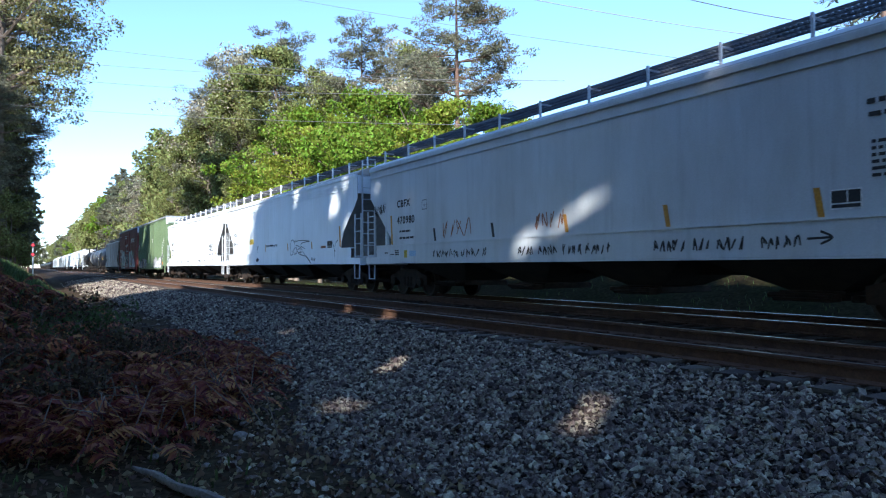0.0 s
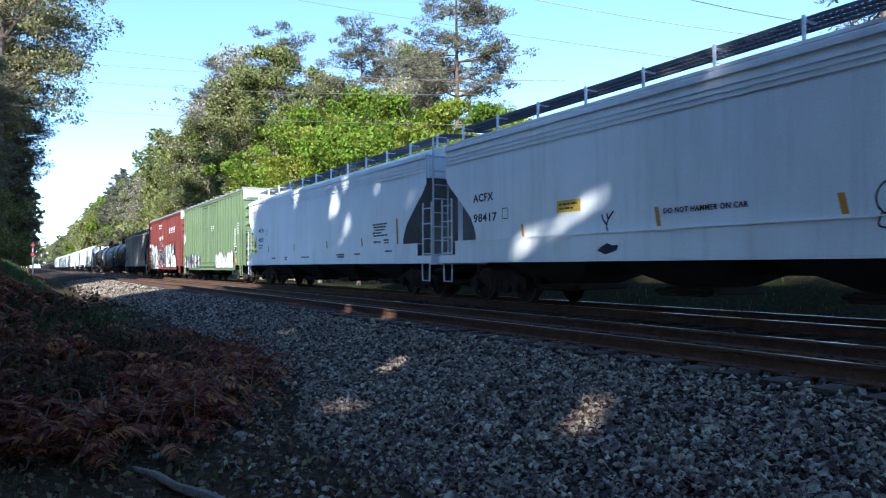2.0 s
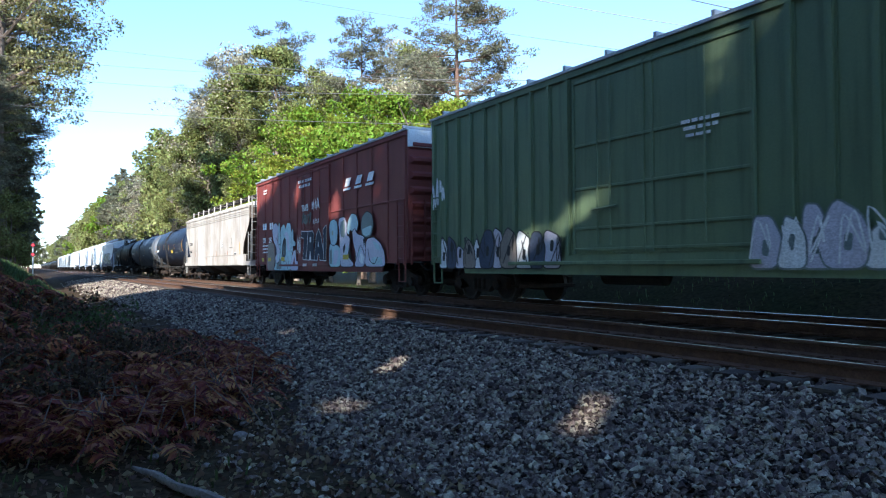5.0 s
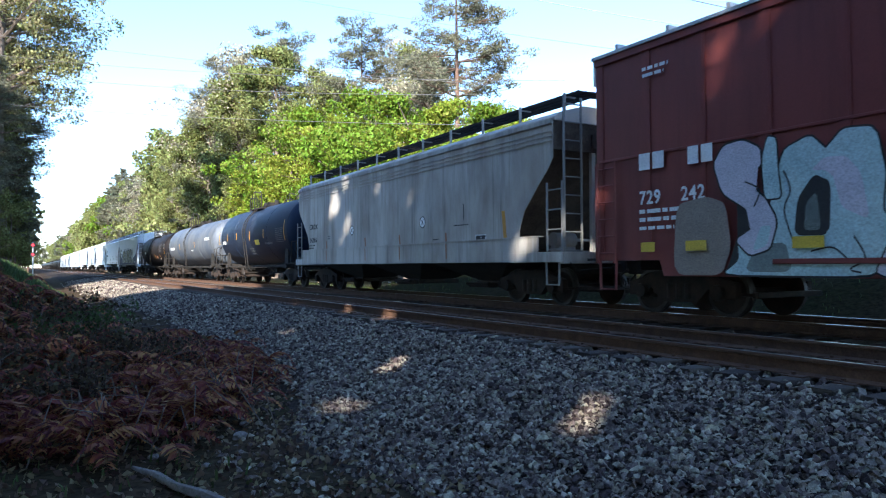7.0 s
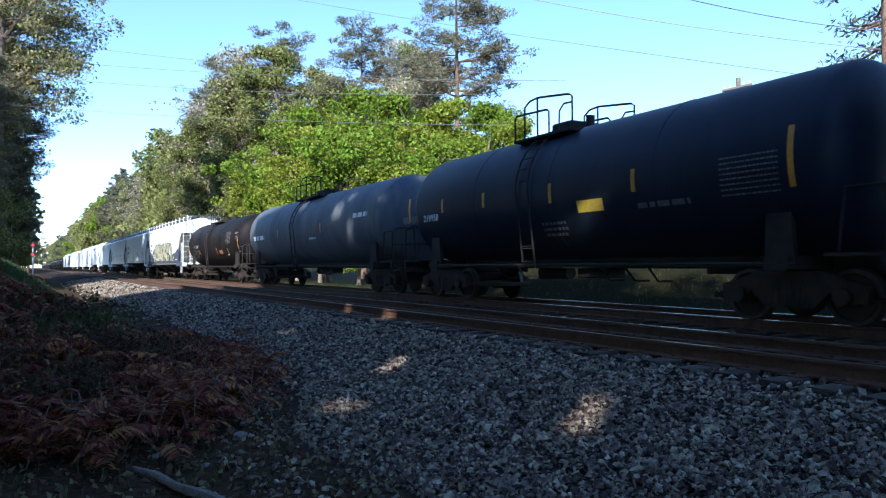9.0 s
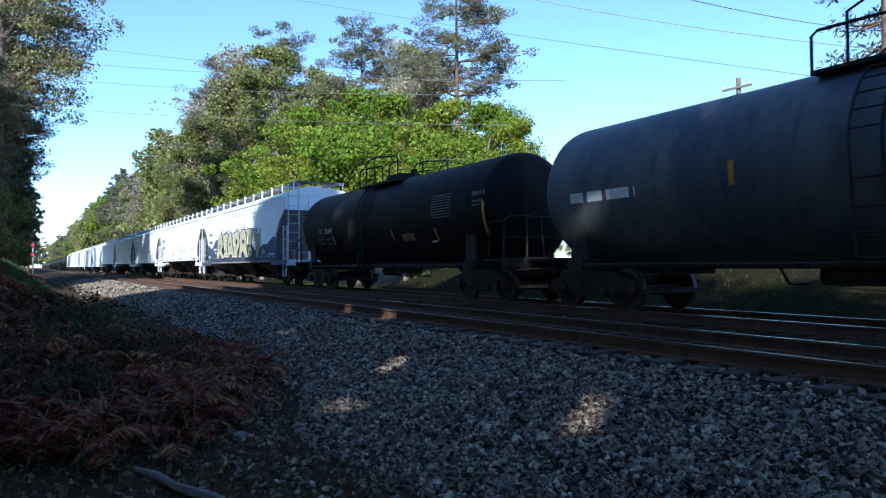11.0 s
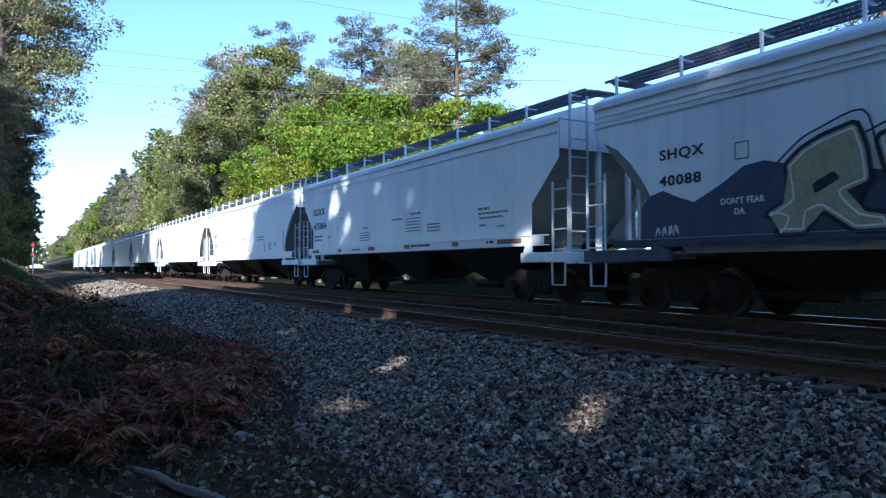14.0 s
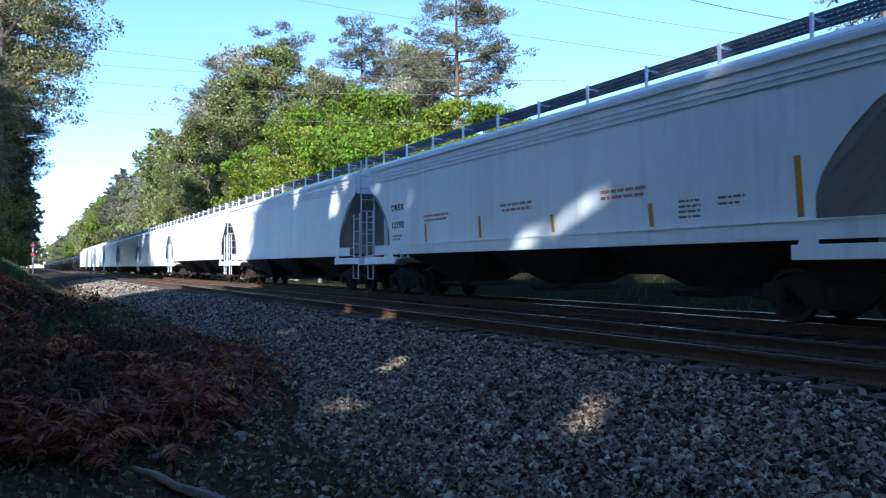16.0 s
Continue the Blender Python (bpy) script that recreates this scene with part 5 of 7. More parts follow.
def tank_car(length, s, paint, label, radius=1.47, centre=2.42, near=True, gap=0.8, stripes=((-3.0, 2.2, 2.6), (2.4, 2.2, 2.6)), deck=1.0):
    """A tank car: round shell with domed ends, top platform with rails, end decks and running gear."""
    car = tagged(new("tank_car"), label, "freight car", "cars of the passing freight train")
    a = length / 2 - gap

    def shell():
        prof = [(-a + 0.62 * (1 - math.cos(math.pi / 2 * i / 9)), max(0.02, radius * math.sin(math.pi / 2 * i / 9))) for i in range(10)]
        seams = []
        for x in (-a * 0.45, 0.0, a * 0.45):
            seams += [(x - 0.03, radius), (x - 0.025, radius + 0.008), (x + 0.025, radius + 0.008), (x + 0.03, radius)]
        full = prof + seams + [(-x, r) for x, r in reversed(prof)]
        return Shape().lathe_x(full, 0, centre, 48).mesh("shell", M[paint], smooth=True)

    key = (round(length, 2), paint, round(radius, 2))
    part("shell", shared(("shell",) + key, shell), car)

    def frame_me():
        sh = Shape()
        for e in (-1, 1):
            x0, x1 = sorted((e * (length / 2 - 0.35), e * (a - 3.4)))
            sh.box(x0, x1, -0.35, 0.35, 0.74, 1.08, 0.02)
            x0, x1 = sorted((e * (length / 2 - 0.4), e * (length / 2 - 0.52)))
            sh.box(x0, x1, -1.45, 1.45, 0.86, 1.1, 0.01)
            x0, x1 = sorted((e * (length / 2 - 0.5), e * (a - 0.5)))
            for side in (-1, 1):
                y0, y1 = sorted((side * 0.5, side * 1.45))
                sh.box(x0, x1, y0, y1, 1.03, 1.08)
            xb = e * (length / 2 - 2.1)
            sh.box(xb - 0.2, xb + 0.2, -1.4, 1.4, 0.82, 1.05, 0.02)
            for side in (-1, 1):
                sh.prism([(xb - 0.25, 0.95), (xb + 0.25, 0.95), (xb + 0.2, 1.9), (xb - 0.2, 1.9)], side * 1.25 - 0.05, side * 1.25 + 0.05)
        for side in (-1, 1):
            sh.tube([(-a + 1.0, side * 1.35, 0.92), (a - 1.0, side * 1.35, 0.92)], 0.035, 6)
            y0, y1 = sorted((side * 0.3, side * 0.42))
            sh.box(-a + 1.0, a - 1.0, y0, y1, 0.84, 1.12, 0.01)
        sh.box(-0.5, 0.5, -0.25, 0.25, 0.62, 0.95, 0.03)
        sh.tube([(-2.6, 0.4, 0.72), (-1.5, 0.4, 0.72)], 0.17, 12)
        for x in (-2.4, -1.6, 1.2, 1.9, 2.5):
            sh.tube([(x, -1.2, 0.92), (x, -0.9, 0.6), (x + 0.1, -0.6, 0.6)], 0.025, 5)
        return sh.mesh("underframe", M["under"])

    part("underframe", shared(("tframe",) + key, frame_me), car)

    def end_rail():
        sh, x = Shape(), length / 2 - 0.46
        sh.tube([(x, -1.4, 1.1), (x, -1.4, 2.0), (x, -1.2, 2.12), (x, 1.2, 2.12), (x, 1.4, 2.0), (x, 1.4, 1.1)], 0.025, 6)
        sh.tube([(x, -1.4, 1.6), (x, 1.4, 1.6)], 0.018, 5)
        for side in (-1, 1):
            sh.tube([(x, side * 1.4, 2.0), (a - 0.2, side * 1.42, 2.0), (a - 0.3, side * 1.42, 1.1)], 0.022, 6)
        return sh.mesh("end_handrail", M["under"])

    for turn in (0, 180):
        part("end_handrail", shared(("trail",) + key, end_rail), car, pose(0, 0, 0, 0, 0, turn))

    def platform():
        sh = Shape()
        t = centre + radius
        sh.box(-1.6, 1.4, -1.0, 1.0, t - 0.2, t - 0.14)
        sh.box(-0.45, 0.45, -0.45, 0.45, t - 0.14, t + 0.2, 0.05)
        sh.tube([(0.75, 0, t - 0.1), (0.75, 0, t + 0.3)], 0.12, 10)
        sh.tube([(-0.8, 0.2, t - 0.1), (-0.8, 0.2, t + 0.22)], 0.14, 10)
        for side in (-1, 1):
            y = side * 0.95
            sh.tube([(-1.6, y, t - 0.2), (-1.6, y, t + 0.4), (-1.5, y, t + 0.47), (0.15, y, t + 0.42), (0.25, y, t + 0.36), (0.25, y, t - 0.2)], 0.026, 6)
            sh.tube([(-1.05, y, t - 0.2), (-1.05, y, t + 0.62), (-0.75, y, t + 0.74), (-0.3, y, t + 0.76), (1.25, y, t + 0.62), (1.4, y, t + 0.55), (1.4, y, t - 0.2)], 0.026, 6)
            sh.tube([(-0.35, y, t + 0.76), (-0.35, y, t - 0.2)], 0.026, 6)
            sh.tube([(0.75, y, t - 0.2), (0.78, y, t + 0.3), (1.0, y, t + 0.44), (1.38, y, t + 0.42)], 0.022, 6)
        return sh.mesh("dome_platform", M["under"])

    part("dome_platform", shared(("tplat",) + key, platform), car, pose(-1.95 + 1.6 * deck, 0, 0), "black top platform with pipe railings").scale = (deck, 1, 1)
    lad = shared(("tlad", round(radius, 2)), lambda: tank_ladder(radius, centre))
    part("ladder", lad, car, pose(-0.85, 0, 0))
    for x, lo, hi in stripes:
        part("reflector", reflector(radius, centre, lo, hi), car, pose(x, 0, 0), "orange reflective strip")
    add_running_gear(car, length, near, 2.1)
    CARS.append((car, s))
    return car


def tank_ladder(radius, centre):
    s = Shape()
    for x in (-0.22, 0.22):
        pts = [(x, -1.4, 0.85)]
        for k in range(8):
            t = radians(5 + 75 * k / 7)
            pts.append((x, -(radius + 0.08) * math.cos(t), centre + (radius + 0.08) * math.sin(t)))
        s.tube(pts, 0.022, 5)
    for k in range(9):
        t = radians(-10 + 80 * k / 8)
        r = radius + 0.08
        y, z = (-r * math.cos(t), centre + r * math.sin(t)) if t > 0 else (-1.45, 1.0 + 0.35 * k)
        s.tube([(-0.22, y, z), (0.22, y, z)], 0.014, 5, cap=False)
    for z in (1.3, 1.7, 2.1):
        s.tube([(-0.22, -1.47, z), (0.22, -1.47, z)], 0.014, 5, cap=False)
    return s.mesh("ladder", M["under"])


def on_shell(radius, centre, x0, x1, z0, z1, mat, name, steps_=5):
    """A thin painted patch that follows the round shell."""
    s, r, vs = Shape(), radius + 0.006, []
    a0, a1 = math.asin((z0 - centre) / r), math.asin((z1 - centre) / r)
    for k in range(steps_ + 1):
        t = a0 + (a1 - a0) * k / steps_
        vs += [(x0, -r * math.cos(t), centre + r * math.sin(t)), (x1, -r * math.cos(t), centre + r * math.sin(t))]
    s.add(vs, [(2 * i, 2 * i + 1, 2 * i + 3, 2 * i + 2) for i in range(steps_)])
    return s.mesh(name, mat)


def reflector(radius, centre, lo, hi):
    return on_shell(radius, centre, -0.05, 0.05, lo, hi, M["orange"], "reflector")


def shell_print(car, radius, centre, rows, mat, seed, label="small unreadable stencilled writing"):
    """Rows of (x, z, length, height) of short bars on the round shell, one mesh."""
    r, s = random.Random(seed), Shape()
    rr = radius + 0.007
    for x, z, length, h in rows:
        end = x + length
        while x < end:
            w = min(end - x, r.uniform(0.8, 3.2) * h)
            a0, a1 = math.asin((z - centre) / rr), math.asin((z + h - centre) / rr)
            s.add([(xx, -rr * math.cos(t), centre + rr * math.sin(t)) for t in (a0, a1) for xx in (x, x + w)], [(0, 1, 3, 2)])
            x += w + h * 0.6
    return tagged(part("lettering", s.mesh("lettering", mat), car), label, kind="stuff")


def span(front, rear):
    """Length and middle of a car between two couplings."""
    return front - rear, (front + rear) / 2


COUPLINGS = [-2.2, -21.47, -40.6, -60.05, -77.5, -94.9, -112.3, -127.05, -145.0, -161.0, -178.5, -195.35, -213.1, -231.6, -250.3]
HOP = "pale grey covered hopper freight car with roof walkway"
car_a = hopper(*span(*COUPLINGS[0:2]), "light_grey", "light grey covered hopper car with black and orange graffiti", style="wedge", cut=1.5, bays=4)
car_b = hopper(*span(*COUPLINGS[1:3]), "white_grey", "pale grey covered hopper car with black graffiti drawing", roof_paint="rust_roof", style="step", cut=1.43, bays=4)
car_c = hopper(*span(*COUPLINGS[2:4]), "white_grey", "clean pale grey covered hopper car with orange reflectors", style="step", cut=1.43, bays=4)
car_d = boxcar(*span(*COUPLINGS[3:5]), "green", "faded green box car with ribbed sides and white graffiti", 5.05, door=(-2.1, 2.1))
car_e = boxcar(*span(*COUPLINGS[4:6]), "maroon", "maroon box car with large pale blue graffiti", 5.08, door=(-1.9, 1.75), rib=1.2, depth=0.022)
car_f = hopper(*span(*COUPLINGS[5:7]), "old_grey", "weathered rust-streaked grey covered hopper car", roof_paint="rust_roof", style="step", cut=1.2, bays=3, boards="under")
car_g = tank_car(*span(*COUPLINGS[6:8]), "navy_tank", "dark blue-black tank car with orange strips", radius=1.55, centre=2.55, deck=0.7,
                 stripes=((-6.4, 2.2, 2.9), (-4.5, 2.35, 2.72), (-2.5, 2.35, 2.72), (0.07, 2.26, 2.69), (2.5, 2.28, 2.71), (5.65, 2.07, 2.99)))
car_h = tank_car(*span(*COUPLINGS[7:9]), "grey_tank", "dusty slate-blue tank car", radius=1.5, centre=2.5)
car_i = tank_car(*span(*COUPLINGS[8:10]), "brown_tank", "grimy brown-black tank car with white stencils",
                 stripes=((6.75, 1.71, 2.53), (4.22, 1.62, 1.98), (1.5, 1.7, 2.05), (-3.4, 1.7, 2.05), (-6.55, 1.7, 2.4)))
car_j = hopper(*span(*COUPLINGS[9:11]), "white_grey", "white-grey covered hopper car with large tan graffiti", style="curved", sill=(1.26, 1.36), cut=1.5, bays=3, sill_paint="slate")
car_m = hopper(*span(*COUPLINGS[10:12]), "white_grey", "clean pale grey covered hopper car with black numbers", sill=(1.38, 1.58), cut=0.95, bays=3)
car_n = hopper(*span(*COUPLINGS[11:13]), "white_grey", "pale grey covered hopper car with faint red stencils", style="curved", sill=(1.3, 1.55), cut=1.5, bays=3)
car_o = hopper(*span(*COUPLINGS[12:14]), "white_grey", HOP, style="curved", sill=(1.3, 1.55), cut=1.5, bays=3, near=False)
car_p = hopper(*span(*COUPLINGS[13:15]), "white_grey", HOP, sill=(1.38, 1.58), near=False)
s = COUPLINGS[-1]
for i in range(6):
    hopper(18.6, s - 9.3, "white_grey" if i != 1 else "light_grey", HOP, near=False, style="curved", cut=1.5, bays=4)
    s -= 18.6
for i in range(26):
    tank_car(16.4, s - 8.2, "black_tank", "black tank car far down the line", near=False)
    s -= 16.4


# ------------------------------------------------------------ writing and graffiti on the cars
SIDE_Y, SILL_Y = -HALF - 0.005, -HALF - 0.036
BLK, WHT = M["black_paint"], M["white_paint"]
STEN = "black stencilled reporting mark"


def scribble(car, x0, x1, z0, z1, n, seed, y, width, mat, label, slant=0.25):
    """A row of n hand-sprayed marks that cannot be read."""
    r, lines = random.Random(seed), []
    w = (x1 - x0) / n
    for i in range(n):
        x, h = x0 + w * i, z1 - z0
        pts = [(x + w * r.uniform(0.0, 0.3), z0 + h * r.uniform(0, 0.2))]
        for k in range(r.choice((3, 4, 4, 5))):
            pts.append((x + w * r.uniform(0.05, 0.9) + slant * h * 0.2 * (k % 2), z0 + h * (r.uniform(0.7, 1.0) if k % 2 == 0 else r.uniform(0, 0.45))))
        lines.append(pts)
    return strokes(car, lines, y, width, mat, label)


def capsule(x, w, z0, z1, lean=0.0, n=7):
    """A column with a round head, as a polygon in x and z."""
    r = w / 2
    top = [(x + lean + r * math.cos(t), z1 - r + r * math.sin(t)) for t in [math.pi * k / n for k in range(n + 1)]]
    return [(x - r * 0.85, z0), (x + r * 0.85, z0)] + top


def bubbles(car, columns, y, label):
    """Sprayed rounded letters: (x, width, foot, head, lean, paint), each with a dark edge."""
    for i, (x, w, z0, z1, lean, mat) in enumerate(columns):
        k = 0.0004 * i
        edge = part("graffiti", Shape().prism(capsule(x, w + 0.09, z0 - 0.04, z1 + 0.045, lean), y - 0.003 - k, y - k).mesh("graffiti", BLK), car, None, label)
        part("fill", Shape().prism(capsule(x, w, z0, z1, lean), y - 0.0055 - k, y - 0.0032 - k).mesh("fill", M[mat]), edge)
        r = random.Random(i * 7 + int(x * 100))
        pts = [(x + lean * t + w * r.uniform(-0.32, 0.32), z0 + (z1 - z0) * t) for t in (0.1, 0.3, 0.5, 0.66, 0.8)]
        strokes(car, [pts, [(x - w * 0.3, z0 + (z1 - z0) * 0.55), (x + w * 0.1, z0 + (z1 - z0) * 0.4), (x + w * 0.35, z0 + (z1 - z0) * 0.6)]], y - 0.0065 - k, 0.03, BLK, label)


def grown(pts, d):
    """The outline moved outward by d, corners kept short."""
    area = sum(pts[i - 1][0] * pts[i][1] - pts[i][0] * pts[i - 1][1] for i in range(len(pts)))
    sgn, out = (1 if area > 0 else -1), []
    for i, (x, z) in enumerate(pts):
        a, b = Vector(pts[i - 1]), Vector(pts[(i + 1) % len(pts)])
        p = Vector((x, z))
        u, v = (p - a).normalized(), (b - p).normalized()
        n1, n2 = Vector((u.y, -u.x)) * sgn, Vector((v.y, -v.x)) * sgn
        m = n1 + n2
        m = n1 if m.length < 0.35 else m.normalized() * min(1.6, 1 / max(0.3, m.normalized().dot(n1)))
        out.append((x + m.x * d, z + m.y * d))
    return out


def rounded(pts, soft=0.25):
    """Cuts the corners of an outline twice, so that sprayed shapes have no sharp points."""
    for _ in range(2):
        out = []
        for i, p in enumerate(pts):
            q = pts[(i + 1) % len(pts)]
            out += [(p[0] + (q[0] - p[0]) * soft, p[1] + (q[1] - p[1]) * soft), (q[0] + (p[0] - q[0]) * soft, q[1] + (p[1] - q[1]) * soft)]
        pts = out
    return pts


def paint_layer(name, pts, y, mat, parent, label):
    """A filled outline of any shape, thin as paint, facing the near side."""
    bm = bmesh.new()
    face = bm.faces.new([bm.verts.new((x, y, z)) for x, z in pts])
    bmesh.ops.triangulate(bm, faces=[face])
    bmesh.ops.recalc_face_normals(bm, faces=bm.faces[:])
    me = bpy.data.meshes.new(name)
    bm.to_mesh(me)
    bm.free()
    me.materials.append(mat)
    return part(name, me, parent, None, label)


def sprayed_letter(car, pts, holes, y, fill, edge, rim, line, label, soft=0.14, extra=(), shine=None):
    """One sprayed shape: an edge, a fill, its counters, and if wanted a fine light line within."""
    body = rounded(pts, soft)
    letter = paint_layer("graffiti", grown(body, rim), y, edge, car, label)
    paint_layer("fill", body, y - 0.003, fill, letter, "")
    for k, hole in enumerate(holes):
        paint_layer("counter", rounded(hole, soft), y - 0.006, edge, letter, "")
    for pts_, mat in extra:
        paint_layer("patch", rounded(pts_, soft), y - 0.006, mat, letter, "")
    if shine is not None:
        ring_ = grown(body, -line * 1.6)
        sh = [ring_[i] for i in range(0, len(ring_), 2)]
        strokes(letter, [sh + sh[:1]], y - 0.0075, line, shine, "", "rim_line")
    return letter


def panel(car, x0, x1, z0, z1, y, mat, label, name="placard"):
    return part(name, Shape().box(x0, x1, y - 0.004, y, z0, z1).mesh(name, mat), car, None, label)


def tilted(car, x, z0, z1, w, y, mat, lean=0.0, label="orange reflective strip"):
    return part("reflector", Shape().prism([(x - w / 2 - lean, z1), (x + w / 2 - lean, z1), (x + w / 2, z0), (x - w / 2, z0)], y - 0.003, y).mesh("reflector", mat), car, None, label)


def placard(car, x0, x1, z0, z1, y):
    p = panel(car, x0, x1, z0, z1, y, WHT, "black data placard with white frame")
    m = (x0 * 0.45 + x1 * 0.55)
    for a, b, c, d in ((x0 + 0.02, m - 0.01, z0 + 0.09, z1 - 0.02), (m + 0.01, x1 - 0.02, z0 + 0.09, z1 - 0.02), (x0 + 0.02, x1 - 0.02, z0 + 0.02, z0 + 0.07)):
        part("field", Shape().box(a, b, y - 0.007, y - 0.0045, c, d).mesh("field", BLK), p)


# light grey hopper with tags
writing("CBFX", car_a, -7.17, 2.68, 0.3, SIDE_Y, BLK, STEN, 1.05)
writing("470980", car_a, -7.17, 2.18, 0.31, SIDE_Y, BLK, STEN, 1.08)
small_print(car_a, [(-7.0, 1.92, 0.7, 0.06), (-7.0, 1.72, 0.9, 0.06), (6.7, 3.05, 0.35, 0.07), (6.72, 2.88, 0.3, 0.06)] + [(6.75, 2.52 - 0.09 * i, 0.9, 0.045) for i in range(6)], SIDE_Y, BLK, 1)
for x, z0, z1, mat in ((-7.5, 1.57, 2.46, M["orange"]), (-4.85, 1.6, 1.95, BLK), (-2.05, 1.6, 1.95, BLK), (0.62, 1.6, 1.98, M["orange"]), (3.3, 1.58, 1.97, M["orange"]), (6.05, 1.58, 2.0, M["orange"])):
    tilted(car_a, x, z0, z1, 0.1, SIDE_Y, mat, 0.07, "orange reflective strip" if mat == M["orange"] else "blackened reflective strip")
placard(car_a, 6.18, 6.62, 1.67, 1.95, SIDE_Y)
scribble(car_a, -4.5, -3.0, 1.65, 2.15, 4, 5, SIDE_Y, 0.035, M["rust_paint"], "faded rust-brown spray tag")
scribble(car_a, -0.5, 0.55, 1.7, 2.1, 4, 6, SIDE_Y - 0.002, 0.035, M["rust_paint"], "rust-brown and orange spray tag")
scribble(car_a, -8.7, -7.92, 2.5, 2.9, 6, 7, SIDE_Y - 0.004, 0.028, BLK, "dark spray scrawl by the car's end")
panel(car_a, -6.65, -6.47, 1.16, 1.38, SILL_Y, M["yellow"], "small yellow-green sticker", "sticker")
panel(car_a, -6.33, -5.92, 1.2, 1.36, SILL_Y, M["sticker_blue"], "small pale blue sticker", "sticker")
small_print(car_a, [(-7.24, 1.36, 0.25, 0.035), (-7.24, 1.3, 0.25, 0.035), (-7.24, 1.24, 0.25, 0.035), (-7.95, 1.3, 0.22, 0.04), (-7.6, 1.25, 0.26, 0.03)], SILL_Y, BLK, 71)
strokes(car_a, [[(-5.6, 2.52), (-5.6, 2.78)], [(-5.6, 2.78), (-5.34, 2.78)], [(-5.34, 2.78), (-5.34, 2.52)], [(-5.34, 2.52), (-5.6, 2.52)], [(-5.43, 2.66), (-5.5, 2.63), (-5.42, 2.59)]], SIDE_Y, 0.018, BLK, "small black stencilled square")
for x0, x1, n, sd in ((-4.95, -3.6, 6, 11), (-3.5, -2.3, 5, 12), (-1.05, -0.45, 4, 13), (-0.3, 0.35, 4, 14), (0.5, 1.1, 4, 15), (1.2, 1.95, 5, 16), (2.98, 3.7, 5, 17), (3.85, 4.2, 3, 18), (4.3, 4.85, 4, 19), (5.1, 5.75, 5, 20)):
    scribble(car_a, x0, x1, 1.13, 1.36, n, sd, SILL_Y, 0.028, BLK, "black spray tag on the sill")
strokes(car_a, [[(5.85, 1.28), (6.2, 1.29)], [(6.05, 1.38), (6.22, 1.29), (6.05, 1.2)]], SILL_Y, 0.035, BLK, "black sprayed arrow")

# pale hopper with the line drawing
writing("ACFX", car_b, -7.66, 2.5, 0.27, SIDE_Y, BLK, STEN, 1.15)
writing("98417", car_b, -7.66, 2.0, 0.28, SIDE_Y, BLK, STEN, 1.3)
strokes(car_b, [[(-6.42, 2.02), (-6.42, 2.26)], [(-6.42, 2.26), (-6.2, 2.26)], [(-6.2, 2.26), (-6.2, 2.02)], [(-6.2, 2.02), (-6.42, 2.02)]], SIDE_Y, 0.018, BLK, "small black stencilled square")
writing("DO NOT HAMMER ON CAR", car_b, -1.55, 1.82, 0.13, SIDE_Y, BLK, "small black stencilled warning", 0.95)
panel(car_b, -4.43, -3.7, 2.02, 2.27, SIDE_Y, M["yellow"], "small yellow warning sign")
small_print(car_b, [(-4.35, 2.17, 0.55, 0.04), (-4.35, 2.08, 0.45, 0.04)], SIDE_Y - 0.005, BLK, 3)
for x, z0, z1, w in ((-5.6, 1.5, 1.85, 0.08), (-1.65, 1.6, 1.95, 0.09), (1.65, 1.6, 1.9, 0.1), (4.62, 1.6, 1.88, 0.1), (7.53, 1.6, 2.35, 0.11)):
    tilted(car_b, x, z0, z1, w, SIDE_Y, M["orange"], 0.06)
placard(car_b, 6.26, 6.78, 1.58, 1.87, SIDE_Y)
panel(car_b, 5.58, 6.1, 1.6, 1.69, SIDE_Y, M["rust_paint"], "faded brown painted-over patch", "paint_patch")
ring = [(2.33 + 0.26 * math.cos(0.4 + k * math.pi / 5), 1.78 + 0.25 * math.sin(0.4 + k * math.pi / 5)) for k in range(11)]
strokes(car_b, [ring, [(2.15, 1.6), (2.1, 1.42), (2.3, 1.4), (2.5, 1.55)], [(2.5, 1.6), (2.8, 1.7), (2.9, 1.5), (2.6, 1.42), (2.5, 1.56)], [(2.6, 1.95), (2.75, 2.02), (2.6, 1.92), (3.2, 1.98), (4.45, 1.91), (3.7, 1.88), (3.35, 1.77), (3.85, 1.63)],
                [(2.75, 1.8), (3.1, 1.74), (3.4, 1.66), (3.75, 1.45), (4.6, 1.02), (4.1, 1.3), (3.6, 1.36), (3.1, 1.45), (2.95, 1.6)], [(3.0, 1.6), (3.25, 1.65), (3.3, 1.5), (3.05, 1.48), (3.0, 1.6)], [(3.35, 1.6), (3.5, 1.52), (3.4, 1.45), (3.3, 1.55)]],
        SIDE_Y - 0.03, 0.028, BLK, "black line drawing in spray paint")
scribble(car_b, 4.6, 5.1, 1.12, 1.26, 4, 30, SILL_Y - 0.004, 0.022, BLK, "small black spray tag")
strokes(car_b, [[(7.1, 1.2), (7.08, 1.5), (7.2, 1.75), (7.4, 1.86)], [(7.08, 1.5), (6.95, 1.7), (6.85, 1.8)], [(7.0, 1.6), (7.15, 1.45)]], SIDE_Y - 0.04, 0.03, BLK, "black sprayed arrow mark")
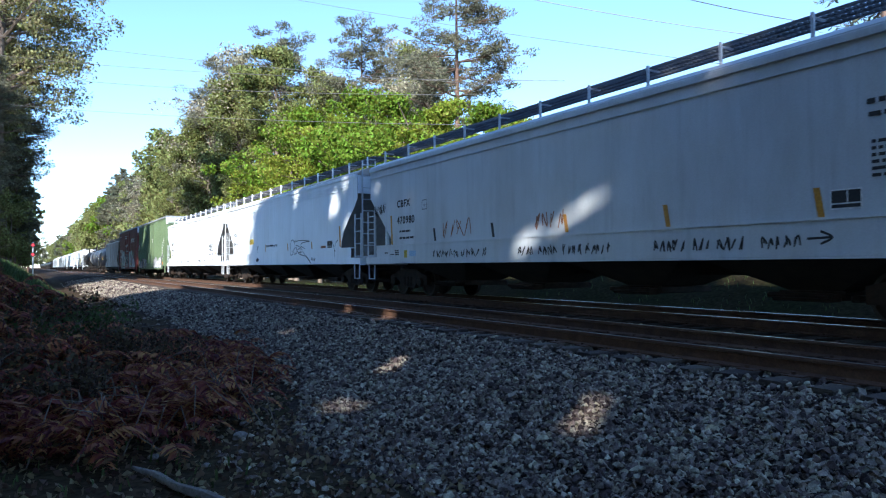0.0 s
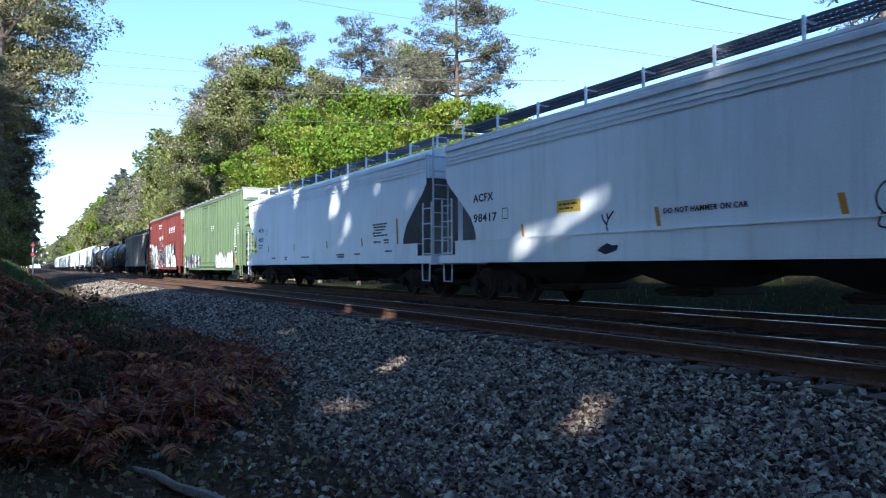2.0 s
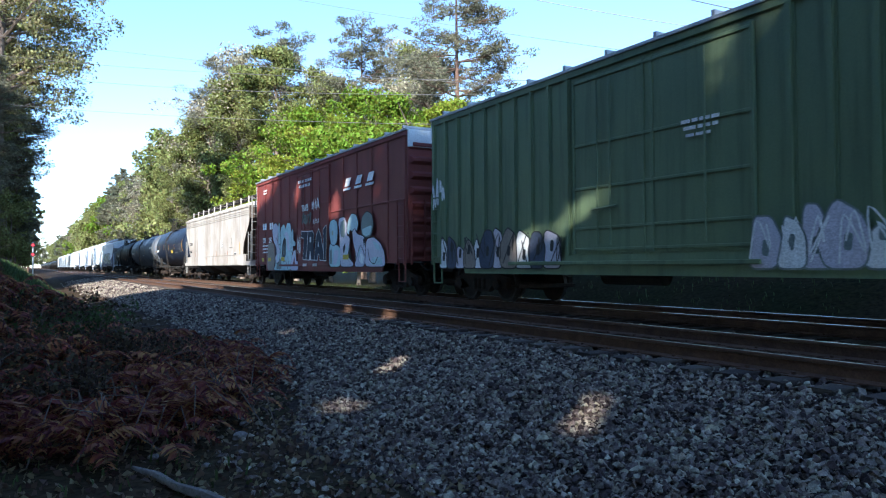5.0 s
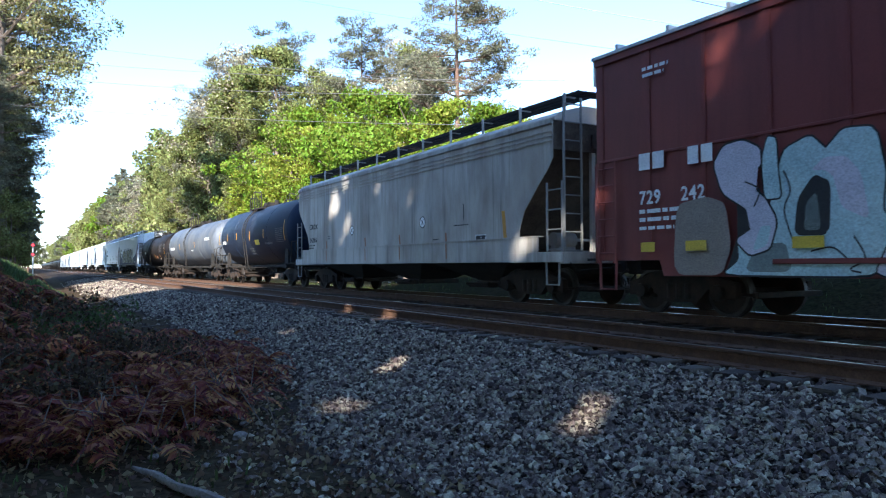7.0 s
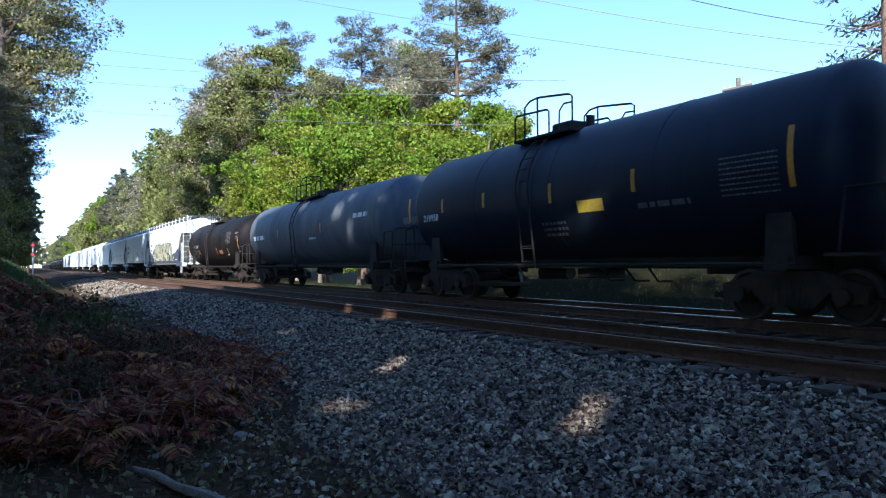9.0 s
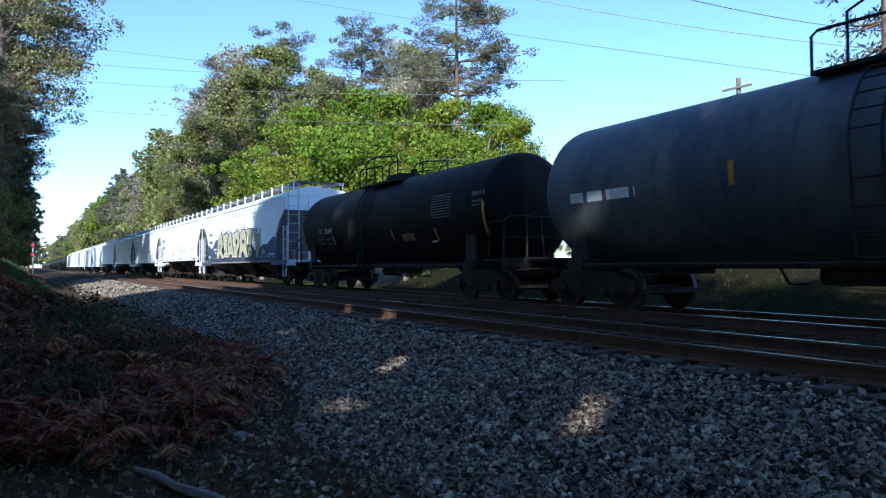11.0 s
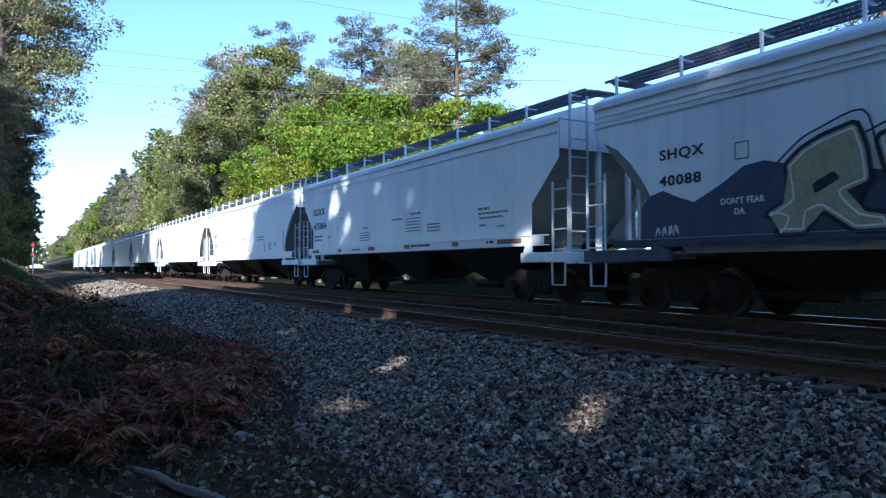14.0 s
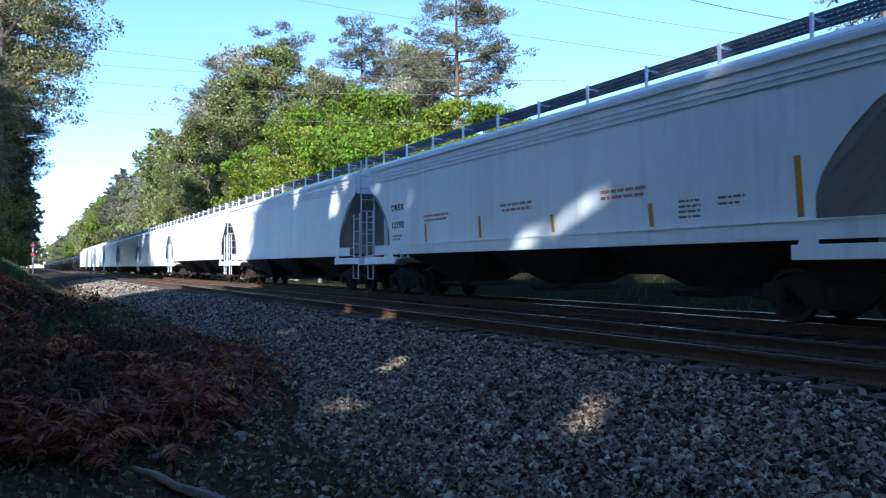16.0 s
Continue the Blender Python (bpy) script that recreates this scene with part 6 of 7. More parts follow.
strokes(car_b, [[(-2.96, 1.36), (-2.9, 1.5), (-2.95, 1.66), (-2.9, 1.8), (-2.76, 1.95)], [(-2.93, 1.68), (-3.04, 1.8), (-3.08, 1.9)], [(-2.9, 1.78), (-2.94, 1.92)]], SIDE_Y - 0.01, 0.035, M["ink"], "black sprayed plant stem")
blob(car_b, [(-3.2, 1.2), (-3.08, 1.27), (-2.92, 1.34), (-2.78, 1.29), (-2.62, 1.3), (-2.66, 1.2), (-2.8, 1.16), (-2.98, 1.12), (-3.1, 1.17)], SILL_Y - 0.002, M["ink"], "black sprayed foot of the drawn plant")

# clean pale hopper
writing("WLPX", car_c, -7.46, 2.53, 0.27, SIDE_Y, BLK, STEN, 1.1)
writing("44721", car_c, -7.46, 2.09, 0.27, SIDE_Y, BLK, STEN, 1.1)
small_print(car_c, [(-7.4, 1.9, 0.6, 0.05), (-7.4, 1.78, 0.5, 0.05)] + [(5.65 + 0.05 * (i % 3), 2.22 - 0.09 * i, 1.0 - 0.12 * (i % 4), 0.05) for i in range(5)] + [(5.7, 1.65, 0.5, 0.06), (6.45, 1.7, 0.35, 0.05), (6.5, 1.62, 0.3, 0.04)], SIDE_Y, BLK, 4)
small_print(car_c, [(-5.2, 1.25, 0.5, 0.07), (-3.4, 1.27, 0.4, 0.06), (-3.35, 1.18, 0.3, 0.05), (-1.2, 1.26, 0.9, 0.05), (2.6, 1.3, 0.7, 0.05), (2.7, 1.22, 0.6, 0.05), (4.2, 1.3, 0.5, 0.05), (6.6, 1.35, 0.5, 0.05)], SILL_Y, BLK, 5)
for x, z0, z1, w in ((-7.75, 1.6, 2.4, 0.08), (-5.8, 1.58, 1.85, 0.08), (-2.15, 1.58, 1.86, 0.08), (1.6, 1.58, 1.86, 0.1), (4.8, 1.58, 1.86, 0.1), (7.42, 1.58, 2.35, 0.11)):
    tilted(car_c, x, z0, z1, w, SIDE_Y, M["orange"], 0.06)

strokes(car_c, [[(-6.2, 2.4), (-6.2, 2.64)], [(-6.2, 2.64), (-5.96, 2.64)], [(-5.96, 2.64), (-5.96, 2.4)], [(-5.96, 2.4), (-6.2, 2.4)]], SIDE_Y, 0.018, BLK, "small black stencilled square")
strokes(car_m, [[(-4.2, 2.62), (-4.2, 2.92)], [(-4.2, 2.92), (-3.9, 2.92)], [(-3.9, 2.92), (-3.9, 2.62)], [(-3.9, 2.62), (-4.2, 2.62)]], SIDE_Y, 0.018, BLK, "small black stencilled square")

# green box car
RIB_Y = -HALF - 0.012
small_print(car_d, [(6.35, 2.9 - 0.13 * i, 0.35, 0.05) for i in range(9)] + [(7.0, 3.2 - 0.13 * i, 0.3, 0.05) for i in range(5)] + [(0.7, 3.32, 0.8, 0.06), (0.75, 3.2, 0.7, 0.06), (0.8, 3.08, 0.5, 0.05)], RIB_Y, WHT, 6)
placard(car_d, 6.45, 6.9, 1.65, 2.0, RIB_Y)
panel(car_d, 6.5, 6.85, 1.1, 1.35, RIB_Y, M["orange"], "orange marker plate")
TAG = random.Random(44)
for x0, x1, fills in ((2.0, 6.0, ("pale_pink", "white_paint", "pale_pink")), (-7.5, -2.3, ("white_paint", "slate", "pale_pink", "beige"))):
    x, k = x0, 0
    while x < x1 - 0.3:
        w, top = TAG.uniform(0.4, 0.75), TAG.uniform(1.4, 1.85)
        pts = [(x, 0.86), (x + TAG.uniform(-0.15, 0.1), 1.25), (x + w * TAG.uniform(0.1, 0.4), top), (x + w * TAG.uniform(0.6, 0.95), top - TAG.uniform(0.0, 0.25)), (x + w, 1.3), (x + w * TAG.uniform(0.8, 1.1), 0.86)]
        cx, cz = x + w * 0.5, TAG.uniform(1.15, 1.4)
        sprayed_letter(car_d, pts, [[(cx - 0.06, cz - 0.1), (cx + 0.05, cz - 0.12), (cx + 0.08, cz + 0.12), (cx - 0.04, cz + 0.14)]], RIB_Y - 0.012 - 0.008 * (k % 2), M[fills[k % len(fills)]], BLK if x0 < 0 else M["grey_green"], 0.03, 0.02, "pale sprayed letter of a large tag", 0.16)
        x, k = x + w * 0.85, k + 1
    scribble(car_d, x0, x1, 0.9, 1.7, 9, 40 + k, RIB_Y - 0.032, 0.03, BLK if x0 < 0 else WHT, "loose sprayed lines over the tag")
scribble(car_d, -7.9, -7.2, 2.4, 3.3, 2, 58, RIB_Y, 0.07, WHT, "white spray scrawl by the car's end")

# maroon box car
EY = -HALF + 0.004
small_print(car_e, [(-6.8, 2.64, 0.26, 0.3), (-6.48, 2.64, 0.26, 0.3), (-5.7, 2.62, 0.22, 0.3), (-5.42, 2.62, 0.22, 0.3)], EY, WHT, 7, "large white railway initials as bars")
writing("729", car_e, -6.8, 2.02, 0.34, EY, WHT, "white stencilled car number", 0.9)
writing("242", car_e, -5.85, 2.02, 0.34, EY, WHT, "white stencilled car number", 0.9)
small_print(car_e, [(-6.8, 1.85, 1.0, 0.07), (-6.8, 1.7, 0.9, 0.07), (-6.8, 1.55, 0.8, 0.06), (-6.7, 4.45, 0.6, 0.06), (-6.7, 4.33, 0.5, 0.06)], EY, WHT, 8)
writing("CLOSE AND LOCK DOORS", car_e, -1.6, 4.32, 0.15, EY - 0.05, WHT, "white stencilled warning on the door", 0.8)
writing("BEFORE MOVING CAR", car_e, -1.5, 4.12, 0.15, EY - 0.05, WHT, "white stencilled warning on the door", 0.8)
for x in (3.1, 4.05, 5.0):
    emblem = part("emblem", Shape().prism([(x + 0.12, 3.72), (x + 0.55, 3.72), (x + 0.72, 4.0), (x + 0.3, 4.0)], EY - 0.004, EY).mesh("emblem", WHT), car_e, None, "slanted white emblem shape with an underline")
    part("underline", Shape().prism([(x, 3.58), (x + 0.62, 3.58), (x + 0.68, 3.66), (x + 0.04, 3.66)], EY - 0.004, EY).mesh("underline", WHT), emblem)
TEAL, LILAC, GREYG, INK = M["pale_teal"], M["pale_pink"], M["grey_green"], M["ink"]
for x0, x1 in ((-7.85, -2.0), (1.85, 7.85)):
    part("side_belt", Shape().box(x0, x1, -0.03, 0.0, 2.9, 2.95, 0.008).mesh("side_belt", M["maroon"]), car_e, pose(0, -HALF + 0.058, 0))
BUB = "large pale teal and lilac bubble graffiti"
GY = EY - 0.03
sprayed_letter(car_e, [(-6.0, 0.75), (-5.92, 1.95), (-5.3, 2.03), (-4.95, 1.9), (-4.85, 1.2), (-5.02, 0.75)], [], GY, M["beige"], M["beige"], 0.01, 0.02, "beige sprayed patch under the graffiti")
sprayed_letter(car_e, [(-5.02, 0.75), (-4.69, 0.98), (-4.72, 1.35), (-4.05, 1.69), (-3.95, 2.6), (-3.5, 2.77), (-3.26, 2.5), (-3.05, 2.78), (-2.6, 2.74), (-2.45, 1.9), (-2.4, 0.75)], [[(-3.77, 1.33), (-3.71, 1.87), (-3.45, 2.2), (-3.21, 2.07), (-3.24, 1.32)]],
               GY - 0.008, TEAL, BLK, 0.03, 0.02, BUB, extra=(([(-3.5, 2.25), (-3.3, 2.42), (-3.0, 2.4), (-2.8, 2.15), (-2.69, 1.5), (-3.08, 1.7), (-3.14, 2.1), (-3.3, 2.24)], LILAC), ([(-4.6, 0.8), (-4.4, 1.2), (-3.9, 1.25), (-3.8, 0.8)], GREYG), ([(-3.62, 1.4), (-3.58, 1.8), (-3.42, 1.95), (-3.36, 1.4)], GREYG)))
sprayed_letter(car_e, [(-5.14, 2.55), (-4.95, 2.82), (-4.6, 2.86), (-4.3, 2.7), (-4.28, 2.42), (-4.49, 2.36), (-4.65, 2.5), (-4.77, 2.3), (-4.24, 1.95), (-4.03, 1.57), (-4.15, 1.15), (-4.5, 1.05), (-4.75, 1.3), (-4.39, 1.5), (-4.5, 1.75), (-4.98, 2.06)],
               [], GY - 0.018, LILAC, BLK, 0.03, 0.02, BUB, extra=(([(-4.3, 1.5), (-4.12, 1.5), (-4.2, 1.2), (-4.45, 1.12)], TEAL),))
sprayed_letter(car_e, [(-4.22, 1.9), (-4.26, 2.5), (-4.16, 2.85), (-4.02, 2.8), (-4.0, 2.3), (-3.95, 1.9)], [], GY - 0.028, TEAL, BLK, 0.025, 0.02, BUB)
sprayed_letter(car_e, [(-2.65, 0.75), (-2.45, 1.2), (-2.2, 1.55), (-1.92, 1.6), (-1.88, 1.15), (-1.64, 1.12), (-1.62, 0.75)], [], GY - 0.018, LILAC, BLK, 0.025, 0.02, BUB, extra=(([(-2.3, 0.95), (-2.05, 1.35), (-1.98, 1.0)], M["maroon"]),))
sprayed_letter(car_e, [(-2.5, 1.6), (-2.47, 1.95), (-2.42, 2.4), (-2.29, 2.5), (-2.18, 2.4), (-2.18, 2.0), (-1.92, 1.94), (-1.92, 1.75), (-2.2, 1.78), (-2.3, 1.5)], [], GY - 0.028, TEAL, BLK, 0.025, 0.02, BUB)
strokes(car_e, [[(-3.9, 2.3), (-3.8, 2.0), (-3.9, 1.7), (-3.75, 1.2)], [(-2.9, 1.3), (-2.75, 1.0), (-2.95, 0.85), (-2.8, 0.8)], [(-4.55, 2.2), (-4.3, 2.05), (-4.4, 1.8)], [(-3.5, 1.1), (-3.2, 1.15), (-3.0, 1.0)], [(-2.3, 2.3), (-2.32, 1.7)]], GY - 0.04, 0.025, BLK, "fine black sprayed lines")
# the same hand's second piece, past the door
sprayed_letter(car_e, [(1.82, 0.9), (1.86, 1.7), (2.1, 1.75), (2.85, 1.62), (2.95, 1.2), (2.85, 0.9)], [], GY, TEAL, BLK, 0.03, 0.02, BUB, extra=(([(2.2, 0.95), (2.3, 1.5), (2.75, 1.5), (2.7, 1.2), (2.45, 0.95)], LILAC), ([(1.86, 1.0), (1.9, 1.5), (2.1, 1.55), (2.12, 1.0)], GREYG)))
sprayed_letter(car_e, [(1.86, 2.4), (2.0, 2.58), (2.35, 2.62), (2.62, 2.5), (2.68, 2.15), (2.6, 1.8), (2.35, 1.68), (2.05, 1.72), (1.9, 2.0)], [], GY - 0.009, TEAL, BLK, 0.03, 0.02, BUB, extra=(([(2.12, 2.2), (2.25, 2.2), (2.25, 2.05), (2.12, 2.05)], M["tan"]),))
sprayed_letter(car_e, [(2.9, 0.9), (3.1, 1.6), (2.75, 2.4), (2.8, 2.62), (3.3, 2.65), (3.5, 2.45), (3.5, 2.0), (3.8, 1.9), (3.7, 1.5), (3.5, 1.3), (4.1, 1.0), (4.0, 0.9)], [[(3.15, 1.55), (3.4, 1.75), (3.38, 1.5), (3.25, 1.35)]], GY - 0.009, LILAC, BLK, 0.03, 0.02, BUB,
               extra=(([(2.92, 2.0), (2.95, 2.5), (3.3, 2.56), (3.4, 2.2), (3.3, 1.9)], GREYG), ([(3.3, 1.3), (3.6, 1.75), (3.62, 1.5), (3.45, 1.2)], TEAL)))
sprayed_letter(car_e, [(3.55, 2.1), (3.65, 2.5), (3.95, 2.72), (4.35, 2.66), (4.55, 2.35), (4.4, 2.1), (4.2, 2.25), (4.0, 2.1), (3.8, 2.2), (3.75, 1.98)], [], GY - 0.018, TEAL, BLK, 0.03, 0.02, BUB)
sprayed_letter(car_e, [(4.0, 2.15), (4.15, 2.3), (4.35, 2.0), (5.0, 1.9), (5.1, 1.5), (5.0, 0.9), (4.2, 0.9), (4.35, 1.3), (4.1, 1.7)], [[(4.9, 1.85), (5.05, 1.8), (5.0, 1.5)]], GY - 0.009, LILAC, BLK, 0.03, 0.02, BUB,
               extra=(([(4.55, 1.1), (4.75, 1.4), (5.0, 1.2), (4.85, 0.95)], M["white_paint"]), ([(4.4, 1.3), (4.65, 1.55), (4.75, 1.45), (4.5, 1.2)], TEAL)))
sprayed_letter(car_e, [(4.75, 2.2), (4.85, 2.55), (5.2, 2.72), (5.6, 2.6), (5.75, 2.25), (5.55, 1.9), (5.15, 1.85), (4.85, 1.95)], [], GY - 0.018, GREYG, BLK, 0.03, 0.02, BUB, extra=(([(4.85, 2.15), (5.65, 2.25), (5.5, 1.95), (5.15, 1.9), (4.9, 1.98)], TEAL),))
sprayed_letter(car_e, [(5.0, 0.9), (5.15, 1.8), (5.7, 1.85), (6.2, 1.65), (6.5, 1.35), (6.55, 0.9)], [], GY - 0.0, LILAC, BLK, 0.03, 0.02, BUB, extra=(([(5.6, 1.75), (6.1, 1.62), (6.3, 1.4), (5.9, 1.45)], TEAL), ([(5.4, 0.95), (5.6, 1.2), (6.3, 1.2), (6.4, 0.95)], TEAL)))
strokes(car_e, [[(5.3, 1.5), (5.45, 1.1), (5.8, 1.0), (6.05, 1.2)], [(4.2, 0.95), (4.5, 1.35), (4.75, 1.6), (5.1, 1.2)]], GY - 0.02, 0.03, BLK, "fine black sprayed lines")
DY = EY - 0.075
BLOCK = "blue-black block graffiti letter with a white edge"
for k, (pts, holes) in enumerate((([(-1.14, 2.1), (-1.14, 2.33), (-0.29, 2.28), (-0.31, 2.04), (-0.51, 2.05), (-0.6, 1.19), (-0.93, 1.2), (-0.78, 2.05)], []),
                                  ([(-0.3, 2.28), (0.2, 2.28), (0.33, 2.15), (0.31, 1.88), (0.17, 1.71), (0.4, 1.17), (0.05, 1.18), (-0.05, 1.6), (-0.19, 1.18), (-0.54, 1.19), (-0.33, 1.86)], [[(-0.08, 2.06), (0.09, 2.06), (0.06, 1.86), (-0.1, 1.85)]]),
                                  ([(0.37, 1.17), (0.59, 2.08), (0.84, 2.33), (1.07, 2.07), (1.32, 1.53), (1.46, 1.15), (0.97, 1.16), (0.92, 1.38), (0.76, 1.39), (0.7, 1.16)], [[(0.83, 1.92), (0.92, 1.66), (0.77, 1.66)]]),
                                  ([(1.36, 2.3), (1.65, 2.43), (1.62, 1.14), (1.4, 1.14)], []))):
    letter = sprayed_letter(car_e, pts, [], DY - 0.009 * (k % 2), INK, WHT, 0.032, 0.02, BLOCK, 0.04)
    for hole in holes:
        paint_layer("counter", rounded(hole, 0.1), DY - 0.012 - 0.009 * (k % 2), WHT, letter, "")
writing("DRINK", car_e, -0.97, 0.92, 0.15, DY, WHT, "small white sprayed word", 0.95)
writing("SMOKE", car_e, 0.17, 0.92, 0.15, DY, WHT, "small white sprayed word", 0.95)
writing("TRAPS", car_e, -1.08, 3.14, 0.36, DY, WHT, "white sprayed tag with joined letters", 0.68)
scribble(car_e, -1.05, 0.05, 2.6, 3.08, 4, 64, DY, 0.11, GREYG, "grey-green sprayed tag")
scribble(car_e, -1.05, 0.05, 2.6, 3.08, 4, 64, DY - 0.004, 0.025, BLK, "thin dark lines of the grey-green tag")
scribble(car_e, 0.05, 0.95, 3.1, 3.55, 5, 62, DY, 0.035, WHT, "small white spray tag")
scribble(car_e, 0.2, 0.9, 2.55, 2.8, 4, 63, DY, 0.03, WHT, "small white spray tag")
scribble(car_e, -1.75, -1.35, 1.4, 2.2, 3, 65, EY - 0.04, 0.03, WHT, "small white spray tag")
for x0, x1 in ((-6.7, -6.38), (-5.7, -5.28), (-3.78, -3.3), (3.25, 3.75)):
    panel(car_e, x0, x1, 1.15, 1.32, EY - 0.075, M["yellow"], "yellow reflective plate", "reflector")

# weathered hopper
writing("CRDX", car_f, -6.86, 2.36, 0.27, SIDE_Y, BLK, STEN, 1.1)
writing("14266", car_f, -6.86, 1.84, 0.27, SIDE_Y, BLK, STEN, 1.05)
small_print(car_f, [(-6.9, 1.7, 0.6, 0.05), (-6.9, 1.6, 0.5, 0.05), (5.2, 1.62, 0.4, 0.05)], SIDE_Y, BLK, 9)
placard(car_f, 5.14, 5.6, 1.38, 1.68, SIDE_Y)
for x in (2.4, -2.64):
    for k, (size, mat) in enumerate(((0.17, BLK), (0.14, WHT))):
        part("emblem", Shape().prism([(x + size * math.cos(a * math.pi / 8), 2.15 + size * math.sin(a * math.pi / 8)) for a in range(16)], SIDE_Y - 0.003 - 0.003 * k, SIDE_Y - 0.003 * k).mesh("emblem", mat), car_f, None, "small round black and white emblem")
    strokes(car_f, [[(x - 0.08, 2.07), (x + 0.08, 2.23)], [(x - 0.08, 2.23), (x + 0.08, 2.07)]], SIDE_Y - 0.008, 0.025, BLK, "crossed black strokes")
for x, z0, z1 in ((-5.0, 1.55, 1.85), (-1.5, 1.55, 1.85), (1.0, 1.55, 1.85), (3.73, 1.3, 1.8)):
    tilted(car_f, x, z0, z1, 0.09, SIDE_Y, M["rust_paint"], 0.05, "rusty reflective strip")
    tilted(car_f, x + 0.03, 1.1, 1.5, 0.06, SILL_Y - 0.002, M["rust_paint"], 0.02, "rust run below the strip")
tilted(car_f, 6.43, 1.3, 2.2, 0.13, SIDE_Y, M["orange"], 0.1, "faded orange reflective strip")
small_print(car_f, [(4.1, 1.95, 0.7, 0.03), (4.57, 2.1, 0.03, 0.4), (3.0, 1.62, 0.3, 0.03), (-4.9, 2.0, 0.2, 0.03), (-4.9, 1.92, 0.2, 0.03)], SIDE_Y, BLK, 72)

# tank cars
writing("219950", car_g, -5.5, 2.16, 0.26, -1.57, WHT, "white stencilled tank number", 0.95)
shell_print(car_g, 1.55, 2.55, [(-6.85, 2.16, 0.95, 0.2), (2.55, 1.97, 1.2, 0.1), (-0.4, 1.8, 0.8, 0.06), (-0.4, 1.68, 0.8, 0.06), (-0.4, 1.56, 0.7, 0.06)] + [(4.4, 2.62 - 0.085 * i, 1.05, 0.03) for i in range(8)], M["dull"], 10)
part("placard", on_shell(1.55, 2.55, 0.9, 1.65, 2.0, 2.24, M["yellow"], "placard"), car_g, None, "yellow warning panel")
shell_print(car_h, 1.5, 2.5, [(-6.9, 2.2, 1.8, 0.2), (5.6, 2.6, 1.2, 0.16), (1.0, 2.0, 0.8, 0.08)], WHT, 11)
writing("72447", car_i, -4.1, 2.14, 0.27, -1.485, M["galv"], "worn white stencilled tank number", 1.05)
part("placard", on_shell(1.47, 2.42, 5.36, 5.62, 1.2, 1.5, M["dull"], "placard"), car_i, None, "dirty square hazard placard")
shell_print(car_i, 1.47, 2.42, [(-4.75, 2.16, 0.45, 0.18), (-4.95, 1.92, 0.55, 0.06), (-4.15, 1.91, 0.5, 0.06), (-4.9, 1.76, 0.5, 0.06), (-4.1, 1.74, 0.5, 0.06), (-4.6, 1.58, 0.6, 0.05), (6.2, 2.72, 0.6, 0.1), (6.25, 2.54, 0.5, 0.05), (6.25, 2.44, 0.35, 0.05)] + [(4.1, 2.85 - 0.075 * i, 1.05, 0.03) for i in range(9)], M["dull"], 12)
part("placard", on_shell(1.47, 2.42, 2.1, 2.9, 1.68, 1.9, M["rust_paint"], "placard"), car_i, None, "rusty orange warning panel")
part("placard", on_shell(1.47, 2.42, 3.78, 4.1, 1.58, 1.64, WHT, "placard"), car_i, None, "white plate")

# hopper with tan letters on a dark wave
writing("SHQX", car_j, -6.55, 2.76, 0.25, SIDE_Y, BLK, STEN, 1.3)
writing("40088", car_j, -6.55, 2.3, 0.25, SIDE_Y, BLK, STEN, 1.3)
wave = [(-7.0, 1.38), (7.1, 1.38)] + [(7.1 - 0.5 * k, 1.98 + 0.22 * math.sin(k * 0.62 + 0.9) + 0.1 * math.sin(k * 1.7)) for k in range(22)] + [(-4.18, 2.42), (-4.5, 2.5), (-4.85, 2.46), (-5.3, 2.2), (-5.81, 1.97), (-6.15, 2.08), (-6.47, 2.22), (-6.8, 2.14), (-6.98, 1.95)]
blob(car_j, wave, SIDE_Y, M["slate"], "dark slate sprayed wave along the side")
panel(car_j, -6.6, 7.0, 1.27, 1.345, SILL_Y, M["slate"], "dark slate sprayed band on the sill", "graffiti")
TANL = "large tan sprayed letter with a blue-black edge and pale rim line"
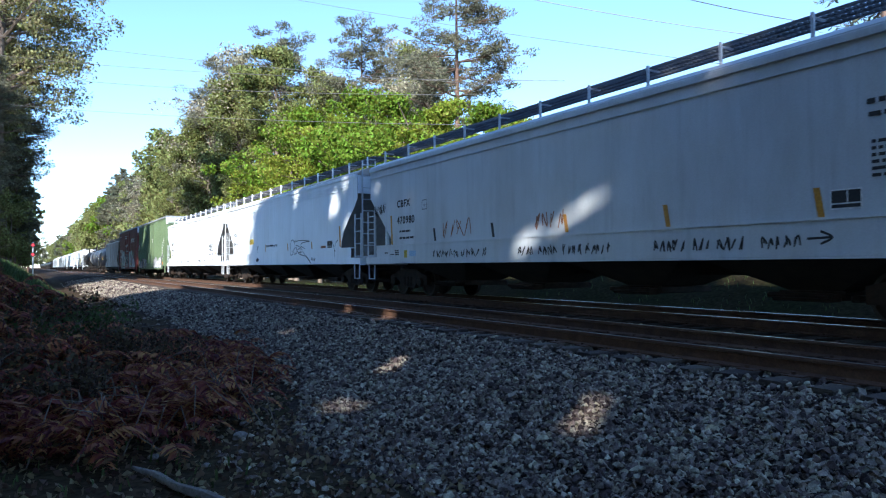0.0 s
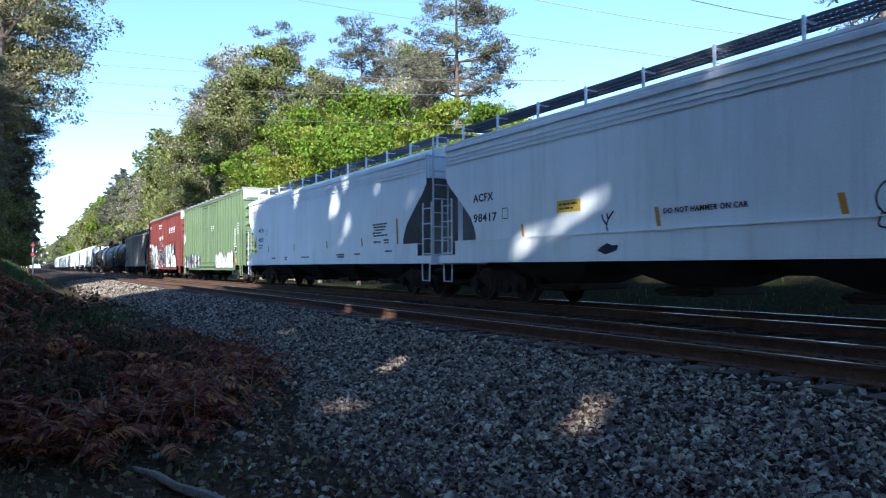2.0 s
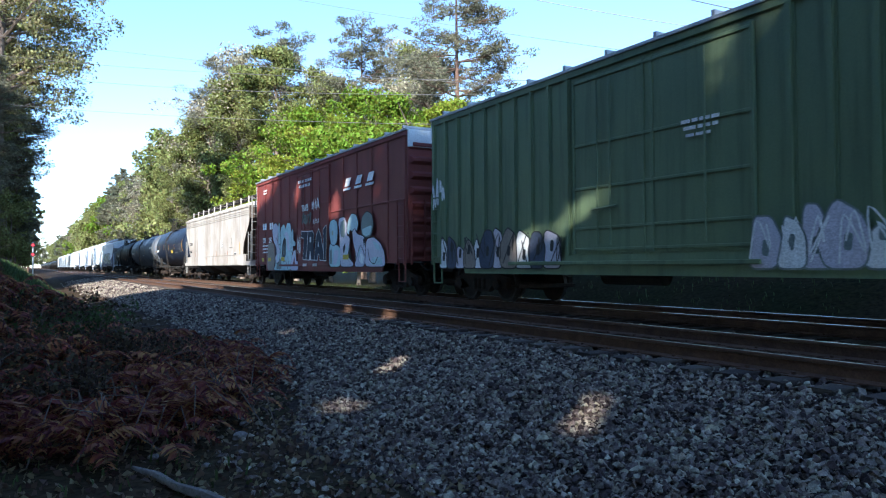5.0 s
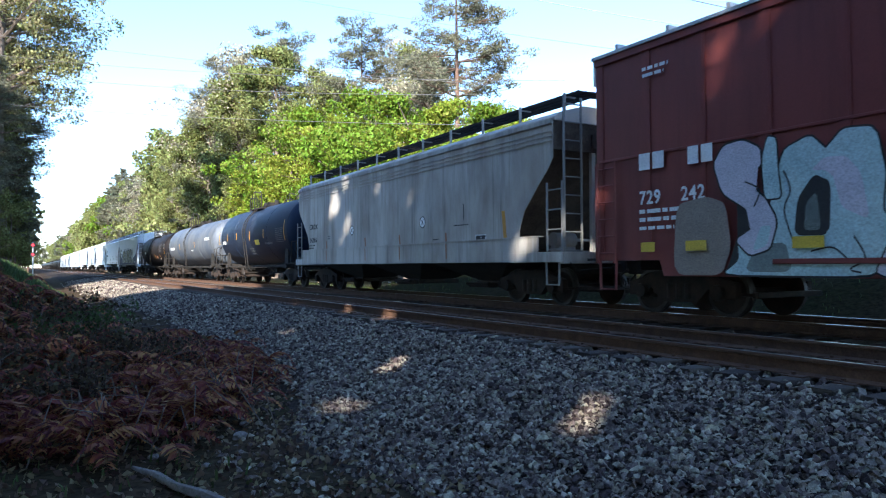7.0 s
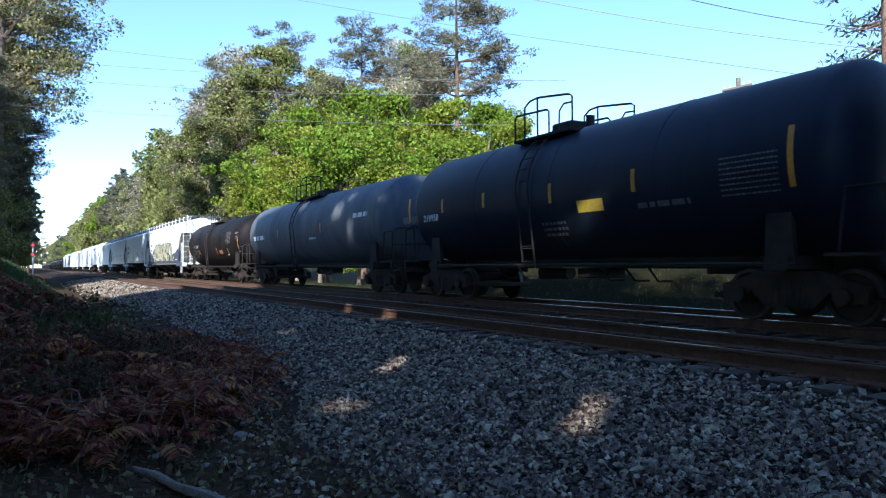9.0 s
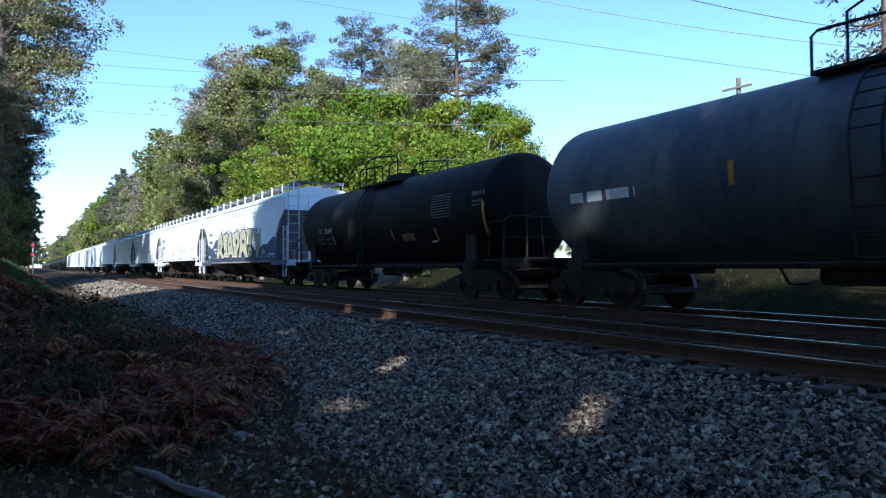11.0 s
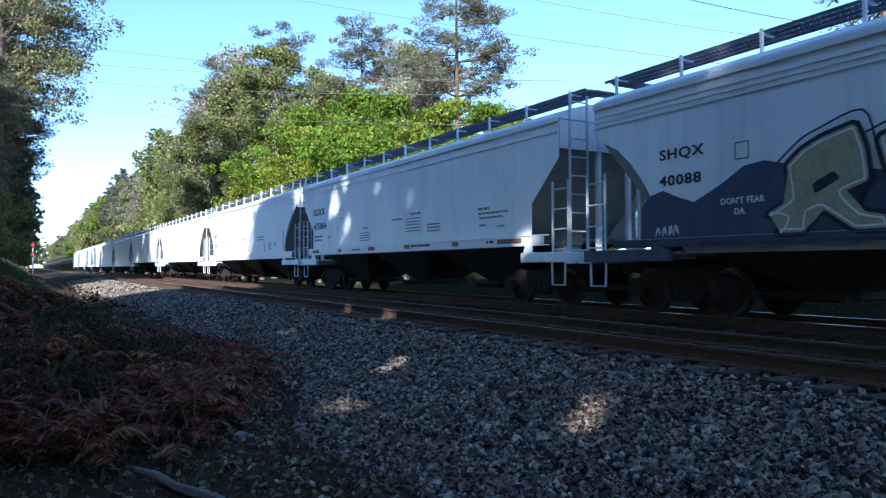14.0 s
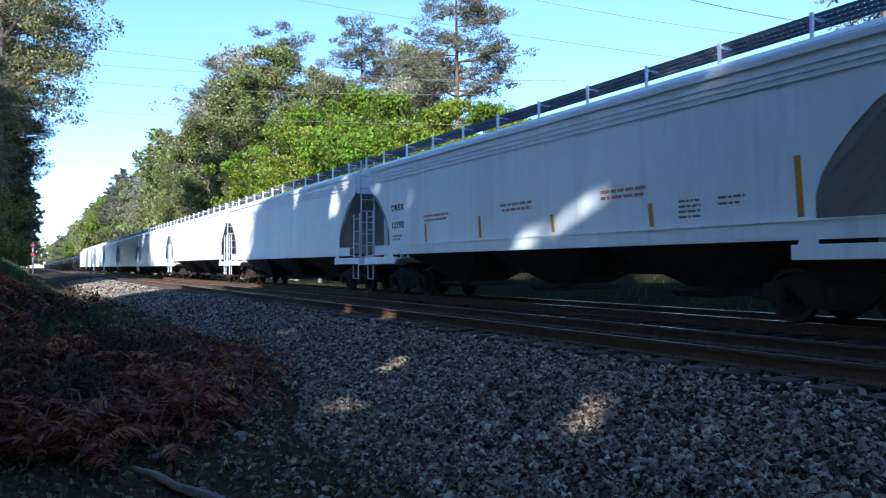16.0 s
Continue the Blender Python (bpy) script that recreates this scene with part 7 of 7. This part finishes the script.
for k, (pts, holes) in enumerate((([(-4.11, 2.37), (-3.85, 2.58), (-3.58, 2.7), (-3.1, 2.82), (-2.98, 2.47), (-2.93, 2.03), (-3.3, 1.9), (-3.05, 1.63), (-2.72, 1.56), (-2.69, 1.39), (-3.13, 1.38), (-3.59, 1.71), (-3.79, 1.65), (-3.82, 1.38), (-4.26, 1.38), (-4.12, 1.6), (-4.45, 1.66), (-4.04, 1.88)], [[(-3.72, 2.06), (-3.41, 2.21), (-3.31, 2.1), (-3.68, 1.91)]]),
                                  ([(-2.81, 2.58), (-2.37, 2.72), (-1.68, 2.76), (-1.76, 2.35), (-2.28, 2.3), (-1.98, 1.92), (-2.05, 1.72), (-1.74, 1.69), (-1.74, 1.4), (-2.38, 1.47), (-2.65, 1.39), (-2.68, 1.56), (-2.38, 1.76), (-2.68, 2.07)], []),
                                  ([(-1.74, 2.2), (-1.56, 2.6), (-1.21, 2.8), (-0.93, 2.69), (-0.82, 2.32), (-0.68, 1.93), (-0.43, 1.6), (-0.4, 1.4), (-0.74, 1.42), (-0.89, 1.6), (-1.32, 1.6), (-1.38, 1.41), (-1.74, 1.39), (-1.74, 1.68), (-1.57, 1.9)], [[(-1.35, 2.24), (-1.12, 2.25), (-1.03, 2.07), (-1.31, 2.0)]]),
                                  ([(-0.4, 2.53), (-0.12, 2.7), (0.5, 2.84), (0.66, 2.67), (0.86, 2.27), (0.82, 2.02), (0.37, 1.75), (0.41, 1.41), (-0.32, 1.38), (-0.43, 1.58), (-0.13, 1.74), (-0.26, 2.05)], [[(0.0, 2.3), (0.33, 2.41), (0.42, 2.23), (0.12, 2.04)]]),
                                  ([(0.93, 2.45), (1.1, 2.7), (1.3, 2.84), (1.88, 2.78), (2.05, 2.5), (2.09, 2.23), (1.89, 2.01), (2.33, 1.52), (2.57, 1.38), (1.99, 1.38), (1.45, 1.74), (1.2, 1.67), (1.15, 1.39), (0.63, 1.39), (0.96, 2.0)], [[(1.31, 2.34), (1.78, 2.27), (1.73, 2.1), (1.36, 2.1)]]))):
    sprayed_letter(car_j, pts, holes, SIDE_Y - 0.036 - 0.009 * (k % 2), M["tan"], M["ink"], 0.065, 0.03, TANL, 0.1, shine=WHT)
    top = [q for q in grown(pts, 0.14) if q[1] > 2.3]
    strokes(car_j, [top], SIDE_Y - 0.03, 0.03, M["ink"], "thin blue-black outer line over the letter")
strokes(car_j, [[(-1.13, 1.66), (-1.3, 1.86), (-1.25, 1.97), (-1.14, 1.92), (-1.03, 1.97), (-0.97, 1.87), (-1.13, 1.66)]], SIDE_Y - 0.062, 0.03, M["pale_pink"], "pale sprayed heart outline")
for k, (g, mat) in enumerate(((0.06, BLK), (0.0, M["tan"]))):
    blob(car_j, [(2.62 - g, 2.0 - g), (3.03 + g, 2.0 - g), (3.3 + g, 2.78 + g), (2.28 - g, 2.8 + g)], SIDE_Y - 0.036 - 0.005 * k, mat, "tan sprayed stroke with a dark edge")
for k, (rad, mat) in enumerate(((0.36, BLK), (0.3, M["tan"]), (0.1, BLK))):
    blob(car_j, [(2.84 + rad * 1.15 * math.cos(a * math.pi / 10), 1.66 + rad * 0.9 * math.sin(a * math.pi / 10)) for a in range(20)], SIDE_Y - 0.036 - 0.005 * k, mat, "round tan sprayed dot with a dark edge")
bubbles(car_j, [(4.15, 0.55, 1.35, 2.45, 0.0, "tan")], SIDE_Y - 0.035, "tan sprayed figure with a dark edge")
strokes(car_j, [[(-5.0, 2.58), (-5.0, 2.84)], [(-5.0, 2.84), (-4.76, 2.84)], [(-4.76, 2.84), (-4.76, 2.58)], [(-4.76, 2.58), (-5.0, 2.58)]], SIDE_Y - 0.004, 0.018, BLK, "small black stencilled square")
writing("DON'T FEAR", car_j, -5.28, 1.88, 0.14, SIDE_Y - 0.006, WHT, "small white sprayed words", 0.9)
writing("DA", car_j, -5.03, 1.71, 0.14, SIDE_Y - 0.006, WHT, "small white sprayed words", 0.9)
writing("DO NOT", car_j, -0.71, 2.69, 0.13, SIDE_Y - 0.002, M["maroon"], "small red stencilled warning", 1.0)
scribble(car_j, -6.65, -6.13, 1.41, 1.61, 4, 91, SIDE_Y - 0.006, 0.025, WHT, "small white spray tag")
blob(car_j, [(3.9, 2.3), (3.75, 2.65), (4.07, 2.42)], SIDE_Y - 0.046, M["tan"], "tan sprayed point")
blob(car_j, [(4.25, 2.42), (4.75, 2.78), (4.5, 2.25)], SIDE_Y - 0.046, M["tan"], "tan sprayed point")
blob(car_j, [(4.75, 1.33), (5.1, 1.35), (5.03, 1.5), (5.55, 1.58), (5.03, 1.82), (4.95, 1.6)], SIDE_Y - 0.046, M["tan"], "tan sprayed tail shape")
scribble(car_j, 5.8, 6.85, 1.42, 1.54, 9, 70, SILL_Y - 0.006, 0.025, WHT, "small white spray tag")
small_print(car_j, [(3.35, 2.75 - 0.08 * i, 0.7, 0.04) for i in range(8)], SIDE_Y - 0.001, BLK, 13)

# clean hopper with large numbers
writing("SOXX", car_m, -6.87, 2.87, 0.36, SIDE_Y, BLK, STEN, 1.12)
writing("475064", car_m, -6.87, 2.33, 0.36, SIDE_Y, BLK, STEN, 1.15)
small_print(car_m, [(-6.8, 2.02, 0.9, 0.07), (-6.8, 1.88, 0.8, 0.07), (-5.3, 1.95, 0.2, 0.07), (-2.2, 2.15, 0.4, 0.05), (0.0, 2.3, 0.7, 0.05)] + [(-2.4, 2.0 - 0.08 * i, 0.8, 0.03) for i in range(4)] + [(1.2, 2.4, 0.6, 0.06)]
            + [(0.9, 2.28 - 0.09 * i, 0.9, 0.03) for i in range(5)] + [(2.2, 2.05 - 0.09 * i, 0.7, 0.04) for i in range(3)] + [(4.8, 2.28, 0.5, 0.06), (4.8, 2.17, 1.25, 0.05), (4.85, 2.06, 1.0, 0.05), (4.85, 1.88, 0.3, 0.05), (5.6, 1.83, 0.3, 0.05)], SIDE_Y, M["slope"], 14)
for x0, x1 in ((-6.9, -6.2), (-4.3, -4.0), (-1.7, -1.2), (0.85, 1.2), (3.6, 3.9), (5.65, 6.6)):
    panel(car_m, x0, x1, 1.42, 1.53, SILL_Y, M["rust_paint"], "orange-red reflective strip", "reflector")
small_print(car_m, [(1.3, 1.46, 1.1, 0.06), (5.2, 1.45, 0.3, 0.06), (-3.0, 1.45, 0.7, 0.04)], SILL_Y - 0.001, BLK, 15)

# pale hopper with red stencils
writing("DREX", car_n, -6.68, 2.6, 0.26, SIDE_Y, BLK, STEN, 1.15)
writing("12792", car_n, -6.68, 2.07, 0.26, SIDE_Y, BLK, STEN, 1.15)
small_print(car_n, [(-4.65, 2.28, 1.4, 0.06), (-4.6, 2.16, 1.2, 0.06), (-0.9, 2.3, 1.2, 0.06), (-0.8, 2.18, 1.1, 0.06), (2.5, 2.3, 1.15, 0.06), (2.5, 2.18, 1.1, 0.06)], SIDE_Y, M["red_stencil"], 16, "faint red stencilled writing")
small_print(car_n, [(-6.6, 1.8, 0.6, 0.05), (-6.6, 1.7, 0.5, 0.05)] + [(4.4, 1.98 - 0.09 * i, 0.45, 0.04) for i in range(4)] + [(5.2, 1.98, 0.5, 0.04), (5.2, 1.88, 0.4, 0.04)], SIDE_Y, M["slope"], 17)
for x, z0, z1 in ((-4.5, 1.6, 2.1), (-1.75, 1.6, 2.15), (1.05, 1.62, 2.0), (3.8, 1.6, 2.02), (6.62, 1.6, 2.5)):
    tilted(car_n, x, z0, z1, 0.1, SIDE_Y, M["orange"], 0.05)


def motions():
    """The train rolls past at an even speed, and its wheels turn."""
    for car, s in CARS:
        walk(car, [(0.0, pose(s, TRAIN_Y, 0)), (16.0, pose(s + 16 * SPEED, TRAIN_Y, 0))])
    rate = math.degrees(SPEED / 0.42) / FPS
    for wheelset, x in WHEELS:
        walk(wheelset, [(k / FPS, pose(x, 0, 0.42, 0, rate * k, 0)) for k in range(16 * FPS + 1)])


motions()
